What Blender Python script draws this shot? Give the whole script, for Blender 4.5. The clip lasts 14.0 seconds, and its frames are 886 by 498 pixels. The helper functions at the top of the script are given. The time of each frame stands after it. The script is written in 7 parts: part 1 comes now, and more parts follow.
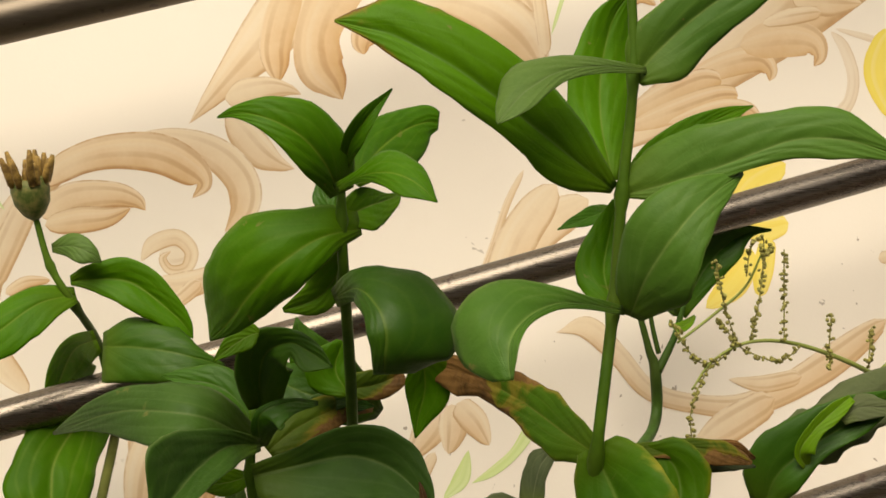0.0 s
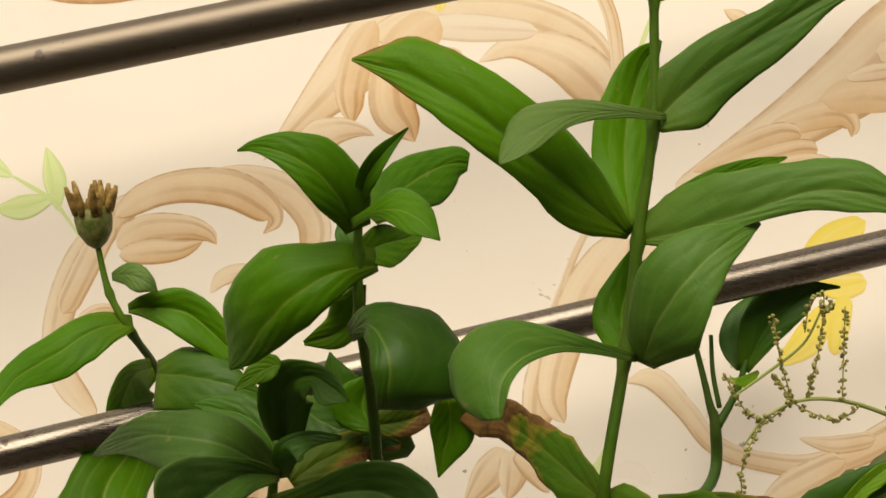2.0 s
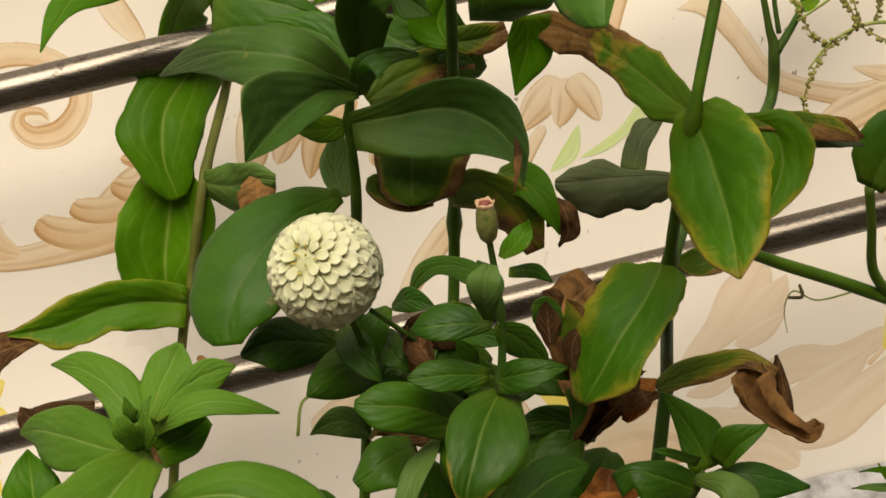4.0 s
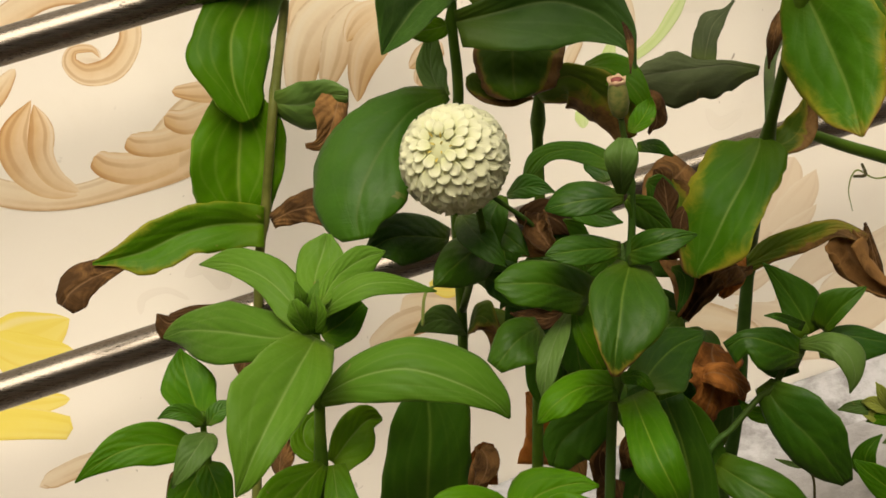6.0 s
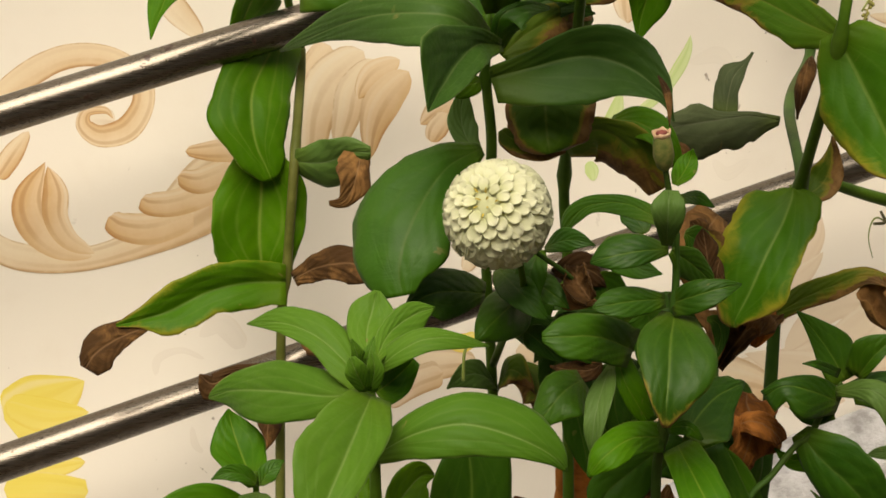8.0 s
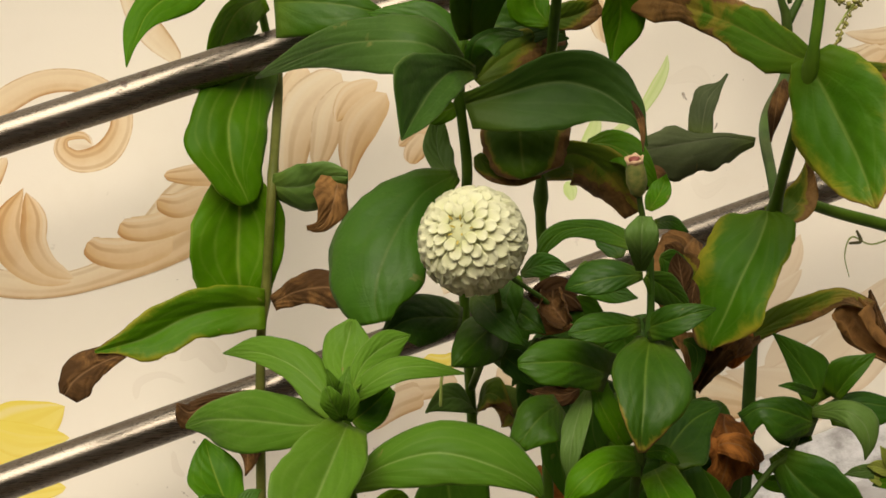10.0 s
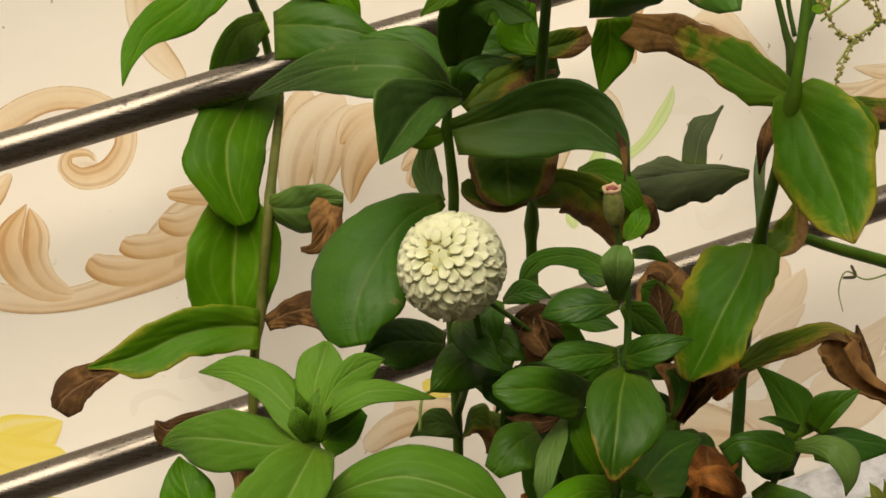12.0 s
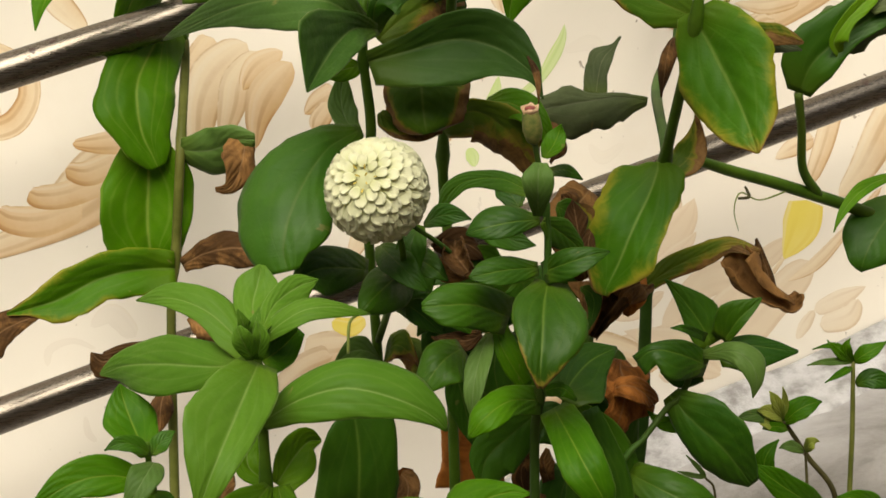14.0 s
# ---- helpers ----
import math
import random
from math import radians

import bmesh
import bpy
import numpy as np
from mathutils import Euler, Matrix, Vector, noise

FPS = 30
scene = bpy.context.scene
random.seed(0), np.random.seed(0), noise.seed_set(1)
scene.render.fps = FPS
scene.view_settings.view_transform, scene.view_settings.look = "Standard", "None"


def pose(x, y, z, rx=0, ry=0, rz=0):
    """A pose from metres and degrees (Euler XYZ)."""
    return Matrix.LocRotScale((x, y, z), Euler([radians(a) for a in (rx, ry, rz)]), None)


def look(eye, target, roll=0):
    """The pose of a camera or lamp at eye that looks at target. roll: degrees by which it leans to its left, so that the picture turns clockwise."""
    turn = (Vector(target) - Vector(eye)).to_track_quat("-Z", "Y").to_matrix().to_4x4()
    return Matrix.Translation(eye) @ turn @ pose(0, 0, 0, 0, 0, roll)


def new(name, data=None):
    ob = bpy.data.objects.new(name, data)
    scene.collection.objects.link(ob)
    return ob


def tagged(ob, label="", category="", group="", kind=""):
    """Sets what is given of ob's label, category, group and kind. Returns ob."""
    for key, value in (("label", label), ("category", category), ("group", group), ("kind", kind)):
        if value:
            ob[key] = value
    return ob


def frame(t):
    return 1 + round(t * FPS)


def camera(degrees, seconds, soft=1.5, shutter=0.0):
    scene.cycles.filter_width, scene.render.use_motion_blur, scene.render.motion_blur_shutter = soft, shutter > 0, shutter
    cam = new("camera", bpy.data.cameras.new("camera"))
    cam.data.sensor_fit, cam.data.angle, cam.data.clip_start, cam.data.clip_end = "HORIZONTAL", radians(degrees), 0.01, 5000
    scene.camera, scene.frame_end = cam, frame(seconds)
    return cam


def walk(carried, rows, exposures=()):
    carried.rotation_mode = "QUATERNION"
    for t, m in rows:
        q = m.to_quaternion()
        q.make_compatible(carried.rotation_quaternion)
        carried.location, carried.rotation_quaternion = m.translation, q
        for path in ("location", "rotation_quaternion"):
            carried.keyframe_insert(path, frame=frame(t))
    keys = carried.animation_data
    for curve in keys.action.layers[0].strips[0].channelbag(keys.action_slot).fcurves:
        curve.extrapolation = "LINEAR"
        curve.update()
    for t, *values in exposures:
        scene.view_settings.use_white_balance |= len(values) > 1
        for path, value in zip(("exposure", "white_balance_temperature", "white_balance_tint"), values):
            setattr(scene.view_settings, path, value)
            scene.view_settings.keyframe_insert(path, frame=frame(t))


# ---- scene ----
cam = camera(31.99, 14.0, soft=1.6)
walk(cam, [
    (0, look((-0.0640, -0.8677, 0.8138), (0.1557, 0.1078, 0.8219), 0.07)),
    (0.5, look((-0.0392, -0.8740, 0.8149), (0.1645, 0.1038, 0.8651), 0.71)),
    (1, look((-0.0256, -0.8886, 0.8119), (0.1587, 0.0912, 0.8905), 1.28)),
    (1.5, look((-0.0245, -0.8832, 0.8090), (0.1481, 0.0984, 0.8908), 1.77)),
    (2, look((0.0088, -0.8869, 0.8091), (0.1334, 0.1046, 0.8476), 2.38)),
    (2.5, look((-0.0187, -0.8576, 0.8044), (0.0915, 0.1360, 0.7797), 2.29)),
    (3, look((-0.0286, -0.8504, 0.7951), (0.0699, 0.1421, 0.7218), 2.69)),
    (3.5, look((-0.0331, -0.8528, 0.7857), (0.0597, 0.1337, 0.6507), 2.87)),
    (4, look((-0.0409, -0.8663, 0.7859), (0.0948, 0.1069, 0.5999), 2.45)),
    (4.2, look((-0.0546, -0.8693, 0.7796), (0.0801, 0.1035, 0.5911), 2.03)),
    (6.3, look((-0.1977, -0.8955, 0.7424), (0.0083, 0.0604, 0.5333), -1.23)),
    (6.5, look((-0.2113, -0.8977, 0.7416), (0.0105, 0.0574, 0.5450), -1.61)),
    (7, look((-0.2067, -0.8931, 0.7443), (0.0353, 0.0575, 0.5503), -1.69)),
    (7.5, look((-0.2171, -0.8910, 0.7456), (0.0128, 0.0646, 0.5615), -1.49)),
    (8, look((-0.2212, -0.8835, 0.7462), (-0.0054, 0.0775, 0.5732), -1.30)),
    (8.5, look((-0.2192, -0.8807, 0.7519), (-0.0032, 0.0810, 0.5835), -1.47)),
    (9, look((-0.2164, -0.8829, 0.7587), (0.0094, 0.0764, 0.5886), -1.76)),
    (11.5, look((-0.2101, -0.8907, 0.7507), (0.0023, 0.0744, 0.5975), -1.26)),
    (12, look((-0.1802, -0.8963, 0.7554), (0.0212, 0.0718, 0.6058), -0.63)),
    (12.5, look((-0.1514, -0.9052, 0.7421), (0.0332, 0.0551, 0.5331), -0.23)),
    (13, look((-0.1927, -0.9130, 0.7365), (0.0208, 0.0431, 0.5359), -0.92)),
    (13.5, look((-0.2191, -0.9191, 0.7244), (0.0364, 0.0273, 0.5269), -1.64)),
    (14, look((-0.2240, -0.9269, 0.7342), (0.0580, 0.0170, 0.5624), -1.94)),
], exposures=[(0.0, 0.44, 7300, 9), (0.7, 0.38, 7300, 10), (1.4, 0.32, 7300, 10), (2.5, 0.42, 7250, 9), (3.3, 0.43, 7200, 9), (4.0, 0.47, 7200, 9), (6.4, 0.53, 7200, 8), (8.0, 0.50, 7200, 8), (12.0, 0.44, 7200, 8), (14.0, 0.61, 6900, 6)])

# ---------------- world and light ----------------
world = bpy.data.worlds.new("sky")
scene.world = world
world.use_nodes = True
wt = world.node_tree
sky = wt.nodes.new("ShaderNodeTexSky")
sky.sky_type = 'NISHITA'
sky.sun_disc = False
sky.sun_elevation = radians(50)
sky.sun_rotation = radians(200)
sky.air_density, sky.dust_density, sky.ozone_density = 1.0, 4.0, 1.0
haze = wt.nodes.new("ShaderNodeHueSaturation")
haze.inputs["Saturation"].default_value = 0.4
wt.links.new(sky.outputs[0], haze.inputs["Color"])
wt.links.new(haze.outputs[0], wt.nodes["Background"].inputs[0])
wt.nodes["Background"].inputs[1].default_value = 0.07
sun = new("sun", bpy.data.lights.new("sun", 'SUN'))
sun.data.energy, sun.data.angle, sun.data.color = 3.2, radians(48), (1.0, 0.94, 0.84)
sun.matrix_world = look((-1.5, -3.1, 4.65), (0, 0.2, 0.4))

# ---------------- materials ----------------


class Tree:
    """Short hand for a node material."""

    def __init__(self, name):
        self.mat = bpy.data.materials.new(name)
        self.mat.use_nodes = True
        self.nt = self.mat.node_tree
        self.bsdf = self.nt.nodes["Principled BSDF"]
        self.out = self.nt.nodes["Material Output"]

    def node(self, kind, **values):
        n = self.nt.nodes.new("ShaderNode" + kind)
        for k, v in values.items():
            if k == "op":
                n.operation = v
            else:
                n.inputs[int(k[1:])].default_value = v
        return n

    def link(self, a, b):
        self.nt.links.new(a, b)

    def put(self, socket, value):
        if isinstance(value, bpy.types.NodeSocket):
            self.link(value, socket)
        else:
            socket.default_value = value

    def math(self, op, a, b=0.0, clamp=False):
        n = self.node("Math", op=op)
        n.use_clamp = clamp
        self.put(n.inputs[0], a)
        self.put(n.inputs[1], b)
        return n.outputs[0]

    def mix(self, fac, a, b, blend='MIX'):
        n = self.nt.nodes.new("ShaderNodeMix")
        n.data_type, n.blend_type = 'RGBA', blend
        self.put(n.inputs[0], fac)
        for s, v in ((n.inputs[6], a), (n.inputs[7], b)):
            self.put(s, v if isinstance(v, bpy.types.NodeSocket) else (*v, 1.0))
        return n.outputs[2]

    def noise(self, scale, detail=4.0, rough=0.55, vector=None, warp=0.0):
        n = self.nt.nodes.new("ShaderNodeTexNoise")
        n.inputs["Scale"].default_value, n.inputs["Detail"].default_value = scale, detail
        n.inputs["Roughness"].default_value, n.inputs["Distortion"].default_value = rough, warp
        if vector is not None:
            self.link(vector, n.inputs["Vector"])
        return n.outputs["Fac"]

    def step(self, value, lo, hi, a=0.0, b=1.0):
        n = self.nt.nodes.new("ShaderNodeMapRange")
        n.interpolation_type = 'SMOOTHSTEP'
        for k, v in enumerate((value, lo, hi, a, b)):
            self.put(n.inputs[k], v)
        return n.outputs[0]

    def place(self):
        return self.nt.nodes.new("ShaderNodeTexCoord").outputs["Object"]

    def uv(self):
        s = self.nt.nodes.new("ShaderNodeSeparateXYZ")
        self.link(self.nt.nodes.new("ShaderNodeTexCoord").outputs["UV"], s.inputs[0])
        return s.outputs[0], s.outputs[1]

    def random(self):
        return self.nt.nodes.new("ShaderNodeObjectInfo").outputs["Random"]

    def bump(self, height, strength, distance):
        n = self.nt.nodes.new("ShaderNodeBump")
        n.inputs["Strength"].default_value, n.inputs["Distance"].default_value = strength, distance
        self.link(height, n.inputs["Height"])
        self.link(n.outputs[0], self.bsdf.inputs["Normal"])
        return n.outputs[0]

    def finish(self, colour, rough, metal=0.0, spec=0.5):
        self.put(self.bsdf.inputs["Base Color"], colour if isinstance(colour, bpy.types.NodeSocket) else (*colour, 1))
        self.put(self.bsdf.inputs["Roughness"], rough)
        self.bsdf.inputs["Metallic"].default_value = metal
        self.bsdf.inputs["Specular IOR Level"].default_value = spec
        return self.mat


def leaf_material(name, dark, light, rib, yellow=0.0, brown_from=2.0, dead=0.0, rough=0.46, thin=0.28, spec=0.13, ribs=0.27, along=False, margin=0.0, crisp=((0.062, 0.029, 0.010), (0.31, 0.155, 0.052))):
    """Blade of a leaf: u runs from the stalk to the tip, v across it, 0.5 on the midrib."""
    t = Tree(name)
    u, v = t.uv()
    side = t.math('ABSOLUTE', t.math('MULTIPLY', t.math('SUBTRACT', v, 0.5), 2.0))
    p = t.place()
    blotch, grain = t.noise(19.0, 4.0, 0.6, p, 0.8), t.noise(420.0, 3.0, 0.6, p)
    tone = t.math('ADD', t.math('MULTIPLY', t.random(), 0.5), t.math('MULTIPLY', blotch, 0.75))
    colour = t.mix(t.step(tone, 0.15, 0.95), dark, light)
    # long veins that bow from the stalk to the tip, and the pale midrib
    bow = t.math('DIVIDE', side, t.math('MAXIMUM', t.math('SINE', t.math('MULTIPLY', u, 3.1)), 0.15))
    main = t.step(side, 0.0, 0.10, 1.0, 0.0)
    second = t.math('MAXIMUM', t.step(t.math('ABSOLUTE', t.math('SUBTRACT', bow, 0.48)), 0.0, 0.07, 1.0, 0.0), t.step(t.math('ABSOLUTE', t.math('SUBTRACT', bow, 0.78)), 0.0, 0.06, 0.7, 0.0))
    fine = t.nt.nodes.new("ShaderNodeTexWave")
    fine.inputs["Scale"].default_value, fine.inputs["Distortion"].default_value = 1.6, 5.0
    comb = t.nt.nodes.new("ShaderNodeCombineXYZ")
    t.link(t.math('ADD', u, t.math('MULTIPLY', side, -0.5)), comb.inputs[0])
    t.link(comb.outputs[0], fine.inputs["Vector"])
    colour = t.mix(t.math('MULTIPLY', t.math('MULTIPLY', fine.outputs["Fac"], blotch), 0.10), colour, rib)
    colour = t.mix(t.math('MULTIPLY', t.math('MULTIPLY', second, blotch), ribs, True), colour, rib)
    colour = t.mix(t.math('MULTIPLY', main, 0.22), colour, rib)
    line = t.math('MULTIPLY', t.step(side, 0.012, 0.045, 1.0, 0.0), t.step(u, 0.75, 1.0, 0.62, 0.2))
    colour = t.mix(line, colour, rib)
    rim = t.math('MULTIPLY', t.step(side, 0.93, 1.0), t.step(t.noise(30.0, 3.0, 0.5, p), 0.38, 0.62, 0.0, 0.7))
    colour = t.mix(rim, colour, rib)
    colour = t.mix(t.step(t.math('ADD', u, t.math('MULTIPLY', blotch, 0.2)), 0.38, 0.08, 0.0, 0.40), colour, (0.115, 0.165, 0.008))
    colour = t.mix(t.math('MULTIPLY', grain, 0.32), colour, dark)
    rag = t.noise(45.0, 5.0, 0.65, p, 0.8)
    scar = t.math('MULTIPLY', t.step(t.noise(62.0, 3.0, 0.5, p, 1.2), 0.70, 0.74), t.step(blotch, 0.45, 0.6, 0.0, 0.6))
    colour = t.mix(scar, colour, (0.20, 0.17, 0.05))
    if yellow:
        edge = t.math('ADD', t.math('MULTIPLY', t.math('POWER', side, 3.0), 0.4), t.math('ADD', t.math('MULTIPLY', u, 0.35), t.math('MULTIPLY', rag, 0.75)))
        colour = t.mix(t.math('MULTIPLY', t.step(edge, 0.68, 1.02), yellow), colour, (0.28, 0.25, 0.02))
    if brown_from < 1.5:
        way = t.math('MULTIPLY', u, 0.40) if margin else u if along or brown_from > 0.7 else t.math('ADD', t.math('MULTIPLY', u, 0.6), t.math('MULTIPLY', v, 0.45))
        worn = t.math('ADD', t.math('ADD', way, t.math('MULTIPLY', t.math('POWER', side, 2.5 if margin else 4.0), 0.28 + margin)), t.math('MULTIPLY', t.math('SUBTRACT', rag, 0.5), 0.7))
        husk = t.mix(t.step(t.math('ADD', t.math('MULTIPLY', grain, 0.12), t.math('ADD', t.math('MULTIPLY', rag, 0.5), t.math('MULTIPLY', blotch, 0.38))), 0.35, 0.65), (0.050, 0.025, 0.007), (0.27, 0.145, 0.045))
        colour = t.mix(t.step(worn, brown_from - 0.01, brown_from + 0.05), t.mix(t.step(worn, brown_from - 0.16, brown_from), colour, (0.20, 0.17, 0.02)), husk)
    if dead:
        husk = t.mix(t.step(t.math('ADD', t.math('MULTIPLY', rag, 0.8), t.math('MULTIPLY', t.random(), 0.25)), 0.40, 0.72), *crisp)
        husk = t.mix(t.math('MULTIPLY', main, 0.5), husk, (0.30, 0.17, 0.08))
        colour = t.mix(dead, colour, husk)
    height = t.math('ADD', t.math('MULTIPLY', t.math('ADD', main, t.math('MULTIPLY', second, 0.3)), -0.12), t.math('ADD', t.math('MULTIPLY', blotch, 0.6), t.math('ADD', t.math('MULTIPLY', fine.outputs["Fac"], 0.14), t.math('MULTIPLY', rag, 0.5))))
    normal = t.bump(height, 1.0 if dead else 0.8, 0.003 if dead else 0.0018)
    t.finish(colour, t.step(grain, 0.2, 0.8, rough - 0.03, rough + 0.13), 0.0, spec)
    t.bsdf.inputs["Sheen Weight"].default_value, t.bsdf.inputs["Sheen Roughness"].default_value = 0.02, 0.4
    glow = t.nt.nodes.new("ShaderNodeBsdfTranslucent")
    t.link(t.mix(0.5, colour, t.mix(1.0, colour, (0.9, 1.0, 0.25), 'MULTIPLY')), glow.inputs[0])
    t.link(normal, glow.inputs["Normal"])
    both = t.nt.nodes.new("ShaderNodeMixShader")
    both.inputs[0].default_value = thin
    t.link(t.bsdf.outputs[0], both.inputs[1])
    t.link(glow.outputs[0], both.inputs[2])
    t.link(both.outputs[0], t.out.inputs[0])
    return t.mat


LEAF = {
    "young": leaf_material("young_leaf", (0.0557, 0.1439, 0.0075), (0.0960, 0.2071, 0.0150), (0.20, 0.29, 0.075), rough=0.48),
    "green": leaf_material("green_leaf", (0.0243, 0.0944, 0.0004), (0.0631, 0.1814, 0.0008), (0.16, 0.24, 0.025)),
    "bright": leaf_material("bright_green_leaf", (0.0390, 0.1392, 0.0004), (0.0891, 0.2386, 0.0012), (0.17, 0.26, 0.03)),
    # deep and dark: greens lowered so the clump's shade is partly in the colour
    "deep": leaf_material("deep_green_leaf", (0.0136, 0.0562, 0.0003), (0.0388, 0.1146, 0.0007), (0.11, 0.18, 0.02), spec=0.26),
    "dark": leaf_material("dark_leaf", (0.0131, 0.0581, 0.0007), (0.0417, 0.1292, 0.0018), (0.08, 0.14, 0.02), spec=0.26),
    "grey": leaf_material("grey_green_leaf", (0.0545, 0.1197, 0.0160), (0.0986, 0.1767, 0.0304), (0.15, 0.21, 0.08), rough=0.55, spec=0.26),
    "dusty": leaf_material("dusty_olive_leaf", (0.050, 0.070, 0.028), (0.115, 0.140, 0.060), (0.16, 0.17, 0.10), rough=0.65, ribs=0.4),
    "ribbed": leaf_material("pale_ribbed_leaf", (0.0378, 0.1305, 0.0008), (0.0869, 0.2212, 0.0018), (0.24, 0.33, 0.05), ribs=0.45),
    "pale": leaf_material("pale_bud_leaf", (0.1740, 0.2280, 0.0240), (0.3480, 0.3876, 0.0720), (0.35, 0.38, 0.14)),
    "lime": leaf_material("yellow_green_leaf", (0.0582, 0.1740, 0.0024), (0.1260, 0.2609, 0.0048), (0.22, 0.30, 0.07)),
    "yellow": leaf_material("yellow_edged_leaf", (0.0288, 0.1025, 0.0010), (0.0653, 0.1744, 0.0020), (0.15, 0.23, 0.04), yellow=0.85, brown_from=1.10),
    "nip": leaf_material("brown_nipped_leaf", (0.0378, 0.1243, 0.0012), (0.0847, 0.2237, 0.0024), (0.14, 0.27, 0.05), brown_from=1.12),
    "half": leaf_material("half_withered_leaf", (0.038, 0.085, 0.004), (0.090, 0.145, 0.010), (0.15, 0.18, 0.03), yellow=0.7, brown_from=0.69),
    "wither": leaf_material("brown_ended_leaf", (0.0269, 0.0850, 0.0015), (0.0634, 0.1526, 0.0040), (0.15, 0.18, 0.03), yellow=0.5, brown_from=0.60, along=True),
    "deeptip": leaf_material("deep_brown_tipped_leaf", (0.0117, 0.0483, 0.0003), (0.0334, 0.0986, 0.0006), (0.11, 0.18, 0.02), brown_from=1.04, spec=0.26),
    "dull": leaf_material("dull_green_leaf", (0.024, 0.070, 0.006), (0.054, 0.122, 0.014), (0.12, 0.18, 0.05), rough=0.5, spec=0.2),
    "soft": leaf_material("soft_green_leaf", (0.046, 0.125, 0.010), (0.088, 0.195, 0.022), (0.19, 0.28, 0.07), rough=0.48, spec=0.2),
    "edged": leaf_material("brown_margined_leaf", (0.030, 0.080, 0.003), (0.062, 0.130, 0.006), (0.13, 0.18, 0.03), brown_from=0.66, margin=0.45),
    "rust": leaf_material("rust_brown_leaf", (0.12, 0.06, 0.02), (0.2, 0.12, 0.04), (0.3, 0.17, 0.06), dead=0.95, rough=0.7, thin=0.35, crisp=((0.13, 0.042, 0.007), (0.54, 0.205, 0.045))),
    "dead": leaf_material("withered_leaf", (0.10, 0.06, 0.02), (0.18, 0.12, 0.04), (0.2, 0.15, 0.06), dead=0.95, rough=0.75, thin=0.3),
}


def stem_material(name, low, high, worn=(0.055, 0.045, 0.010)):
    t = Tree(name)
    p = t.place()
    c = t.mix(t.step(t.noise(22.0, 4.0, 0.6, p), 0.3, 0.75), low, high)
    c = t.mix(t.step(t.noise(7.0, 3.0, 0.5, p), 0.45, 0.7, 0.0, 0.5), c, worn)
    c = t.mix(t.math('MULTIPLY', t.noise(500.0, 2.0, 0.5, p), 0.35), c, low)
    t.bump(t.noise(260.0, 3.0, 0.6, p), 0.4, 0.0008)
    return t.finish(c, 0.55, 0.0, 0.15)


STEM = {
    "green": stem_material("stem_green", (0.030, 0.078, 0.003), (0.080, 0.155, 0.010)),
    "tan": stem_material("stem_tan_green", (0.065, 0.080, 0.012), (0.16, 0.165, 0.040), (0.10, 0.07, 0.02)),
    "dark": stem_material("stem_dark", (0.018, 0.050, 0.005), (0.046, 0.105, 0.014)),
    "brown": stem_material("stem_brown", (0.035, 0.03, 0.012), (0.11, 0.10, 0.035)),
    "pale": stem_material("stem_pale", (0.15, 0.20, 0.04), (0.27, 0.31, 0.09), (0.20, 0.20, 0.05)),
}


def wall_material():
    t = Tree("cream_wall_paint")
    p = t.place()
    big, mid, fine = t.noise(1.6, 4.0, 0.6, p), t.noise(14.0, 5.0, 0.6, p), t.noise(380.0, 3.0, 0.6, p)
    c = t.mix(t.step(big, 0.3, 0.7), (0.825, 0.755, 0.658), (0.865, 0.80, 0.703))
    c = t.mix(t.step(mid, 0.55, 0.8, 0.0, 0.25), c, (0.74, 0.65, 0.53))
    # specks of grit and thin scratches
    speck = t.step(t.noise(95.0, 2.5, 0.5, p, 0.5), 0.715, 0.745)
    patch = t.step(t.noise(5.0, 3.0, 0.5, p), 0.46, 0.6)
    c = t.mix(t.math('MULTIPLY', t.math('MULTIPLY', speck, patch), 0.75), c, (0.26, 0.20, 0.14))
    t.bump(t.math('ADD', t.math('MULTIPLY', mid, 0.8), t.math('MULTIPLY', fine, 0.35)), 0.12, 0.002)
    return t.finish(c, 0.62, 0.0, 0.35)


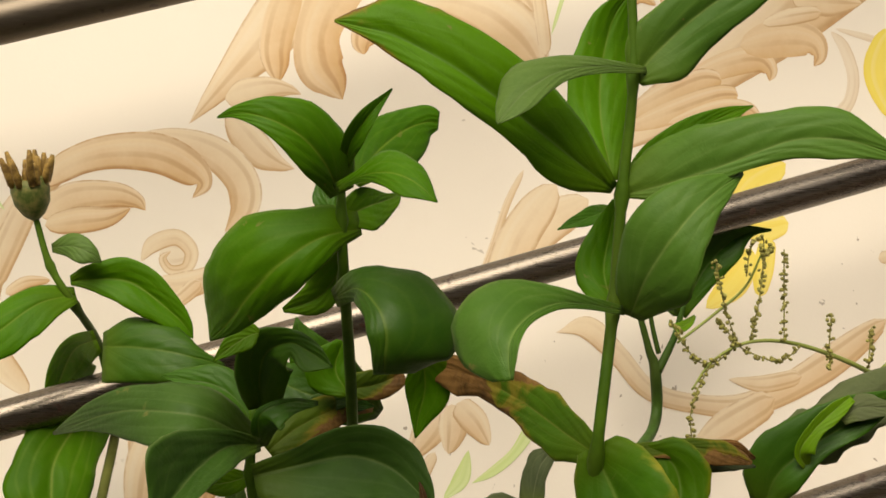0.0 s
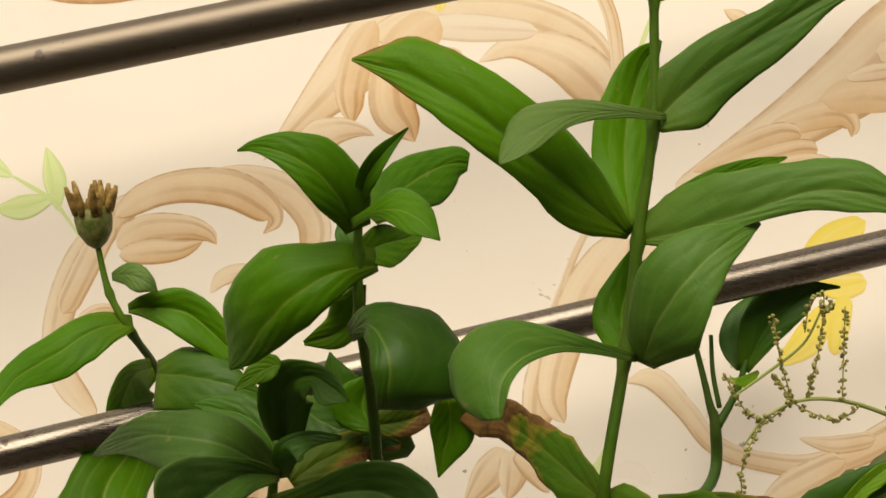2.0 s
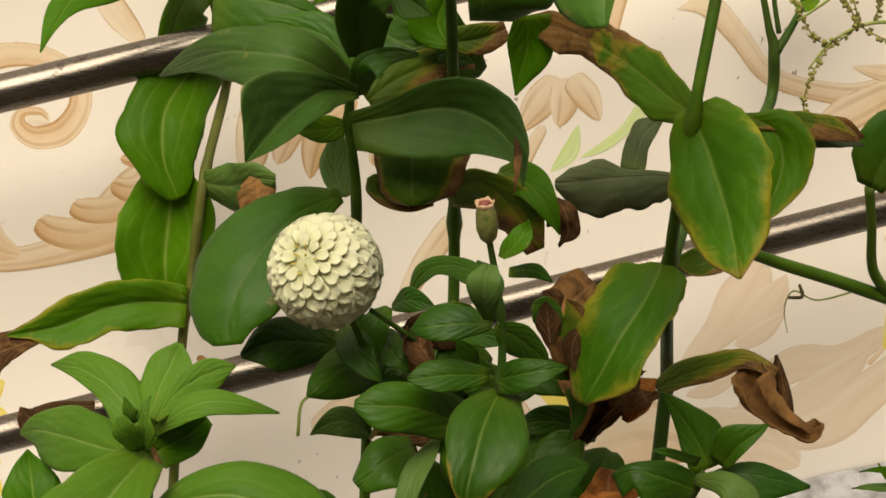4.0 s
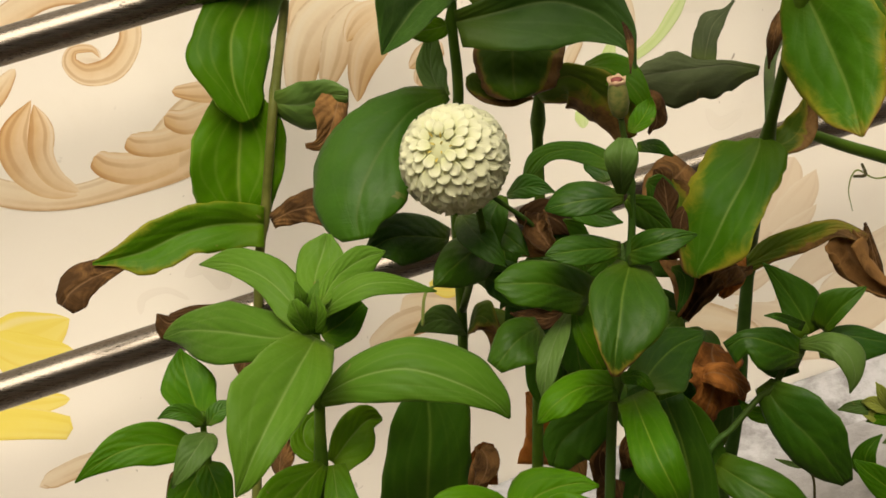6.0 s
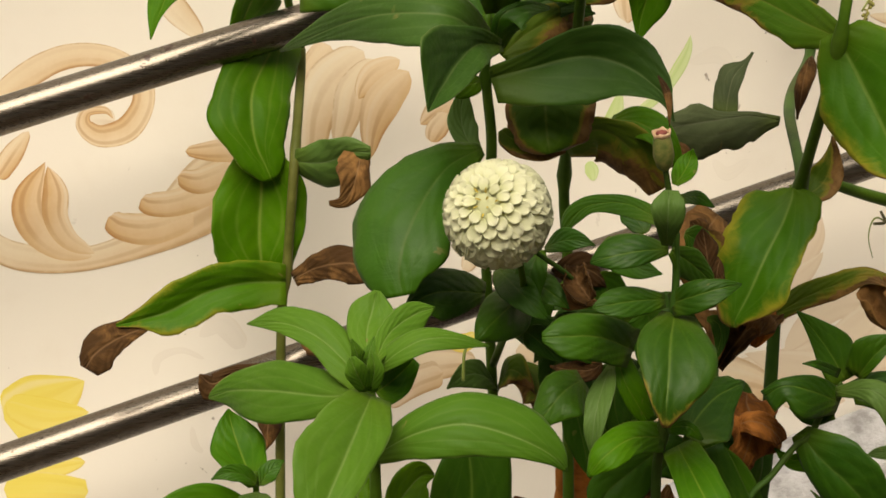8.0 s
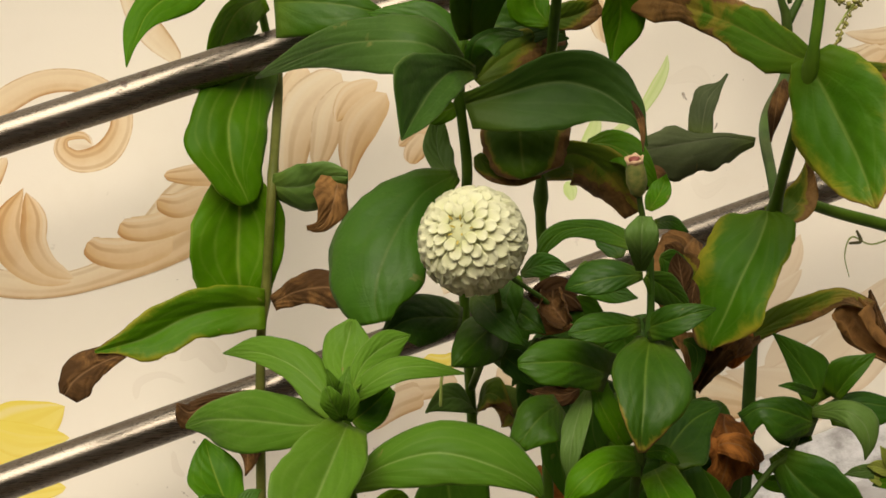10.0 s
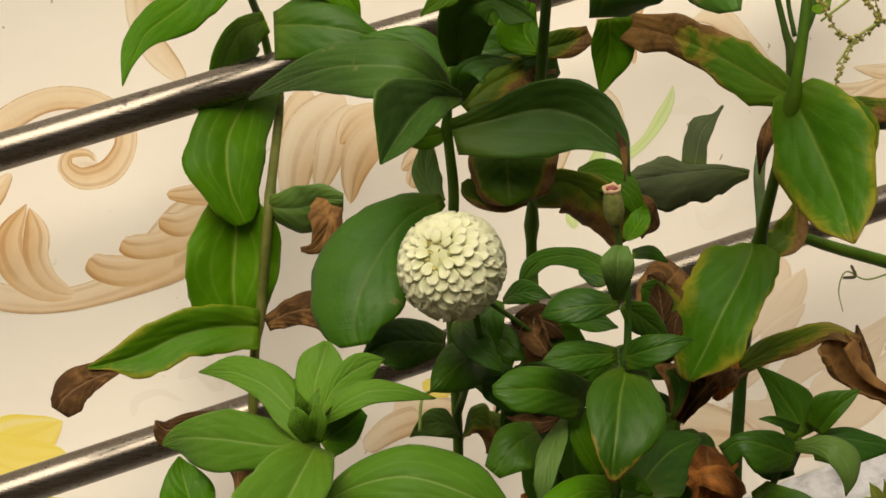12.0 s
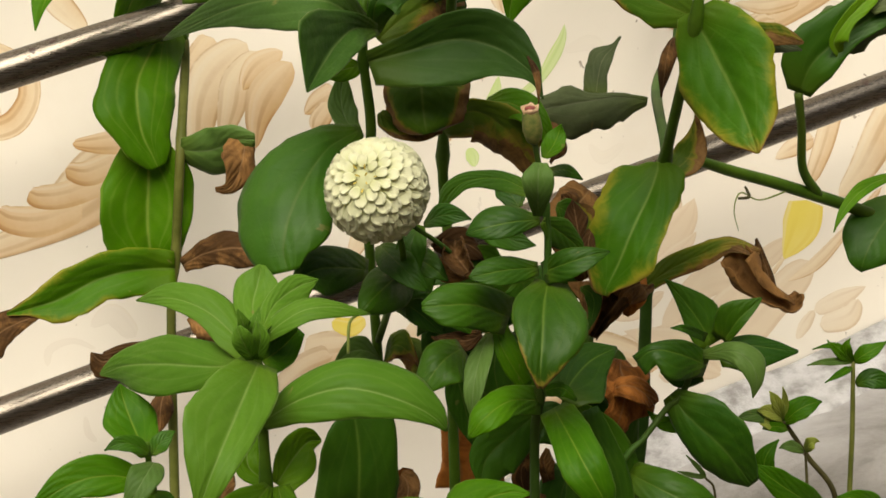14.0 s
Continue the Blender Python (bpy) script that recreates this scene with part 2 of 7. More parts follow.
def paint_material(name, pale, deep, line, contrast=1.0, fade=False):
    """Wall paint laid on by brush: u along the stroke, v across it from its pale to its deep side."""
    t = Tree(name)
    u, v = t.uv()
    p = t.place()
    wash, dab = t.noise(30.0, 4.0, 0.6, p), t.noise(90.0, 3.0, 0.6, p, 0.6)
    body = t.math('ADD', t.math('MULTIPLY', v, 0.55), t.math('ADD', t.math('MULTIPLY', u, 0.35), t.math('MULTIPLY', wash, 0.5)))
    c = t.mix(t.step(body, 0.45, 1.2, 0.0, contrast), pale, deep)
    streak = t.nt.nodes.new("ShaderNodeTexWave")
    streak.inputs["Scale"].default_value, streak.inputs["Distortion"].default_value, streak.inputs["Detail"].default_value = 0.62, 1.6, 2.0
    comb = t.nt.nodes.new("ShaderNodeCombineXYZ")
    t.link(t.math('ADD', v, t.math('MULTIPLY', t.random(), 3.0)), comb.inputs[0])
    t.link(t.math('MULTIPLY', u, 0.18), comb.inputs[1])
    t.link(comb.outputs[0], streak.inputs["Vector"])
    mark = t.math('MULTIPLY', t.step(streak.outputs["Fac"], 0.62, 1.0), t.step(t.math('ADD', u, t.math('MULTIPLY', wash, 0.6)), 0.35, 1.1, 0.1, 1.0))
    c = t.mix(t.math('MULTIPLY', mark, 0.5 * contrast), c, line)
    gleam = t.math('MULTIPLY', t.step(streak.outputs["Fac"], 0.0, 0.25, 1.0, 0.0), t.step(v, 0.5, 0.1))
    c = t.mix(t.math('MULTIPLY', gleam, 0.35), c, (0.82, 0.735, 0.60))
    low = t.math('MULTIPLY', t.step(v, 0.86, 0.97), t.step(dab, 0.25, 0.55, 0.35, 0.85))
    top = t.math('MULTIPLY', t.step(v, 0.07, 0.02), t.step(dab, 0.35, 0.6, 0.1, 0.6))
    edge = t.math('MULTIPLY', t.math('MAXIMUM', low, top), contrast)
    if fade:
        edge = t.math('MULTIPLY', edge, t.step(u, 0.3, 0.8))
    c = t.mix(edge, c, line)
    c = t.mix(t.math('MULTIPLY', t.noise(300.0, 3.0, 0.6, p), 0.12), c, line)
    return t.finish(c, 0.6, 0.0, 0.35)


PAINT = {
    "tan": paint_material("tan_paint", (0.79, 0.635, 0.43), (0.61, 0.375, 0.165), (0.43, 0.215, 0.08)),
    "lobe": paint_material("tan_lobe_paint", (0.755, 0.585, 0.38), (0.595, 0.355, 0.145), (0.41, 0.20, 0.068), 1.0, True),
    "rose": paint_material("rose_beige_paint", (0.79, 0.66, 0.475), (0.655, 0.45, 0.25), (0.48, 0.285, 0.13), 0.9),
    "faint": paint_material("faint_beige_paint", (0.78, 0.68, 0.54), (0.70, 0.56, 0.40), (0.58, 0.43, 0.28), 0.7),
    "flat": paint_material("flat_beige_paint", (0.755, 0.63, 0.475), (0.72, 0.58, 0.42), (0.62, 0.46, 0.31), 0.45),
    "yellow": paint_material("yellow_paint", (0.80, 0.66, 0.13), (0.82, 0.70, 0.26), (0.74, 0.54, 0.06), 0.6),
    "lime": paint_material("pale_green_paint", (0.60, 0.71, 0.30), (0.70, 0.755, 0.46), (0.45, 0.58, 0.2), 0.7),
    "ghost": paint_material("grey_wash_paint", (0.825, 0.755, 0.657), (0.815, 0.745, 0.645), (0.765, 0.695, 0.60), 0.4),
}


def steel_material(name, low, high, smooth, coarse):
    t = Tree(name)
    p = t.place()
    m = t.nt.nodes.new("ShaderNodeMapping")
    m.inputs["Scale"].default_value = (2.0, 90.0, 90.0)
    t.link(p, m.inputs[0])
    brush, spot, cloud = t.noise(14.0, 4.0, 0.6, m.outputs[0]), t.noise(46.0, 3.0, 0.55, p), t.noise(9.0, 4.0, 0.6, p)
    c = t.mix(t.math('ADD', t.math('MULTIPLY', brush, 0.6), t.math('MULTIPLY', cloud, 0.4)), low, high)
    rust = t.step(spot, 0.665, 0.70)
    c = t.mix(t.math('MULTIPLY', rust, 0.9), c, (0.035, 0.014, 0.008))
    c = t.mix(t.step(t.noise(210.0, 2.0, 0.5, p), 0.71, 0.75, 0.0, 0.7), c, (0.04, 0.02, 0.012))
    t.bump(t.math('SUBTRACT', brush, t.math('MULTIPLY', rust, 0.6)), 0.15, 0.0006)
    t.finish(c, t.step(t.math('ADD', t.math('MULTIPLY', brush, 0.7), t.math('MULTIPLY', cloud, 0.3)), 0.2, 0.8, smooth, coarse), 1.0)
    t.link(t.step(rust, 0.0, 1.0, 0.95, 0.1), t.bsdf.inputs["Metallic"])
    return t.mat


def concrete_material():
    t = Tree("worn_concrete")
    p = t.place()
    big, mid, fine = t.noise(6.0, 5.0, 0.65, p, 0.4), t.noise(34.0, 6.0, 0.7, p), t.noise(240.0, 3.0, 0.6, p)
    c = t.mix(t.step(big, 0.35, 0.65), (0.11, 0.10, 0.092), (0.26, 0.245, 0.235))
    c = t.mix(t.step(mid, 0.45, 0.7, 0.0, 0.65), c, (0.085, 0.075, 0.066))
    c = t.mix(t.math('MULTIPLY', fine, 0.35), c, (0.30, 0.288, 0.28))
    # spilt lime wash along the wall
    axes = t.nt.nodes.new("ShaderNodeSeparateXYZ")
    t.link(p, axes.inputs[0])
    spill = t.math('ADD', axes.outputs[1], t.math('ADD', t.math('MULTIPLY', big, 0.30), t.math('MULTIPLY', mid, 0.12)))
    c = t.mix(t.math('MULTIPLY', t.step(spill, 0.50, 0.76, 0.0, 0.9), t.step(axes.outputs[1], 0.75, 0.65)), c, (0.42, 0.41, 0.42))
    t.bump(t.math('ADD', mid, t.math('MULTIPLY', fine, 0.4)), 0.6, 0.004)
    return t.finish(c, 0.85, 0.0, 0.3)


def skirting_material():
    t = Tree("white_limewash")
    p = t.place()
    mid, fine = t.noise(30.0, 6.0, 0.65, p), t.noise(260.0, 3.0, 0.6, p)
    c = t.mix(t.step(mid, 0.35, 0.68), (0.50, 0.49, 0.50), (0.24, 0.23, 0.225))
    t.bump(t.math('ADD', mid, fine), 0.5, 0.003)
    return t.finish(c, 0.8, 0.0, 0.3)


def petal_material(name, pale, deep):
    t = Tree(name)
    u, v = t.uv()
    p = t.place()
    c = t.mix(t.step(u, 0.05, 0.8), deep, pale)
    lines = t.nt.nodes.new("ShaderNodeTexWave")
    lines.inputs["Scale"].default_value, lines.inputs["Distortion"].default_value = 3.0, 1.0
    comb = t.nt.nodes.new("ShaderNodeCombineXYZ")
    t.link(v, comb.inputs[0])
    t.link(comb.outputs[0], lines.inputs["Vector"])
    c = t.mix(t.math('MULTIPLY', lines.outputs["Fac"], 0.12), c, deep)
    c = t.mix(t.math('MULTIPLY', t.random(), 0.25), c, deep)
    c = t.mix(t.math('MULTIPLY', t.noise(200.0, 3.0, 0.6, p), 0.15), c, (0.66, 0.66, 0.45))
    t.bump(lines.outputs["Fac"], 0.25, 0.0008)
    t.bsdf.inputs["Subsurface Weight"].default_value = 0.0
    t.finish(c, 0.55, 0.0, 0.3)
    glow = t.nt.nodes.new("ShaderNodeBsdfTranslucent")
    t.link(c, glow.inputs[0])
    both = t.nt.nodes.new("ShaderNodeMixShader")
    both.inputs[0].default_value = 0.34
    t.link(t.bsdf.outputs[0], both.inputs[1])
    t.link(glow.outputs[0], both.inputs[2])
    t.link(both.outputs[0], t.out.inputs[0])
    return t.mat


def plain(name, low, high, scale=60.0, rough=0.6):
    t = Tree(name)
    p = t.place()
    n = t.noise(scale, 4.0, 0.6, p)
    t.bump(n, 0.3, 0.001)
    return t.finish(t.mix(t.step(n, 0.3, 0.7), low, high), rough, 0.0, 0.35)


WALL_PAINT, CONCRETE, LIMEWASH = wall_material(), concrete_material(), skirting_material()
STEEL = steel_material("polished_steel", (0.046, 0.035, 0.022), (0.245, 0.215, 0.185), 0.21, 0.36)
DULL_STEEL = steel_material("dull_brown_steel", (0.060, 0.046, 0.031), (0.180, 0.152, 0.122), 0.36, 0.52)
PETAL = petal_material("cream_petal", (0.76, 0.75, 0.54), (0.64, 0.65, 0.35))
PETAL_EYE = petal_material("yellow_petal", (0.70, 0.58, 0.14), (0.58, 0.44, 0.03))
SOIL = plain("dry_soil", (0.05, 0.034, 0.021), (0.115, 0.082, 0.053), 40.0, 0.9)
PLASTER = plain("tan_plaster", (0.19, 0.14, 0.09), (0.28, 0.21, 0.145), 6.0, 0.85)
SEED = plain("seed_husk", (0.085, 0.075, 0.014), (0.31, 0.29, 0.07), 300.0, 0.7)
BUD_TIP = plain("faded_bud", (0.11, 0.06, 0.012), (0.33, 0.21, 0.05), 200.0, 0.7)
BUD_CUP = plain("bud_scales", (0.055, 0.085, 0.012), (0.16, 0.15, 0.04), 200.0, 0.6)
BUD_PINK = plain("petal_tips_pink", (0.36, 0.22, 0.12), (0.50, 0.36, 0.23), 90.0)
BUD_RED = plain("closed_red_bud", (0.10, 0.02, 0.018), (0.17, 0.04, 0.03), 200.0, 0.6)

# ---------------- helpers for things and parts ----------------


def thing(name, at, label, category, group="", kind=""):
    ob = new(name)
    ob.location = at
    ob.empty_display_size = 0.02
    return tagged(ob, label, category, group, kind)


def part(name, bm, material, parent, label="", smooth=True):
    """Links a bmesh, built in world metres, as one mesh object under its thing."""
    mesh = bpy.data.meshes.new(name)
    if parent is not None:
        root = Vector((0, 0, 0))
        up = parent
        while up is not None:
            root += up.location
            up = up.parent
        bmesh.ops.translate(bm, verts=bm.verts, vec=-root)
    bm.to_mesh(mesh)
    bm.free()
    for m in material if isinstance(material, (list, tuple)) else (material,):
        mesh.materials.append(m)
    if smooth:
        mesh.shade_smooth()
    ob = new(name, mesh)
    if parent is not None:
        ob.parent = parent
    return tagged(ob, label)


def sheet(bm, rows, uvs, flip=False):
    """Faces between rows of points, with (u, v) per point."""
    uv = bm.loops.layers.uv.verify()
    grid = [[bm.verts.new(p) for p in row] for row in rows]
    for i in range(len(rows) - 1):
        for j in range(len(rows[0]) - 1):
            k = ((i, j), (i, j + 1), (i + 1, j + 1), (i + 1, j))
            k = k[::-1] if flip else k
            f = bm.faces.new([grid[a][b] for a, b in k])
            for loop, (a, b) in zip(f.loops, k):
                loop[uv].uv = uvs[a][b]
    return grid


def bowed(a, m, b, s):
    """A point of the arc from a over m to b."""
    c = 2 * m - (a + b) / 2
    return a * (1 - s) ** 2 + c * 2 * s * (1 - s) + b * s * s


count = [0]
LEAF_LABELS = {"dead": "dry brown curled leaf", "rust": "crumpled rust-brown leaf", "edged": "hanging green leaf with brown margins", "dusty": "dusty grey-green leaf", "half": "half withered brown and green leaf", "wither": "green leaf withered brown at its end",
               "deeptip": "dark green leaf with a brown tip", "yellow": "green leaf with yellowing edges"}


def leaf(plant, base, mid, tip, width, normal, kind="green", fold=0.22, wide=0.42, curl=0.0, name="leaf"):
    """A blade from base over mid to tip, folded along its midrib; normal is the way its upper side faces."""
    count[0] += 1
    rnd = random.Random(count[0] * 7 + 3)
    a, m, b, n0 = Vector(base), Vector(mid), Vector(tip), Vector(normal)
    length = (m - a).length + (b - m).length
    crumple = {"dead": 0.13, "half": 0.10, "dusty": 0.12, "yellow": 0.03}.get(kind, 0.018)
    nu, nv = 18, 14
    pleat, rows_of = rnd.uniform(0.008, 0.022), rnd.uniform(2.4, 3.4)
    if kind == "dead" and not curl:
        curl = rnd.uniform(0.2, 1.0)
    phase, waves = rnd.uniform(0, 6.3), rnd.uniform(1.5, 2.8)
    skew, twist = rnd.uniform(-0.07, 0.07), rnd.uniform(-0.55, 0.55) * (2.2 if kind == "dead" else 1)
    lobe = [(rnd.uniform(0, 6.3), rnd.uniform(0.02, 0.07)) for _ in range(4)]
    ea, eb = 1.65 * wide, 1.65 * (1 - wide)
    top, uvs = [], []
    for i in range(nu + 1):
        u = i / nu
        s = min(max(u, 0.004), 0.996)
        c = bowed(a, m, b, u)
        tan = (bowed(a, m, b, min(u + 0.02, 1)) - bowed(a, m, b, max(u - 0.02, 0))).normalized()
        side = tan.cross(n0)
        side = side.normalized() if side.length > 1e-5 else Vector((1, 0, 0))
        nrm = side.cross(tan).normalized()
        ang = twist * (u - 0.5)
        side, nrm = side * math.cos(ang) + nrm * math.sin(ang), nrm * math.cos(ang) - side * math.sin(ang)
        if kind == "dead":
            w = 0.5 * width * (s / wide) ** ea * ((1 - s) / (1 - wide)) ** eb
        elif s < wide:
            w = 0.5 * width * (1 - (1 - s / wide) ** 2) ** 0.6
        else:
            w = 0.5 * width * (1 - ((s - wide) / (1 - wide)) ** {"ribbed": 3.0, "yellow": 2.6, "half": 2.2}.get(kind, 1.85))
        w = max(w, min(0.14 * width, 0.005) * (1 - u / 0.3), 0.0006)
        row, uvr = [], []
        for j in range(nv + 1):
            v = 2 * j / nv - 1
            av = abs(v)
            ripple = math.sin(phase + waves * 6.3 * u + (1.3 if v > 0 else 0)) * av ** 2 * 0.10
            lift = fold * (1.25 * av - 0.75 * av * av) - curl * av ** 3 + ripple + pleat * math.cos(rows_of * 3.14 * av) * math.sin(3.14 * min(u * 1.15, 1))
            k = 2 if v > 0 else 0
            wob = 1 + lobe[k][1] * math.sin(lobe[k][0] + 7 * u) + 0.6 * lobe[k + 1][1] * math.sin(lobe[k + 1][0] + 16 * u)
            q = c + side * (v * wob + skew * (1 - av)) * w * (1 - 0.12 * fold * av) + nrm * lift * w
            if crumple > 0.02:
                q += nrm * width * crumple * 2.2 * noise.noise(q * (55 if kind == "dead" else 32) + Vector((count[0], 0, 0)))
                q += side * width * crumple * 0.9 * noise.noise(q * 60 + Vector((0, count[0], 0))) * av
                q += tan * width * crumple * 0.6 * noise.noise(q * 70 + Vector((0, 0, count[0]))) * av
            q += nrm * width * 0.05 * noise.noise(q * 26 + Vector((count[0] * 3, 0, 0))) * (0.3 + av)
            row.append(q)
            uvr.append((u, 0.5 + v / 2))
        top.append(row)
        uvs.append(uvr)
    bm = bmesh.new()
    g = sheet(bm, top, uvs)
    thick = 0.0005
    bm.normal_update()
    low = [[vert.co - vert.normal * thick for vert in row] for row in g]
    h = sheet(bm, low, uvs, True)
    ring = [(0, j) for j in range(nv)] + [(i, nv) for i in range(nu)] + [(nu, j) for j in range(nv, 0, -1)] + [(i, 0) for i in range(nu, 0, -1)]
    for k, (i, j) in enumerate(ring):
        x, y = ring[(k + 1) % len(ring)]
        bm.faces.new((g[x][y], g[i][j], h[i][j], h[x][y]))
    bmesh.ops.recalc_face_normals(bm, faces=bm.faces)
    return part(name, bm, LEAF[kind], plant, LEAF_LABELS.get(kind, ""))


def blade(plant, rib, facing, kind="green", lifts=(0.1, 0.1), name="leaf"):
    """A blade along stations of x, y, z, left and right half-width; facing is the way its upper side looks, lifts raise its two margins."""
    count[0] += 1
    rnd = random.Random(count[0] * 7 + 3)
    line = spline(rib, 5)
    span = max(p[3] + p[4] for p in line)
    crumple = {"dead": 0.11, "rust": 0.08, "half": 0.06, "wither": 0.09, "dusty": 0.10, "edged": 0.05, "yellow": 0.05}.get(kind, 0.010)
    n0, nv = Vector(facing).normalized(), 18
    phase, waves, belly = rnd.uniform(0, 6.3), rnd.uniform(1.2, 2.2), rnd.uniform(0.28, 0.48)
    runs = [0.0]
    for a, b in zip(line, line[1:]):
        runs.append(runs[-1] + float(np.linalg.norm(b[:3] - a[:3])))
    top, uvs = [], []
    for k, p in enumerate(line):
        u = runs[k] / runs[-1]
        c = Vector(p[:3])
        tan = Vector(line[min(k + 1, len(line) - 1)][:3] - line[max(k - 1, 0)][:3])
        tan = (tan - n0 * tan.dot(n0)).normalized()
        left = n0.cross(tan)
        row, uvr = [], []
        for j in range(nv + 1):
            v = 2 * j / nv - 1
            av, w = abs(v), max(p[3] if v < 0 else p[4], 0.0004)
            lift = lifts[0] if v < 0 else lifts[1]
            up = 2.3 * lift * (0.75 * av + 0.25 * av * av) + belly * (av - av * av) * 1.4 - 0.035 * math.exp(-((av - 0.48) / 0.13) ** 2) * math.sin(3.14 * u)
            up += 0.09 * math.sin(phase + waves * 6.3 * u + (1.7 if v > 0 else 0)) * av * av
            q = c - left * v * w + n0 * (up * w)
            edge = noise.noise(q * 60 + Vector((0, count[0], 0))) + 0.5 * noise.noise(q * 170 + Vector((count[0], 0, 0)))
            q -= left * (v * w * (0.05 + 1.6 * crumple) * edge * av)
            q += n0 * span * (crumple * 1.6 * noise.noise(q * (60 if kind == "dead" else 34) + Vector((count[0], 0, 0))) + 0.055 * noise.noise(q * 24 + Vector((count[0] * 3, 0, 0))))
            row.append(q)
            uvr.append((u, 0.5 + v / 2))
        top.append(row)
        uvs.append(uvr)
    bm = bmesh.new()
    g = sheet(bm, top, uvs)
    bm.normal_update()
    low = [[vert.co - vert.normal * 0.0005 for vert in row] for row in g]
    h = sheet(bm, low, uvs, True)
    nu = len(top) - 1
    ring = [(0, j) for j in range(nv)] + [(i, nv) for i in range(nu)] + [(nu, j) for j in range(nv, 0, -1)] + [(i, 0) for i in range(nu, 0, -1)]
    for k, (i, j) in enumerate(ring):
        x, y = ring[(k + 1) % len(ring)]
        bm.faces.new((g[x][y], g[i][j], h[i][j], h[x][y]))
    bmesh.ops.recalc_face_normals(bm, faces=bm.faces)
    return part(name, bm, LEAF[kind], plant, LEAF_LABELS.get(kind, ""))


def husk(plant, points, arc=4.6, turn=0.0, name="leaf"):
    """A withered leaf rolled into a tube along rows of x, y, z, radius, open along one side and ragged at its ends."""
    count[0] += 1
    line = spline(points, 6)
    n = 14
    rows, uvs = [], []
    for i, p in enumerate(line):
        u = i / (len(line) - 1)
        c = Vector(p[:3])
        tan = Vector(line[min(i + 1, len(line) - 1)][:3] - line[max(i - 1, 0)][:3]).normalized()
        s = tan.cross(Vector((0.1, 1, 0.2))).normalized()
        f = s.cross(tan)
        row = []
        for j in range(n + 1):
            ang = turn + arc * (j / n - 0.5) + 0.5 * u
            r = p[3] * (1 + 0.32 * noise.noise(Vector((3 * math.cos(ang), 3 * math.sin(ang), 9 * u + count[0]))))
            q = c + (s * math.cos(ang) + f * math.sin(ang)) * r
            row.append(q + tan * p[3] * 0.7 * noise.noise(Vector((j * 0.7, count[0], 2.0))) * (1 if i in (0, len(line) - 1) else 0.25))
        rows.append(row)
        uvs.append([(u, j / n) for j in range(n + 1)])
    bm = bmesh.new()
    g = sheet(bm, rows, uvs)
    bm.normal_update()
    low = [[v.co - v.normal * 0.0005 for v in row] for row in g]
    h = sheet(bm, low, uvs, True)
    m = len(rows) - 1
    ring = [(0, j) for j in range(n)] + [(i, n) for i in range(m)] + [(m, j) for j in range(n, 0, -1)] + [(i, 0) for i in range(m, 0, -1)]
    for k, (i, j) in enumerate(ring):
        x, y = ring[(k + 1) % len(ring)]
        bm.faces.new((g[x][y], g[i][j], h[i][j], h[x][y]))
    bmesh.ops.recalc_face_normals(bm, faces=bm.faces)
    return part(name, bm, LEAF["dead"], plant, "dry brown rolled leaf")


def spline(points, steps=6):
    """Smooth points through the given tuples (any number of values each)."""
    pts = [np.array(p, float) for p in points]
    pts = [2 * pts[0] - pts[1], *pts, 2 * pts[-1] - pts[-2]]
    out = []
    for k in range(1, len(pts) - 2):
        p0, p1, p2, p3 = pts[k - 1:k + 3]
        for s in range(steps):
            t = s / steps
            out.append(0.5 * (2 * p1 + (p2 - p0) * t + (2 * p0 - 5 * p1 + 4 * p2 - p3) * t * t + (3 * p1 - p0 - 3 * p2 + p3) * t ** 3))
    out.append(pts[-2])
    return out


def tube(bm, line, sides=8, knots=()):
    """A round stalk along rows of x, y, z, radius."""
    uv = bm.loops.layers.uv.verify()
    rings = []
    for k, p in enumerate(line):
        c = Vector(p[:3])
        tan = Vector(line[min(k + 1, len(line) - 1)][:3]) - Vector(line[max(k - 1, 0)][:3])
        tan.normalize()
        s = tan.cross(Vector((0.13, 1, 0.21))).normalized()
        n = s.cross(tan)
        rings.append([bm.verts.new(c + (s * math.cos(a) + n * math.sin(a)) * p[3]) for a in (6.28318 * i / sides for i in range(sides))])
    for k in range(len(rings) - 1):
        for i in range(sides):
            j = (i + 1) % sides
            bm.faces.new((rings[k][i], rings[k][j], rings[k + 1][j], rings[k + 1][i]))
    bm.faces.new(rings[0][::-1])
    bm.faces.new(rings[-1])
    bmesh.ops.recalc_face_normals(bm, faces=bm.faces)


def stem(plant, points, kind="green", name="stem", nodes=()):
    """A stalk through points of x, y, z, radius, a little swollen at the joints named in nodes."""
    bm = bmesh.new()
    line = [list(p) for p in spline(points, 7)]
    for p in line:
        for n in nodes:
            p[3] *= 1 + 0.45 * math.exp(-((p[2] - n) / 0.004) ** 2)
    tube(bm, line, 10)
    return part(name, bm, STEM[kind], plant)


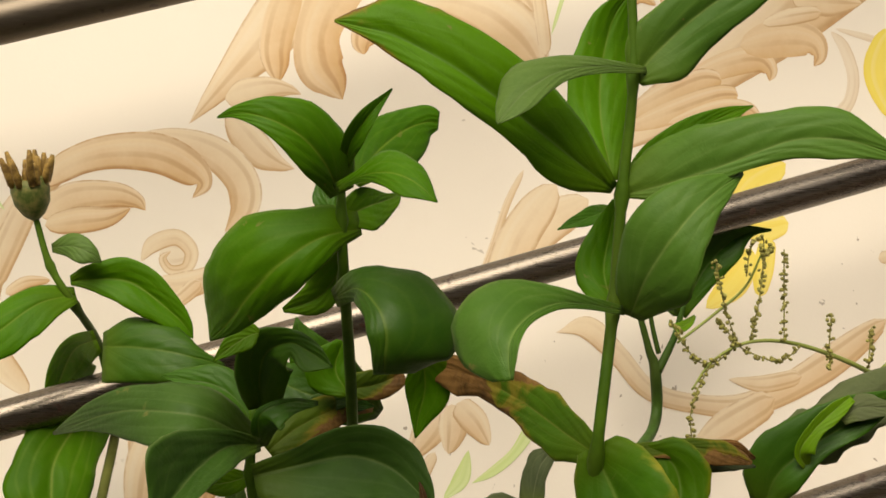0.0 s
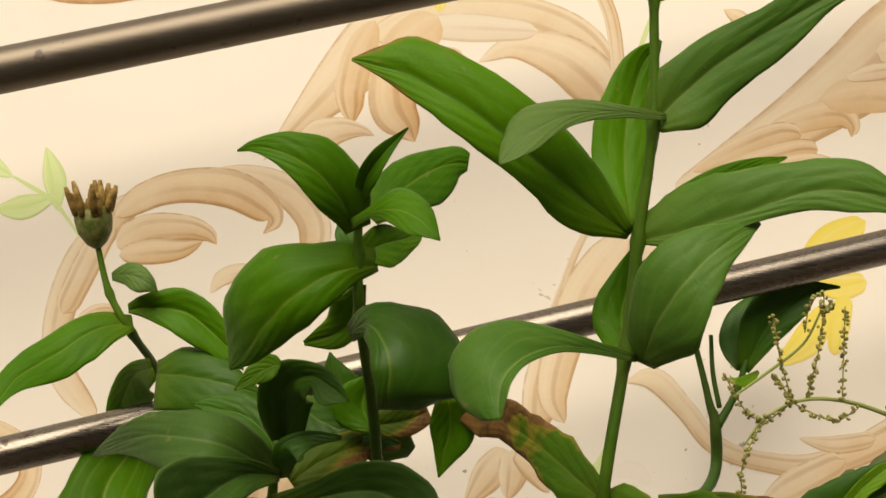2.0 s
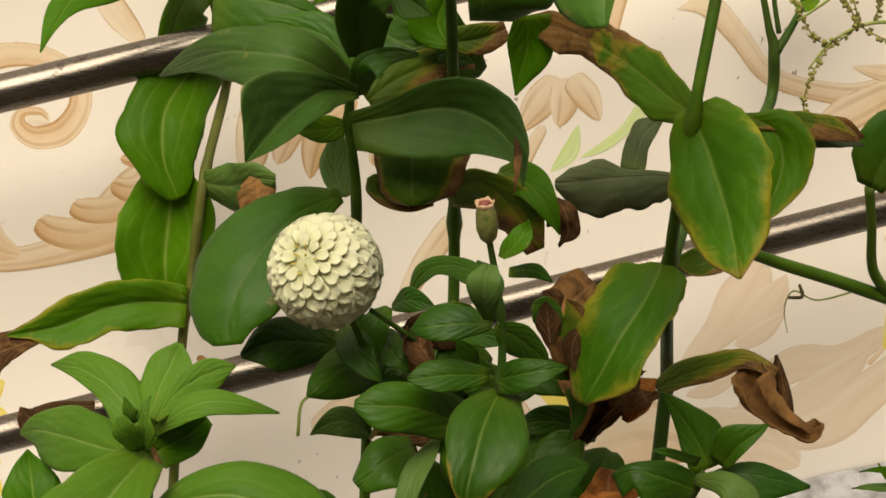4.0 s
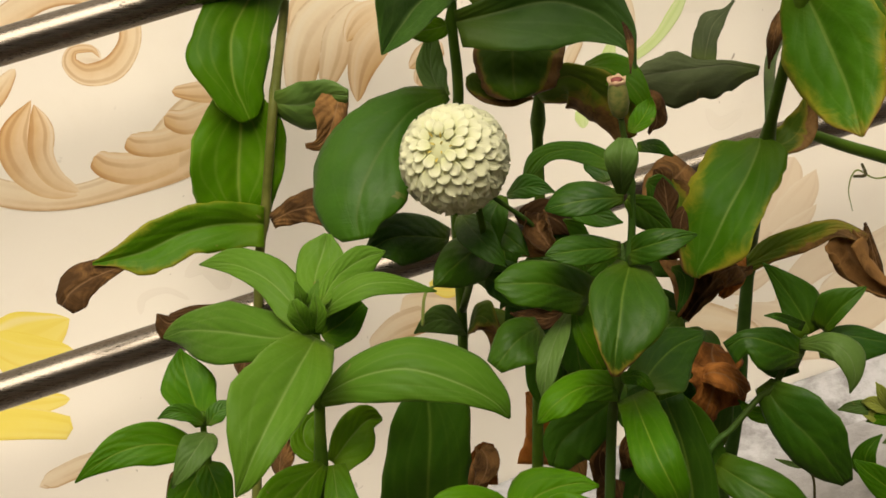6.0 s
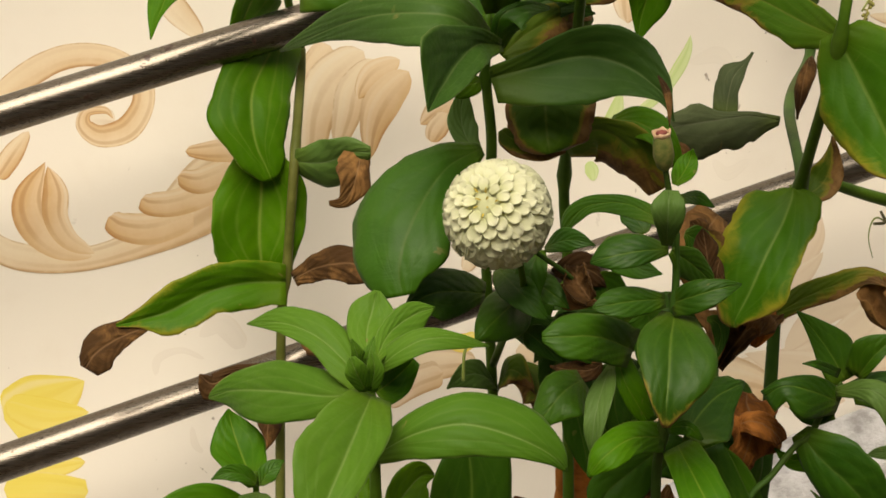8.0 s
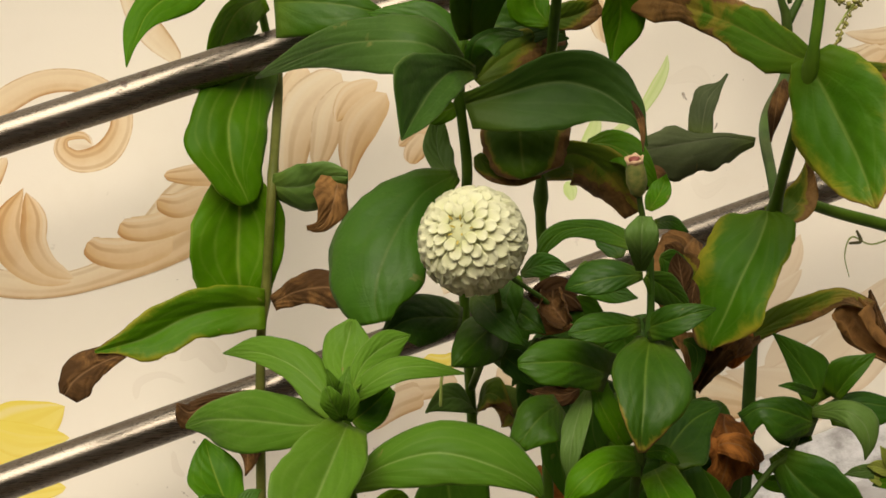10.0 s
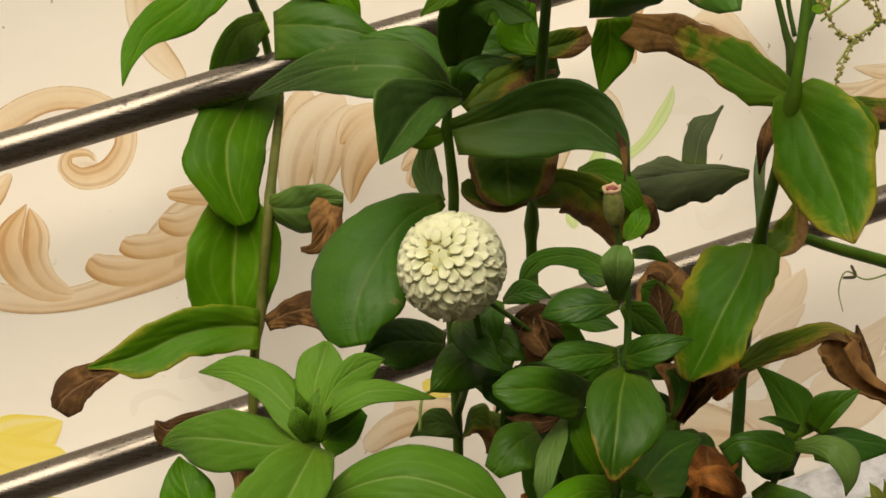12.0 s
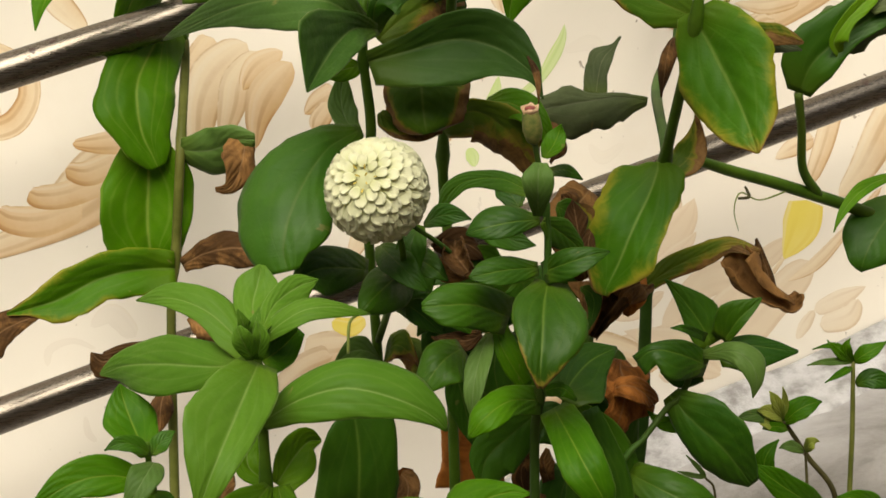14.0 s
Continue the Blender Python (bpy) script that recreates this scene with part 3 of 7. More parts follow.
def bead_row(plant, points, size, seed, name="seed_spike"):
    """A thin stalk set all round with small seed husks."""
    rnd = random.Random(seed)
    bm = bmesh.new()
    line = spline(points, 6)
    tube(bm, [(*p[:3], 0.0006) for p in line], 5)
    for k in range(len(line) - 1):
        a, b = Vector(line[k][:3]), Vector(line[k + 1][:3])
        for _ in range(max(2, int((b - a).length / size * 2.1))):
            c = a.lerp(b, rnd.random()) + Vector((rnd.uniform(-1, 1), rnd.uniform(-1, 1), rnd.uniform(-1, 1))) * size * 0.75
            m = Matrix.LocRotScale(c, Euler((rnd.uniform(0, 6), rnd.uniform(0, 6), 0)), Vector((1, 1, rnd.uniform(1.1, 1.8))) * size * rnd.uniform(0.35, 0.6))
            bmesh.ops.create_icosphere(bm, subdivisions=1, radius=1.0, matrix=m)
    return part(name, bm, SEED, plant)


def stroke(wall, points, kind="tan", name="painted_scroll", ends=(0.15, 0.15)):
    """A brush stroke on the wall through rows of x, z, width; it swells and tapers as the widths say."""
    line = spline(points, 8)
    count[0] += 1
    lift = 0.00008 + (count[0] % 97) * 0.000003
    rows, uvs = [], []
    nv = 6
    way = line[-1][:2] - line[0][:2]
    over = -0.4 * way[1] - way[0] > 0      # the deep side lies below, or to the right
    for k, p in enumerate(line):
        u = k / (len(line) - 1)
        d = line[min(k + 1, len(line) - 1)][:2] - line[max(k - 1, 0)][:2]
        d = d / (np.linalg.norm(d) + 1e-9)
        w = max(p[2], 0.001) / 2
        if u < ends[0]:
            w *= math.sqrt(max(1 - (1 - u / ends[0]) ** 2, 0.0)) + 0.02
        if u > 1 - ends[1]:
            w *= math.sqrt(max(1 - (1 - (1 - u) / ends[1]) ** 2, 0.0)) + 0.02
        rows.append([(p[0] - d[1] * w * v, WALL_Y - lift, p[1] + d[0] * w * v) for v in (2 * j / nv - 1 for j in range(nv + 1))])
        uvs.append([(u, j / nv if over else 1 - j / nv) for j in range(nv + 1)])
    bm = bmesh.new()
    sheet(bm, rows, uvs)
    for f in bm.faces:
        f.normal_update()
        if f.normal.y > 0:
            f.normal_flip()
    return part(name, bm, PAINT[kind], wall, smooth=False)


def box(bm, lo, hi):
    m = Matrix.LocRotScale([(a + b) / 2 for a, b in zip(lo, hi)], None, [b - a for a, b in zip(lo, hi)])
    return bmesh.ops.create_cube(bm, size=1.0, matrix=m)["verts"]

# ---------------- the large structure ----------------
SLOPE = 0.2744        # the ramp, its wall foot and its rails all rise at this rate
WALL_Y = 0.533
RAIL_Y = 0.390
FOOT = 0.118          # height of the wall's foot at x = 0


def ramp_z(x):
    return FOOT + SLOPE * min(max(x, -2.5), 2.5)


# one sheet of ground: a ramp here, level further off
bm = bmesh.new()
xs = [-400, -40, -8, -2.5, -1.5, -0.8, -0.3, 0, 0.3, 0.6, 0.9, 1.5, 2.5, 8, 40, 400]
ys = [-400, -40, -8, -3, -1.5, -0.6, -0.2, 0.1, 0.3, 0.45, 0.66, 3, 40, 400]
grid = [[bm.verts.new((x, y, ramp_z(x) - 0.004 + 0.004 * noise.noise(Vector((x * 6, y * 6, 0))) * (abs(x) < 1.6 and -1.4 < y < 0.4))) for x in xs] for y in ys]
for j in range(len(ys) - 1):
    for i in range(len(xs) - 1):
        bm.faces.new((grid[j][i], grid[j][i + 1], grid[j + 1][i + 1], grid[j + 1][i]))
ground = tagged(part("ground", bm, CONCRETE, None), "worn grey concrete ramp below the painted wall", "ground", kind="structure")

# the painted wall
bm = bmesh.new()
lo = [bm.verts.new((x, y, ramp_z(x) - 0.2)) for x, y in ((-2.5, WALL_Y), (2.5, WALL_Y), (2.5, WALL_Y + 0.15), (-2.5, WALL_Y + 0.15))]
hi = [bm.verts.new((v.co.x, v.co.y, 2.9)) for v in lo]
for k in range(4):
    bm.faces.new((lo[k], lo[(k + 1) % 4], hi[(k + 1) % 4], hi[k]))
bm.faces.new(hi)
bm.faces.new(lo[::-1])
bmesh.ops.recalc_face_normals(bm, faces=bm.faces)
wall = tagged(part("wall_north", bm, WALL_PAINT, None, smooth=False), "cream wall painted with tan acanthus scrolls and yellow flowers", "wall", kind="structure")

# unseen soil bed under the plants, added to darken the rails' lower reflections
bm = bmesh.new()
rows = []
for k in range(61):
    x = -1.8 + 0.06 * k
    row = []
    for j in range(21):
        y = -0.9 + 0.055 * j
        rim = 0.012 if 0 < j < 20 and 0 < k < 60 else -0.012
        row.append((x, y, ramp_z(x) + rim * (1 + 0.9 * noise.noise(Vector((x * 14, y * 14, 0))))))
    rows.append(row)
sheet(bm, rows, [[(0, 0)] * 21] * 61)
bmesh.ops.recalc_face_normals(bm, faces=bm.faces)
bm.normal_update()
if sum(f.normal.z for f in bm.faces) < 0:
    bmesh.ops.reverse_faces(bm, faces=bm.faces)
tagged(part("planting_bed", bm, SOIL, None), "unseen dry brown soil bed added along the ramp", "ground", kind="structure")

# unseen wall across the ramp, behind the walker, added to brown the rail reflections
bm = bmesh.new()
box(bm, (-12, -4.2, -0.8), (12, -4.0, 3.2))
tagged(part("wall_south", bm, PLASTER, None, smooth=False), "unseen tan wall added across the ramp to darken the rail reflections", "wall", kind="structure")

# lime-washed fillet along the foot of the wall
bm = bmesh.new()
rows = []
for k in range(81):
    x = -2.4 + 0.06 * k
    z, j = ramp_z(x), 0.006 * noise.noise(Vector((x * 9, 0, 4)))
    rows.append([(x, WALL_Y - 0.002, z + 0.030 + j), (x, WALL_Y - 0.014, z + 0.028 + j), (x, WALL_Y - 0.035, z + 0.012), (x, WALL_Y - 0.06 + 3 * j, z + 0.004), (x, WALL_Y - 0.075 + 4 * j, z - 0.006)])
sheet(bm, rows, [[(0, 0)] * 5] * 81, True)
bmesh.ops.recalc_face_normals(bm, faces=bm.faces)
for f in bm.faces:
    f.normal_update()
if sum(f.normal.z for f in bm.faces) < 0:
    bmesh.ops.reverse_faces(bm, faces=bm.faces)
tagged(part("baseboard", bm, LIMEWASH, None), "white lime-washed mortar fillet at the wall foot", "trim", kind="structure")

# the handrail: three steel pipes that follow the ramp, on a post at each end
railing = thing("handrail", (0, RAIL_Y, FOOT), "brushed steel pipe handrail with three sloping rails before the wall", "handrail")
for z, r in ((1.040, 0.0188), (0.726, 0.0152), (0.446, 0.0152)):
    bm = bmesh.new()
    tube(bm, [(-2.1 + 0.35 * k, RAIL_Y, z + SLOPE * (-2.1 + 0.35 * k), r) for k in range(13)], 28)
    part("rail", bm, DULL_STEEL if z == max(h for h, _ in ((1.040, 0.0188), (0.726, 0.0152), (0.446, 0.0152))) else STEEL, railing)
for x in (-2.1, 2.1):
    bm = bmesh.new()
    tube(bm, [(x, RAIL_Y, ramp_z(x) - 0.004 + h, 0.02) for h in (0, 0.3, 0.7, 0.935)], 20)
    part("post", bm, STEEL, railing)

# paint on the wall
stroke(wall, [(0.143, 1.084, 0.063), (0.112, 1.049, 0.058), (0.082, 1.012, 0.047), (0.051, 0.976, 0.026), (0.018, 0.937, 0.003)], "rose")
stroke(wall, [(0.114, 1.056, 0.021), (0.161, 1.080, 0.030), (0.214, 1.090, 0.034), (0.269, 1.086, 0.033), (0.313, 1.067, 0.033), (0.339, 1.036, 0.025), (0.351, 0.997, 0.011)], "rose", ends=(0.05, 0.15))
stroke(wall, [(0.213, 1.040, 0.005), (0.247, 1.057, 0.024), (0.291, 1.050, 0.045), (0.325, 1.027, 0.050), (0.347, 0.997, 0.019)], "rose")
stroke(wall, [(0.161, 1.070, 0.021), (0.209, 1.072, 0.027), (0.269, 1.073, 0.016)], "faint")
stroke(wall, [(0.115, 1.073, 0.021), (0.102, 1.041, 0.030), (0.095, 1.010, 0.029), (0.096, 0.991, 0.023), (0.098, 0.976, 0.004)], "lobe", ends=(0.2, 0.1))
stroke(wall, [(0.174, 1.080, 0.032), (0.148, 1.053, 0.044), (0.134, 1.022, 0.041), (0.136, 0.993, 0.045), (0.148, 0.976, 0.030), (0.157, 0.962, 0.003)], "lobe", ends=(0.1, 0.1))
stroke(wall, [(0.196, 1.050, 0.021), (0.182, 1.034, 0.026), (0.175, 1.015, 0.021), (0.177, 1.004, 0.004)], "lobe", ends=(0.2, 0.1))
stroke(wall, [(0.050, 0.960, 0.010), (0.066, 0.963, 0.030), (0.089, 0.970, 0.023), (0.107, 0.970, 0.011), (0.119, 0.966, 0.002)], "rose")
stroke(wall, [(0.050, 0.950, 0.005), (0.064, 0.932, 0.027), (0.082, 0.912, 0.029), (0.099, 0.902, 0.014), (0.113, 0.898, 0.002)], "rose")
stroke(wall, [(-0.120, 0.697, 0.021), (-0.151, 0.736, 0.025), (-0.158, 0.780, 0.026), (-0.142, 0.836, 0.029), (-0.110, 0.882, 0.026), (-0.086, 0.898, 0.016)], "rose")
stroke(wall, [(-0.116, 0.877, 0.021), (-0.135, 0.835, 0.024), (-0.154, 0.790, 0.021)], "rose")
stroke(wall, [(-0.049, 0.918, 0.007), (0.001, 0.923, 0.020), (0.041, 0.911, 0.030), (0.065, 0.887, 0.031), (0.067, 0.861, 0.026), (0.050, 0.840, 0.004)], "rose")
stroke(wall, [(-0.112, 0.880, 0.021), (-0.083, 0.901, 0.026), (-0.049, 0.911, 0.031), (-0.009, 0.910, 0.036), (0.020, 0.896, 0.031), (0.031, 0.883, 0.015), (0.021, 0.870, 0.003)], "tan")
stroke(wall, [(-0.109, 0.852, 0.026), (-0.083, 0.869, 0.029), (-0.049, 0.873, 0.023), (-0.029, 0.868, 0.015), (-0.020, 0.859, 0.003)], "tan")
stroke(wall, [(-0.107, 0.845, 0.015), (-0.078, 0.850, 0.024), (-0.053, 0.853, 0.018), (-0.033, 0.861, 0.004)], "tan")
stroke(wall, [(-0.140, 0.785, 0.008), (-0.123, 0.795, 0.011), (-0.102, 0.797, 0.005)], "tan")
stroke(wall, [(-0.008, 0.820, 0.017), (0.003, 0.820, 0.028), (0.015, 0.820, 0.017)], "faint")
stroke(wall, [(-0.024, 0.814, 0.006), (-0.013, 0.829, 0.015), (0.007, 0.835, 0.015), (0.020, 0.823, 0.013), (0.016, 0.808, 0.011), (0.002, 0.806, 0.009), (-0.005, 0.816, 0.007), (0.002, 0.823, 0.003)], "rose")
stroke(wall, [(-0.014, 0.795, 0.010), (0.011, 0.792, 0.024), (0.036, 0.799, 0.021), (0.056, 0.814, 0.010)], "rose")
stroke(wall, [(-0.020, 0.774, 0.005), (0.005, 0.777, 0.013), (0.029, 0.796, 0.016)], "rose")
stroke(wall, [(0.393, 0.873, 0.032), (0.344, 0.842, 0.039), (0.310, 0.799, 0.039), (0.287, 0.746, 0.037), (0.283, 0.699, 0.029)], "rose")
stroke(wall, [(0.329, 0.900, 0.005), (0.313, 0.868, 0.007), (0.298, 0.825, 0.007), (0.280, 0.782, 0.005)], "rose")
stroke(wall, [(0.361, 0.887, 0.032), (0.324, 0.836, 0.039), (0.302, 0.773, 0.036), (0.296, 0.732, 0.029), (0.308, 0.707, 0.010)], "rose")
stroke(wall, [(0.405, 0.924, 0.022), (0.461, 0.956, 0.046), (0.518, 1.000, 0.054), (0.577, 1.045, 0.074), (0.630, 1.090, 0.087), (0.703, 1.137, 0.077)], "rose", ends=(0.05, 0.05))
stroke(wall, [(0.648, 1.085, 0.023), (0.678, 1.097, 0.032), (0.715, 1.115, 0.014)], "rose")
stroke(wall, [(0.600, 1.074, 0.023), (0.642, 1.074, 0.037), (0.677, 1.070, 0.005)], "rose")
stroke(wall, [(0.490, 0.988, 0.017), (0.536, 1.006, 0.026), (0.566, 1.011, 0.025), (0.579, 1.001, 0.016), (0.578, 0.990, 0.003)], "lobe")
stroke(wall, [(0.547, 1.024, 0.028), (0.594, 1.033, 0.038), (0.623, 1.030, 0.029), (0.631, 1.017, 0.016), (0.625, 1.006, 0.003)], "lobe")
stroke(wall, [(0.571, 1.046, 0.008), (0.600, 1.054, 0.017), (0.633, 1.060, 0.013)], "rose")
stroke(wall, [(0.422, 0.948, 0.011), (0.472, 0.973, 0.025), (0.507, 0.988, 0.025), (0.528, 0.989, 0.017)], "lobe", ends=(0.2, 0.1))
stroke(wall, [(0.427, 0.939, 0.011), (0.484, 0.960, 0.024), (0.524, 0.974, 0.022), (0.545, 0.976, 0.016)], "lobe", ends=(0.2, 0.1))
stroke(wall, [(0.473, 0.947, 0.009), (0.525, 0.961, 0.019), (0.554, 0.962, 0.016), (0.567, 0.953, 0.007)], "lobe", ends=(0.2, 0.1))
stroke(wall, [(0.642, 1.149, 0.009), (0.661, 1.163, 0.026), (0.670, 1.187, 0.008)], "rose")
stroke(wall, [(0.666, 1.150, 0.018), (0.687, 1.173, 0.026), (0.715, 1.201, 0.008)], "rose")
stroke(wall, [(0.643, 1.041, 0.005), (0.657, 1.026, 0.012), (0.667, 0.998, 0.013), (0.663, 0.973, 0.013), (0.648, 0.957, 0.014), (0.632, 0.956, 0.011)], "faint")
stroke(wall, [(0.648, 1.044, 0.003), (0.684, 1.036, 0.007), (0.727, 1.026, 0.004)], "faint")
stroke(wall, [(0.447, 1.105, 0.004), (0.465, 1.095, 0.018), (0.474, 1.076, 0.015), (0.465, 1.063, 0.004)], "tan")
stroke(wall, [(0.425, 1.040, 0.024), (0.429, 1.061, 0.021), (0.444, 1.069, 0.016), (0.461, 1.060, 0.004)], "tan")
stroke(wall, [(0.351, 1.009, 0.013), (0.346, 1.047, 0.014), (0.338, 1.090, 0.014), (0.320, 1.127, 0.014)], "rose")
stroke(wall, [(0.253, 1.137, 0.016), (0.253, 1.123, 0.021), (0.255, 1.106, 0.008)], "tan")
stroke(wall, [(0.284, 1.148, 0.016), (0.284, 1.134, 0.021), (0.286, 1.117, 0.008)], "tan")
stroke(wall, [(0.311, 1.155, 0.016), (0.312, 1.142, 0.021), (0.313, 1.124, 0.008)], "tan")
stroke(wall, [(0.247, 1.182, 0.038), (0.280, 1.179, 0.049), (0.319, 1.176, 0.038)], "rose")
stroke(wall, [(-0.204, 1.096, 0.037), (-0.155, 1.092, 0.043), (-0.101, 1.103, 0.045), (-0.062, 1.135, 0.040), (-0.043, 1.176, 0.027)], "tan")
stroke(wall, [(-0.026, 1.188, 0.022), (-0.013, 1.157, 0.029), (-0.008, 1.130, 0.014)], "lobe", ends=(0.1, 0.12))
stroke(wall, [(-0.000, 1.190, 0.027), (0.008, 1.148, 0.030), (0.013, 1.109, 0.018)], "lobe", ends=(0.1, 0.1))
stroke(wall, [(0.021, 1.191, 0.027), (0.031, 1.144, 0.027), (0.057, 1.113, 0.004)], "lobe", ends=(0.1, 0.1))
stroke(wall, [(0.161, 1.170, 0.032), (0.194, 1.159, 0.038), (0.247, 1.171, 0.027)], "yellow", "painted_petal")
stroke(wall, [(0.176, 1.128, 0.011), (0.175, 1.103, 0.016), (0.174, 1.085, 0.007)], "yellow", "painted_petal")
stroke(wall, [(0.396, 1.132, 0.004), (0.377, 1.092, 0.005), (0.356, 1.028, 0.003)], "lime", "painted_leaf")
stroke(wall, [(0.350, 1.162, 0.011), (0.362, 1.141, 0.028), (0.371, 1.120, 0.009)], "lime", "painted_leaf")
stroke(wall, [(0.446, 1.160, 0.006), (0.469, 1.173, 0.034), (0.492, 1.164, 0.008)], "lime", "painted_leaf")
stroke(wall, [(-0.266, 0.929, 0.002), (-0.234, 0.925, 0.024), (-0.203, 0.911, 0.004)], "lime", "painted_leaf")
stroke(wall, [(-0.163, 0.882, 0.004), (-0.167, 0.911, 0.021), (-0.176, 0.940, 0.003)], "lime", "painted_leaf")
stroke(wall, [(-0.220, 0.881, 0.002), (-0.194, 0.884, 0.022), (-0.164, 0.896, 0.005)], "lime", "painted_leaf")
stroke(wall, [(-0.206, 0.913, 0.003), (-0.170, 0.893, 0.004), (-0.155, 0.877, 0.003), (-0.141, 0.858, 0.002)], "lime", "painted_leaf")
stroke(wall, [(0.595, 0.910, 0.017), (0.559, 0.887, 0.034), (0.535, 0.849, 0.028)], "yellow", "painted_petal")
stroke(wall, [(0.541, 0.849, 0.011), (0.571, 0.846, 0.026), (0.598, 0.852, 0.017)], "yellow", "painted_petal")
stroke(wall, [(0.559, 0.827, 0.017), (0.541, 0.794, 0.031), (0.512, 0.769, 0.009)], "yellow", "painted_petal")
stroke(wall, [(0.577, 0.838, 0.017), (0.571, 0.805, 0.022), (0.568, 0.780, 0.011)], "yellow", "painted_petal")
stroke(wall, [(0.710, 1.047, 0.024), (0.696, 1.007, 0.036), (0.707, 0.973, 0.029), (0.716, 0.957, 0.012)], "yellow", "painted_petal")
stroke(wall, [(-0.316, 0.358, 0.049), (-0.280, 0.371, 0.059), (-0.243, 0.389, 0.009)], "yellow", "painted_petal")
stroke(wall, [(-0.314, 0.374, 0.022), (-0.280, 0.360, 0.033), (-0.241, 0.359, 0.008)], "yellow", "painted_petal")
stroke(wall, [(-0.319, 0.315, 0.027), (-0.279, 0.311, 0.025), (-0.247, 0.312, 0.007)], "yellow", "painted_petal", ends=(0.1, 0.1))
stroke(wall, [(-0.321, 0.293, 0.033), (-0.281, 0.290, 0.030), (-0.246, 0.283, 0.022)], "yellow", "painted_petal", ends=(0.1, 0.06))
stroke(wall, [(0.250, 0.389, 0.011), (0.270, 0.375, 0.020), (0.279, 0.364, 0.011)], "yellow", "painted_petal")
stroke(wall, [(0.621, 0.488, 0.042), (0.613, 0.457, 0.045), (0.593, 0.425, 0.005)], "yellow", "painted_petal", ends=(0.03, 0.2))
stroke(wall, [(0.594, 0.428, 0.005), (0.579, 0.410, 0.006)], "rose")
stroke(wall, [(0.095, 0.405, 0.011), (0.114, 0.398, 0.019), (0.129, 0.405, 0.011)], "yellow", "painted_petal")
stroke(wall, [(0.361, 0.747, 0.003), (0.392, 0.751, 0.022), (0.423, 0.724, 0.020), (0.454, 0.691, 0.019), (0.501, 0.677, 0.019), (0.559, 0.676, 0.025), (0.630, 0.708, 0.032), (0.703, 0.757, 0.035)], "rose")
stroke(wall, [(0.535, 0.700, 0.003), (0.571, 0.695, 0.017), (0.612, 0.702, 0.016)], "rose")
stroke(wall, [(0.495, 0.631, 0.006), (0.530, 0.652, 0.034), (0.583, 0.681, 0.028)], "rose")
stroke(wall, [(0.694, 0.817, 0.012), (0.716, 0.822, 0.012), (0.747, 0.833, 0.006)], "rose")
stroke(wall, [(0.298, 0.321, 0.072), (0.353, 0.338, 0.072), (0.410, 0.333, 0.045), (0.445, 0.321, 0.011)], "rose")
stroke(wall, [(0.599, 0.401, 0.004), (0.634, 0.419, 0.016), (0.675, 0.457, 0.010), (0.713, 0.496, 0.008)], "rose")
stroke(wall, [(0.631, 0.366, 0.015), (0.665, 0.376, 0.022), (0.695, 0.387, 0.003)], "faint")
stroke(wall, [(0.638, 0.349, 0.019), (0.673, 0.355, 0.028), (0.686, 0.373, 0.013)], "faint")
stroke(wall, [(0.610, 0.336, 0.006), (0.620, 0.351, 0.015), (0.631, 0.366, 0.008)], "faint")
stroke(wall, [(0.660, 0.489, 0.013), (0.688, 0.517, 0.034), (0.715, 0.561, 0.045), (0.739, 0.599, 0.038)], "rose")
stroke(wall, [(0.583, 0.535, 0.004), (0.602, 0.545, 0.020), (0.629, 0.554, 0.019)], "rose")
stroke(wall, [(0.656, 0.598, 0.025), (0.641, 0.547, 0.025), (0.624, 0.506, 0.016)], "rose")
stroke(wall, [(0.255, 0.681, 0.021), (0.238, 0.657, 0.031), (0.218, 0.628, 0.007)], "rose")
stroke(wall, [(0.260, 0.681, 0.021), (0.261, 0.658, 0.028), (0.257, 0.635, 0.008)], "rose")
stroke(wall, [(0.265, 0.682, 0.021), (0.282, 0.664, 0.026), (0.296, 0.642, 0.007)], "rose")
stroke(wall, [(0.244, 0.637, 0.010), (0.230, 0.610, 0.013), (0.219, 0.573, 0.008)], "rose")
stroke(wall, [(0.276, 0.638, 0.003), (0.269, 0.612, 0.016), (0.252, 0.593, 0.003)], "lime", "painted_leaf")
stroke(wall, [(0.279, 0.607, 0.002), (0.300, 0.618, 0.009), (0.320, 0.634, 0.010), (0.335, 0.655, 0.013), (0.344, 0.672, 0.009), (0.347, 0.686, 0.002)], "lime")
stroke(wall, [(0.242, 0.568, 0.007), (0.246, 0.559, 0.014), (0.248, 0.549, 0.005)], "lime")
stroke(wall, [(0.117, 0.466, 0.016), (0.139, 0.508, 0.023), (0.160, 0.540, 0.023), (0.165, 0.551, 0.010)], "rose")
stroke(wall, [(-0.335, 0.542, 0.016), (-0.308, 0.515, 0.024), (-0.279, 0.505, 0.025), (-0.239, 0.502, 0.022), (-0.194, 0.512, 0.027), (-0.152, 0.534, 0.050), (-0.115, 0.560, 0.068), (-0.083, 0.582, 0.058)], "rose", ends=(0.1, 0.05))
stroke(wall, [(-0.229, 0.504, 0.008), (-0.259, 0.514, 0.021), (-0.277, 0.536, 0.032), (-0.281, 0.561, 0.027), (-0.265, 0.592, 0.004)], "lobe")
stroke(wall, [(-0.227, 0.507, 0.007), (-0.249, 0.521, 0.018), (-0.259, 0.542, 0.022), (-0.258, 0.565, 0.022), (-0.263, 0.588, 0.005)], "lobe")
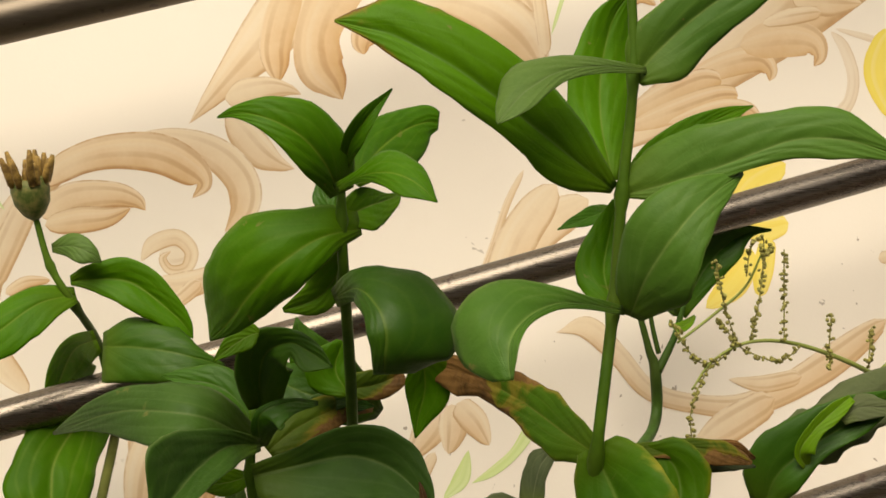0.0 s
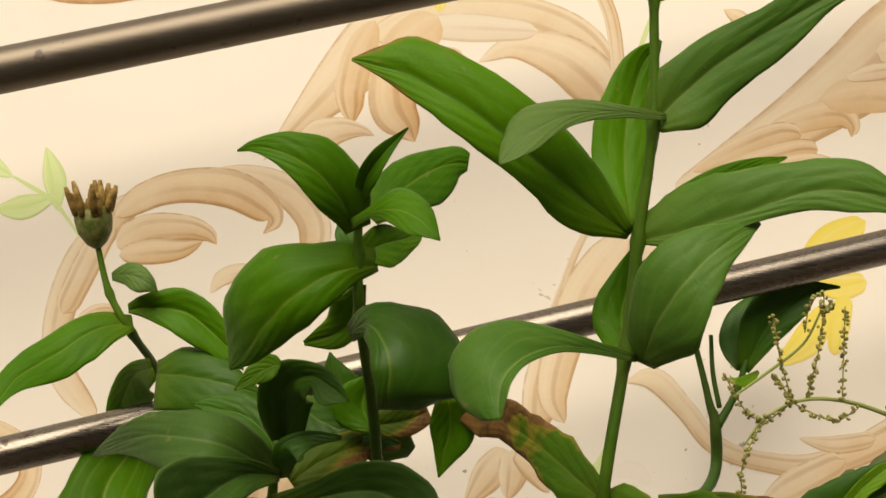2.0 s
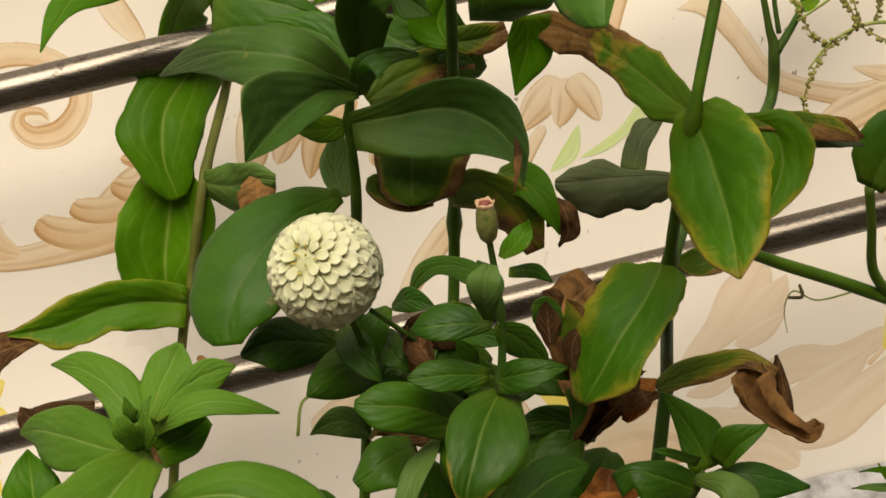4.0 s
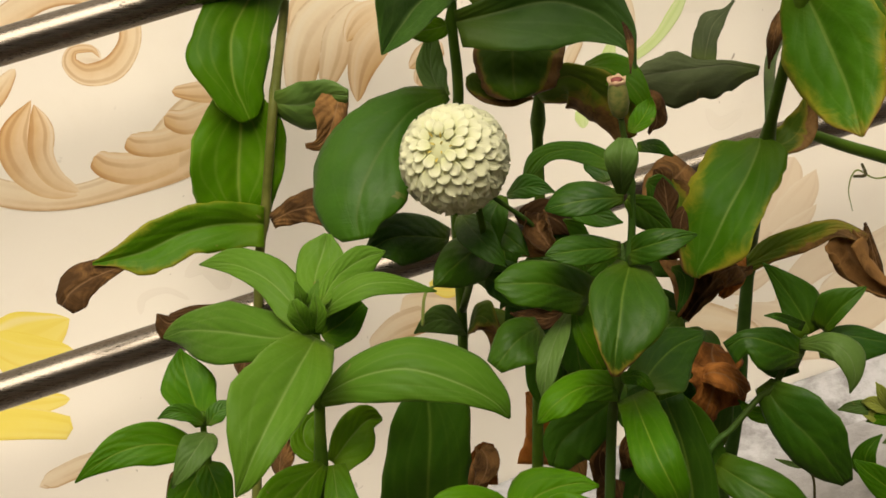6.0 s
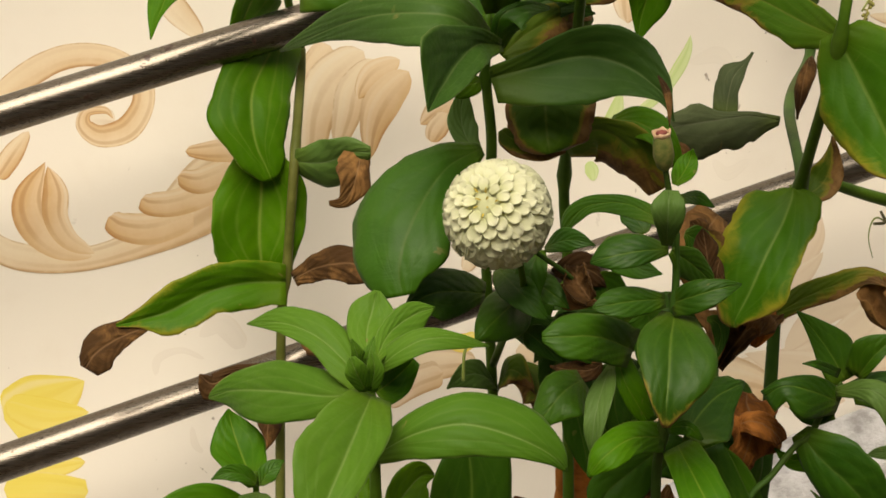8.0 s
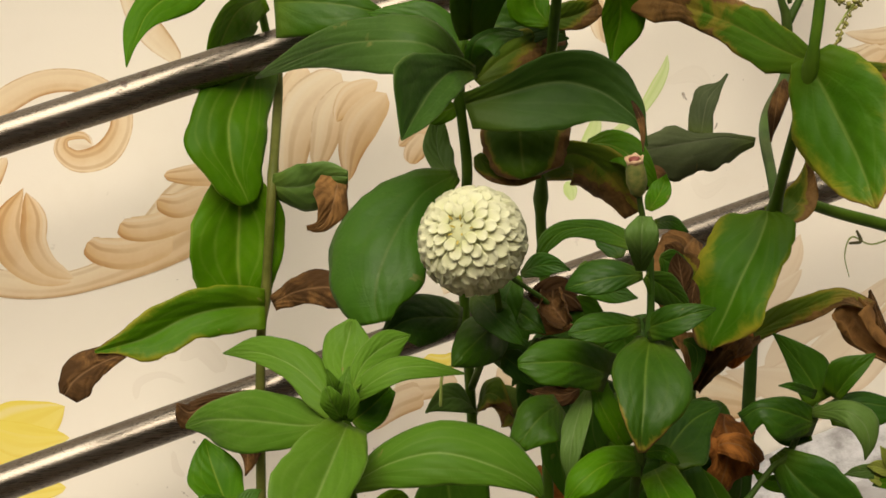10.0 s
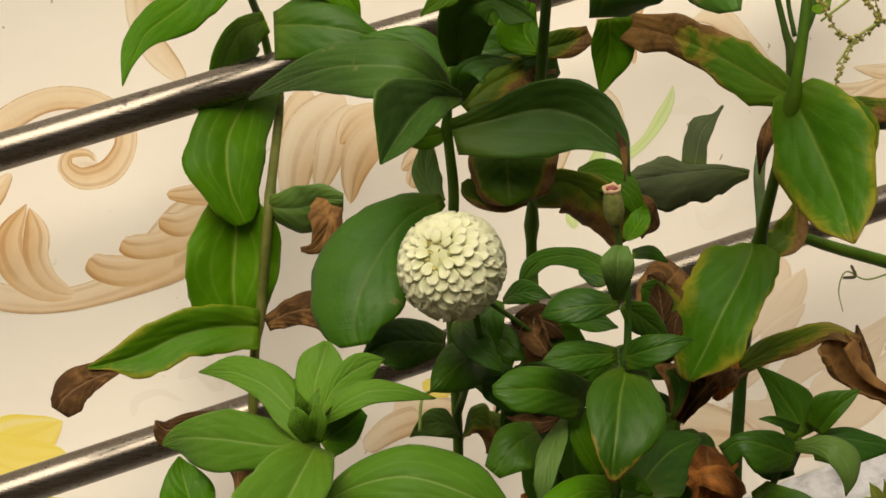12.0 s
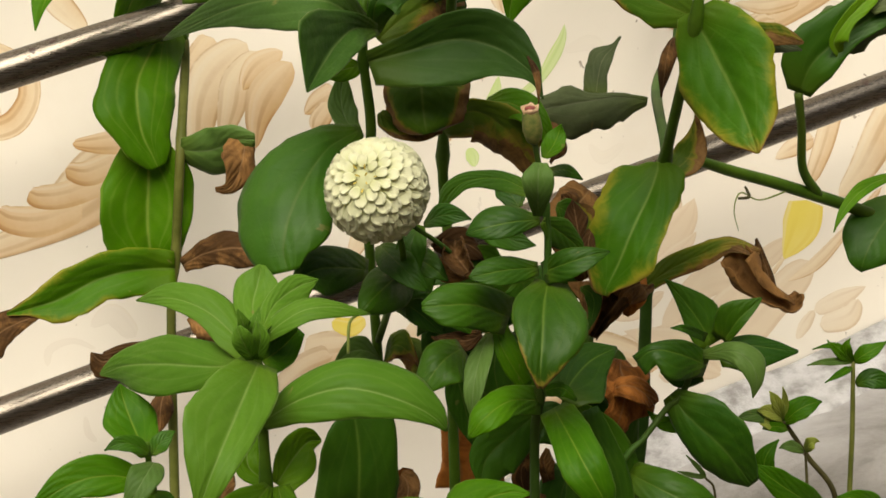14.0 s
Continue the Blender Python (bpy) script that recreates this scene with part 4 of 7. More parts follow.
stroke(wall, [(-0.136, 0.538, 0.026), (-0.173, 0.527, 0.030), (-0.200, 0.530, 0.026), (-0.213, 0.539, 0.018)], "lobe", ends=(0.1, 0.12))
stroke(wall, [(-0.109, 0.563, 0.026), (-0.148, 0.550, 0.025), (-0.173, 0.549, 0.022), (-0.183, 0.554, 0.014)], "lobe", ends=(0.1, 0.12))
stroke(wall, [(-0.098, 0.579, 0.023), (-0.129, 0.568, 0.024), (-0.149, 0.573, 0.014)], "lobe", ends=(0.1, 0.12))
stroke(wall, [(-0.090, 0.596, 0.026), (-0.118, 0.595, 0.019), (-0.141, 0.596, 0.008)], "lobe", ends=(0.1, 0.12))
stroke(wall, [(-0.231, 0.626, 0.019), (-0.216, 0.625, 0.031), (-0.201, 0.624, 0.019)], "faint")
stroke(wall, [(-0.323, 0.632, 0.016), (-0.288, 0.661, 0.023), (-0.247, 0.683, 0.022), (-0.208, 0.684, 0.020), (-0.180, 0.666, 0.020), (-0.176, 0.642, 0.020), (-0.191, 0.619, 0.023), (-0.215, 0.613, 0.020), (-0.229, 0.623, 0.015), (-0.226, 0.635, 0.009), (-0.210, 0.636, 0.007), (-0.203, 0.628, 0.003)], "tan")
stroke(wall, [(-0.277, 0.620, 0.006), (-0.292, 0.601, 0.018), (-0.308, 0.579, 0.016)], "tan")
stroke(wall, [(-0.005, 0.687, 0.026), (-0.023, 0.665, 0.023), (-0.031, 0.639, 0.007)], "tan")
stroke(wall, [(0.026, 0.681, 0.026), (-0.004, 0.656, 0.044), (-0.020, 0.626, 0.037), (-0.026, 0.582, 0.021)], "rose")
stroke(wall, [(0.036, 0.673, 0.016), (0.015, 0.648, 0.028), (0.008, 0.622, 0.027), (-0.001, 0.594, 0.013)], "rose")
stroke(wall, [(0.060, 0.672, 0.011), (0.037, 0.660, 0.026), (0.025, 0.647, 0.018), (0.020, 0.637, 0.004)], "lobe")
stroke(wall, [(0.068, 0.661, 0.021), (0.043, 0.634, 0.035), (0.032, 0.608, 0.024), (0.029, 0.581, 0.006)], "lobe")
stroke(wall, [(0.110, 0.633, 0.021), (0.091, 0.622, 0.020), (0.078, 0.611, 0.005)], "tan")
stroke(wall, [(0.105, 0.620, 0.016), (0.093, 0.605, 0.021), (0.088, 0.594, 0.011)], "tan")
stroke(wall, [(0.066, 0.379, 0.027), (0.094, 0.380, 0.033), (0.128, 0.379, 0.017)], "rose")
stroke(wall, [(0.037, 0.342, 0.017), (0.065, 0.362, 0.028), (0.094, 0.371, 0.028)], "rose")
stroke(wall, [(0.168, 0.388, 0.033), (0.197, 0.374, 0.039), (0.244, 0.347, 0.034)], "rose")
stroke(wall, [(0.352, 0.331, 0.035), (0.401, 0.342, 0.035), (0.451, 0.352, 0.030), (0.513, 0.371, 0.018)], "flat")
stroke(wall, [(0.450, 0.364, 0.018), (0.500, 0.408, 0.036), (0.551, 0.416, 0.030), (0.601, 0.448, 0.018)], "flat")
stroke(wall, [(-0.280, 0.228, 0.011), (-0.243, 0.243, 0.014), (-0.200, 0.256, 0.012)], "rose")
stroke(wall, [(-0.277, 0.230, 0.017), (-0.235, 0.247, 0.020), (-0.192, 0.256, 0.015)], "rose")
stroke(wall, [(-0.179, 0.389, 0.005), (-0.175, 0.405, 0.008), (-0.154, 0.411, 0.006), (-0.133, 0.401, 0.004)], "ghost")
stroke(wall, [(-0.137, 0.423, 0.006), (-0.116, 0.433, 0.021), (-0.096, 0.409, 0.016)], "ghost")
stroke(wall, [(-0.148, 0.337, 0.004), (-0.146, 0.320, 0.007), (-0.139, 0.311, 0.004)], "ghost")
stroke(wall, [(0.345, 0.659, 0.006), (0.375, 0.666, 0.017), (0.392, 0.652, 0.008)], "ghost")
stroke(wall, [(0.371, 0.564, 0.006), (0.386, 0.549, 0.014), (0.410, 0.562, 0.007)], "ghost")
stroke(wall, [(0.390, 0.409, 0.012), (0.424, 0.440, 0.033), (0.446, 0.474, 0.050), (0.459, 0.499, 0.035), (0.465, 0.513, 0.010)], "flat")
stroke(wall, [(0.442, 0.438, 0.020), (0.465, 0.462, 0.034), (0.480, 0.481, 0.027), (0.489, 0.500, 0.002)], "flat")
stroke(wall, [(0.443, 0.428, 0.015), (0.467, 0.442, 0.023), (0.481, 0.453, 0.014), (0.491, 0.464, 0.002)], "flat")
stroke(wall, [(0.397, 0.378, 0.005), (0.423, 0.385, 0.017), (0.453, 0.403, 0.009)], "flat")
stroke(wall, [(0.407, 0.365, 0.005), (0.443, 0.353, 0.026), (0.478, 0.339, 0.046), (0.503, 0.320, 0.037), (0.519, 0.310, 0.009)], "flat")
stroke(wall, [(0.498, 0.362, 0.029), (0.532, 0.382, 0.041), (0.563, 0.409, 0.026), (0.580, 0.428, 0.003)], "flat")
stroke(wall, [(0.502, 0.336, 0.034), (0.547, 0.351, 0.046), (0.579, 0.379, 0.044), (0.628, 0.420, 0.035)], "flat")
stroke(wall, [(0.446, 0.312, 0.017), (0.480, 0.318, 0.032), (0.519, 0.306, 0.009)], "flat")

# ---------------- the plants ----------------

# tall flowering plant with long leaves
tall_plant = thing("zinnia_plant", (0.235, 0.176, 0.180), "tall green zinnia with long paired leaves and yellowing lower ones", "plant", group="zinnia plants by the wall")
stem(tall_plant, [(0.228, -0.050, 1.029, 0.0023), (0.227, -0.050, 0.988, 0.0026), (0.229, -0.050, 0.917, 0.0029), (0.224, -0.045, 0.851, 0.0033), (0.220, -0.042, 0.788, 0.0034), (0.210, -0.041, 0.703, 0.0035), (0.228, 0.045, 0.604, 0.0039), (0.267, 0.163, 0.494, 0.0048)], "green", nodes=(0.988, 0.917, 0.851, 0.788, 0.703, 0.604))
stem(tall_plant, [(0.267, 0.163, 0.494, 0.0048), (0.266, 0.168, 0.432, 0.0053), (0.263, 0.172, 0.357, 0.0055), (0.235, 0.176, 0.180, 0.0060)], "dark", nodes=(0.494,))
blade(tall_plant, [(0.219, -0.045, 0.854, 0.0026, 0.0040), (0.193, -0.058, 0.869, 0.0168, 0.0159), (0.157, -0.071, 0.892, 0.0141, 0.0241), (0.122, -0.076, 0.915, 0.0139, 0.0235), (0.090, -0.071, 0.932, 0.0098, 0.0213), (0.073, -0.066, 0.937, 0.0046, 0.0130), (0.059, -0.060, 0.941, 0.0009, 0.0006)], (-0.23, -0.97, -0.12), "nip", (0.10, -0.12))
blade(tall_plant, [(0.239, -0.050, 0.921, 0.0019, 0.0016), (0.198, -0.083, 0.918, 0.0039, 0.0046), (0.170, -0.102, 0.912, 0.0060, 0.0090), (0.150, -0.113, 0.901, 0.0085, 0.0146), (0.139, -0.118, 0.891, 0.0057, 0.0086), (0.132, -0.120, 0.883, 0.0006, 0.0008)], (-0.27, -0.96, -0.11), "grey", (0.30, -0.50))
blade(tall_plant, [(0.224, -0.030, 0.860, 0.0033, 0.0033), (0.224, -0.009, 0.894, 0.0172, 0.0155), (0.227, 0.001, 0.925, 0.0185, 0.0191), (0.235, 0.003, 0.957, 0.0117, 0.0106), (0.245, 0.000, 0.973, 0.0012, 0.0009)], (-0.31, -0.94, -0.12), "bright", (0.20, -0.20))
blade(tall_plant, [(0.230, -0.050, 0.915, 0.0036, 0.0054), (0.240, -0.053, 0.929, 0.0188, 0.0208), (0.263, -0.060, 0.951, 0.0179, 0.0185), (0.289, -0.069, 0.970, 0.0136, 0.0156), (0.317, -0.081, 0.988, 0.0121, 0.0064), (0.339, -0.091, 0.999, 0.0058, 0.0049), (0.358, -0.100, 1.007, 0.0006, 0.0009)], (-0.35, -0.92, -0.18), "soft", (0.00, 0.10))
blade(tall_plant, [(0.225, -0.045, 0.851, 0.0133, 0.0017), (0.252, -0.060, 0.859, 0.0249, 0.0110), (0.279, -0.074, 0.869, 0.0237, 0.0069), (0.307, -0.085, 0.880, 0.0181, 0.0103), (0.331, -0.092, 0.881, 0.0171, 0.0115), (0.352, -0.097, 0.876, 0.0076, 0.0067), (0.369, -0.100, 0.869, 0.0009, 0.0009)], (-0.43, -0.90, -0.08), "soft", (-0.10, 0.10))
leaf(tall_plant, (0.238, -0.010, 0.858), (0.285, 0.010, 0.890), (0.332, 0.020, 0.910), 0.022, (0.04, -0.91, 0.41), "bright")
blade(tall_plant, [(0.229, -0.045, 0.783, 0.0080, 0.0075), (0.230, -0.065, 0.803, 0.0175, 0.0254), (0.239, -0.079, 0.824, 0.0256, 0.0210), (0.255, -0.081, 0.843, 0.0199, 0.0128), (0.271, -0.077, 0.855, 0.0085, 0.0072), (0.286, -0.070, 0.863, 0.0009, 0.0009)], (-0.38, -0.93, -0.03), "soft", (-0.12, 0.05))
blade(tall_plant, [(0.224, -0.030, 0.788, 0.0084, 0.0049), (0.224, -0.014, 0.808, 0.0172, 0.0103), (0.229, -0.008, 0.828, 0.0129, 0.0075), (0.233, -0.010, 0.850, 0.0024, 0.0027)], (-0.32, -0.95, -0.02), "bright", (0.10, 0.00))
blade(tall_plant, [(0.226, -0.045, 0.786, 0.0023, 0.0028), (0.193, -0.078, 0.791, 0.0028, 0.0049), (0.169, -0.100, 0.792, 0.0034, 0.0103), (0.149, -0.118, 0.786, 0.0036, 0.0242), (0.137, -0.130, 0.776, 0.0045, 0.0311), (0.134, -0.136, 0.765, 0.0034, 0.0244), (0.134, -0.140, 0.756, 0.0010, 0.0094)], (-0.27, -0.96, 0.04), "soft", (0.35, -0.30))
leaf(tall_plant, (0.193, -0.050, 0.857), (0.185, -0.055, 0.873), (0.177, -0.055, 0.889), 0.011, (0.00, -0.99, -0.14), "bright")
blade(tall_plant, [(0.227, -0.050, 0.988, 0.0036, 0.0064), (0.207, -0.065, 0.998, 0.0077, 0.0063), (0.189, -0.072, 1.009, 0.0058, 0.0057), (0.173, -0.070, 1.020, 0.0009, 0.0009)], (-0.25, -0.94, -0.23), "bright", (0.20, 0.20))
leaf(tall_plant, (0.228, -0.050, 0.989), (0.233, -0.060, 1.008), (0.243, -0.060, 1.035), 0.015, (-0.45, -0.89, -0.03), "bright")
blade(tall_plant, [(0.229, -0.050, 0.989, 0.0043, 0.0036), (0.240, -0.062, 0.992, 0.0032, 0.0041), (0.251, -0.071, 0.997, 0.0061, 0.0024), (0.264, -0.077, 0.999, 0.0032, 0.0038), (0.275, -0.080, 0.997, 0.0003, 0.0006)], (-0.31, -0.92, -0.21), "bright", (-0.20, 0.20))
blade(tall_plant, [(0.212, -0.040, 0.705, 0.0062, 0.0050), (0.201, -0.011, 0.715, 0.0170, 0.0137), (0.187, 0.024, 0.729, 0.0123, 0.0159), (0.171, 0.056, 0.740, 0.0124, 0.0139), (0.156, 0.081, 0.746, 0.0136, 0.0097), (0.142, 0.100, 0.747, 0.0072, 0.0051)], (-0.25, -0.97, 0.08), "wither", (-0.10, 0.10))
blade(tall_plant, [(0.210, -0.035, 0.709, 0.0157, 0.0095), (0.216, -0.045, 0.691, 0.0311, 0.0216), (0.222, -0.057, 0.670, 0.0325, 0.0287), (0.226, -0.070, 0.651, 0.0242, 0.0255), (0.227, -0.081, 0.636, 0.0148, 0.0179), (0.227, -0.090, 0.624, 0.0015, 0.0010)], (-0.44, -0.89, 0.11), "yellow", (0.10, -0.10))
blade(tall_plant, [(0.281, 0.100, 0.690, 0.0037, 0.0048), (0.319, 0.100, 0.691, 0.0057, 0.0085), (0.342, 0.100, 0.687, 0.0078, 0.0090), (0.358, 0.100, 0.682, 0.0049, 0.0048), (0.367, 0.100, 0.679, 0.0009, 0.0013)], (-0.37, -0.93, 0.09), "half", (-0.20, 0.20))
blade(tall_plant, [(0.292, 0.100, 0.690, 0.0047, 0.0050), (0.308, 0.095, 0.681, 0.0187, 0.0147), (0.312, 0.090, 0.663, 0.0204, 0.0177), (0.306, 0.085, 0.643, 0.0119, 0.0137), (0.296, 0.080, 0.627, 0.0038, 0.0034)], (-0.34, -0.93, 0.12), "yellow", (0.10, 0.10))
blade(tall_plant, [(0.221, 0.040, 0.606, 0.0080, 0.0074), (0.219, 0.038, 0.599, 0.0209, 0.0238), (0.211, 0.034, 0.584, 0.0219, 0.0286), (0.198, 0.030, 0.564, 0.0207, 0.0299), (0.186, 0.029, 0.540, 0.0207, 0.0263), (0.177, 0.029, 0.524, 0.0068, 0.0132), (0.176, 0.030, 0.518, 0.0023, 0.0035)], (-0.41, -0.89, 0.18), "yellow", (0.20, -0.15))
leaf(tall_plant, (0.253, 0.110, 0.595), (0.282, 0.120, 0.597), (0.288, 0.120, 0.629), 0.026, (-0.30, -0.78, 0.55), "half")
husk(tall_plant, [(0.236, 0.100, 0.512, 0.0082), (0.217, 0.090, 0.509, 0.0105), (0.203, 0.090, 0.493, 0.0072), (0.191, 0.090, 0.475, 0.0032)], 4.2, 0.6)
blade(tall_plant, [(0.235, 0.120, 0.511, 0.0109, 0.0139), (0.227, 0.101, 0.501, 0.0116, 0.0117), (0.223, 0.098, 0.492, 0.0061, 0.0051), (0.221, 0.100, 0.486, 0.0019, 0.0020)], (-0.40, -0.89, 0.23), "rust", (-0.20, 0.25))
leaf(tall_plant, (0.262, 0.100, 0.686), (0.247, 0.080, 0.673), (0.243, 0.080, 0.646), 0.012, (-0.44, -0.70, 0.56), "dead")
blade(tall_plant, [(0.247, 0.120, 0.503, 0.0051, 0.0056), (0.259, 0.098, 0.519, 0.0104, 0.0082), (0.273, 0.079, 0.531, 0.0080, 0.0098), (0.289, 0.065, 0.539, 0.0063, 0.0062), (0.307, 0.055, 0.533, 0.0034, 0.0047)], (-0.45, -0.87, 0.19), "half", (-0.20, 0.20))
husk(tall_plant, [(0.289, 0.055, 0.531, 0.0122), (0.297, 0.055, 0.516, 0.0108), (0.310, 0.052, 0.504, 0.0079), (0.321, 0.050, 0.498, 0.0056), (0.329, 0.050, 0.493, 0.0049), (0.333, 0.050, 0.497, 0.0057), (0.335, 0.050, 0.502, 0.0034)], 5.2, 1.2)
leaf(tall_plant, (0.309, 0.065, 0.542), (0.315, 0.060, 0.520), (0.320, 0.055, 0.500), 0.010, (-0.12, -0.97, 0.20), "dead")
blade(tall_plant, [(0.213, 0.090, 0.456, 0.0045, 0.0073), (0.207, 0.078, 0.453, 0.0122, 0.0097), (0.205, 0.068, 0.448, 0.0187, 0.0180), (0.203, 0.061, 0.443, 0.0136, 0.0146), (0.201, 0.056, 0.437, 0.0225, 0.0176), (0.198, 0.054, 0.430, 0.0189, 0.0098), (0.196, 0.055, 0.422, 0.0089, 0.0111), (0.196, 0.060, 0.413, 0.0076, 0.0034), (0.201, 0.070, 0.400, 0.0019, 0.0007)], (-0.38, -0.89, 0.27), "rust", (-0.50, 0.45))

# plant with a whorl of young leaves at its top
mid_plant = thing("zinnia_plant", (0.116, 0.200, 0.146), "green zinnia with broad drooping leaves and no open flower", "plant", group="zinnia plants by the wall")
stem(mid_plant, [(0.069, -0.020, 0.869, 0.0021), (0.070, -0.015, 0.837, 0.0028), (0.074, 0.000, 0.802, 0.0032), (0.093, 0.090, 0.730, 0.0036), (0.115, 0.200, 0.601, 0.0041), (0.117, 0.200, 0.528, 0.0041), (0.116, 0.200, 0.368, 0.0044), (0.116, 0.200, 0.146, 0.0050)], "green", nodes=(0.837, 0.802, 0.601,))
blade(mid_plant, [(0.068, -0.020, 0.851, 0.0058, 0.0091), (0.057, -0.039, 0.867, 0.0120, 0.0167), (0.042, -0.049, 0.881, 0.0123, 0.0192), (0.024, -0.048, 0.890, 0.0072, 0.0125), (0.010, -0.040, 0.893, 0.0033, 0.0048), (-0.000, -0.030, 0.891, 0.0004, 0.0007)], (-0.11, -0.99, -0.09), "green", (0.15, -0.15))
blade(mid_plant, [(0.069, -0.030, 0.866, 0.0028, 0.0030), (0.071, -0.044, 0.879, 0.0051, 0.0058), (0.079, -0.052, 0.892, 0.0049, 0.0042), (0.092, -0.050, 0.907, 0.0004, 0.0004)], (-0.17, -0.98, -0.09), "green", (0.30, 0.30))
blade(mid_plant, [(0.077, -0.010, 0.859, 0.0077, 0.0057), (0.098, 0.021, 0.879, 0.0171, 0.0163), (0.116, 0.039, 0.892, 0.0131, 0.0205), (0.131, 0.047, 0.898, 0.0110, 0.0121), (0.140, 0.050, 0.898, 0.0069, 0.0041)], (-0.19, -0.98, -0.08), "green", (-0.20, 0.10))
blade(mid_plant, [(0.064, -0.030, 0.853, 0.0033, 0.0025), (0.073, -0.058, 0.859, 0.0039, 0.0033), (0.084, -0.079, 0.860, 0.0124, 0.0080), (0.095, -0.092, 0.855, 0.0093, 0.0093), (0.106, -0.100, 0.844, 0.0003, 0.0003)], (-0.18, -0.98, -0.06), "green", (-0.60, 0.20))
blade(mid_plant, [(0.073, -0.010, 0.839, 0.0078, 0.0071), (0.087, -0.003, 0.845, 0.0116, 0.0139), (0.102, 0.010, 0.850, 0.0036, 0.0076), (0.111, 0.020, 0.855, 0.0007, 0.0007)], (-0.19, -0.98, -0.04), "lime", (0.10, 0.10))
leaf(mid_plant, (0.072, 0.000, 0.836), (0.066, 0.020, 0.851), (0.071, 0.020, 0.870), 0.015, (0.02, -0.87, 0.50), "dark")
blade(mid_plant, [(0.082, -0.010, 0.832, 0.0032, 0.0128), (0.058, -0.022, 0.827, 0.0123, 0.0189), (0.036, -0.022, 0.813, 0.0174, 0.0329), (0.021, -0.008, 0.796, 0.0146, 0.0317), (0.010, 0.014, 0.779, 0.0081, 0.0181), (0.001, 0.035, 0.768, 0.0009, 0.0005)], (-0.10, -0.99, 0.02), "green", (-0.10, -0.20))
blade(mid_plant, [(0.076, 0.010, 0.821, 0.0016, 0.0041), (0.073, 0.024, 0.805, 0.0054, 0.0145), (0.063, 0.033, 0.792, 0.0096, 0.0117), (0.044, 0.040, 0.785, 0.0015, 0.0015)], (-0.14, -0.99, 0.02), "lime", (0.10, 0.10))
blade(mid_plant, [(0.068, 0.000, 0.793, 0.0050, 0.0054), (0.076, -0.033, 0.799, 0.0130, 0.0076), (0.083, -0.056, 0.789, 0.0332, 0.0087), (0.086, -0.064, 0.776, 0.0413, 0.0103), (0.086, -0.060, 0.762, 0.0330, 0.0070), (0.088, -0.050, 0.753, 0.0165, 0.0062)], (-0.18, -0.98, 0.05), "deep", (-0.25, -0.10))
blade(mid_plant, [(0.093, 0.100, 0.730, 0.0054, 0.0032), (0.086, 0.110, 0.745, 0.0197, 0.0100), (0.091, 0.110, 0.763, 0.0044, 0.0030)], (-0.12, -0.99, 0.05), "green", (0.10, 0.10))
blade(mid_plant, [(0.095, 0.100, 0.733, 0.0088, 0.0069), (0.112, 0.100, 0.736, 0.0106, 0.0102), (0.128, 0.100, 0.743, 0.0048, 0.0065)], (-0.15, -0.99, 0.06), "half", (0.10, 0.10))
blade(mid_plant, [(0.139, 0.090, 0.752, 0.0141, 0.0088), (0.142, 0.099, 0.732, 0.0172, 0.0134), (0.138, 0.101, 0.714, 0.0096, 0.0052), (0.136, 0.100, 0.701, 0.0007, 0.0004)], (-0.17, -0.98, 0.08), "green", (0.10, 0.10))
leaf(mid_plant, (0.031, 0.050, 0.771), (0.021, 0.050, 0.768), (0.004, 0.050, 0.755), 0.017, (-0.15, -0.96, 0.25), "lime")
blade(mid_plant, [(0.103, 0.160, 0.626, 0.0070, 0.0091), (0.118, 0.142, 0.639, 0.0090, 0.0207), (0.130, 0.134, 0.636, 0.0117, 0.0203), (0.140, 0.127, 0.627, 0.0156, 0.0203), (0.149, 0.122, 0.616, 0.0172, 0.0165), (0.159, 0.120, 0.597, 0.0054, 0.0074)], (-0.33, -0.94, 0.11), "half", (0.20, -0.30))
leaf(mid_plant, (0.138, 0.160, 0.644), (0.154, 0.120, 0.640), (0.172, 0.110, 0.610), 0.026, (-0.37, -0.68, 0.63), "green")
leaf(mid_plant, (0.172, 0.150, 0.628), (0.181, 0.130, 0.617), (0.177, 0.130, 0.598), 0.023, (-0.07, -0.83, 0.55), "dead")
leaf(mid_plant, (0.077, 0.200, 0.313), (0.067, 0.180, 0.339), (0.063, 0.180, 0.362), 0.024, (0.11, -0.93, -0.35), "dead")
leaf(mid_plant, (0.106, 0.190, 0.461), (0.112, 0.160, 0.470), (0.126, 0.150, 0.469), 0.017, (-0.85, -0.37, 0.37), "dead")

# plant that bears the cream flower
flower_plant = thing("zinnia_plant", (0.058, 0.200, 0.130), "green zinnia bearing one open cream double flower", "plant", group="zinnia plants by the wall")
stem(flower_plant, [(0.033, 0.100, 0.724, 0.0028), (0.031, 0.100, 0.682, 0.0032), (0.038, 0.115, 0.633, 0.0037), (0.044, 0.160, 0.569, 0.0037), (0.057, 0.200, 0.463, 0.0039), (0.058, 0.200, 0.401, 0.0039), (0.058, 0.200, 0.130, 0.0045)], "green", nodes=(0.682,))
blade(flower_plant, [(0.033, 0.090, 0.702, 0.0092, 0.0075), (0.004, 0.054, 0.720, 0.0209, 0.0172), (-0.020, 0.055, 0.725, 0.0222, 0.0173), (-0.047, 0.089, 0.723, 0.0178, 0.0142), (-0.069, 0.136, 0.713, 0.0073, 0.0086), (-0.091, 0.200, 0.698, 0.0009, 0.0009)], (0.02, -1.00, 0.08), "dull", (0.30, -0.35))
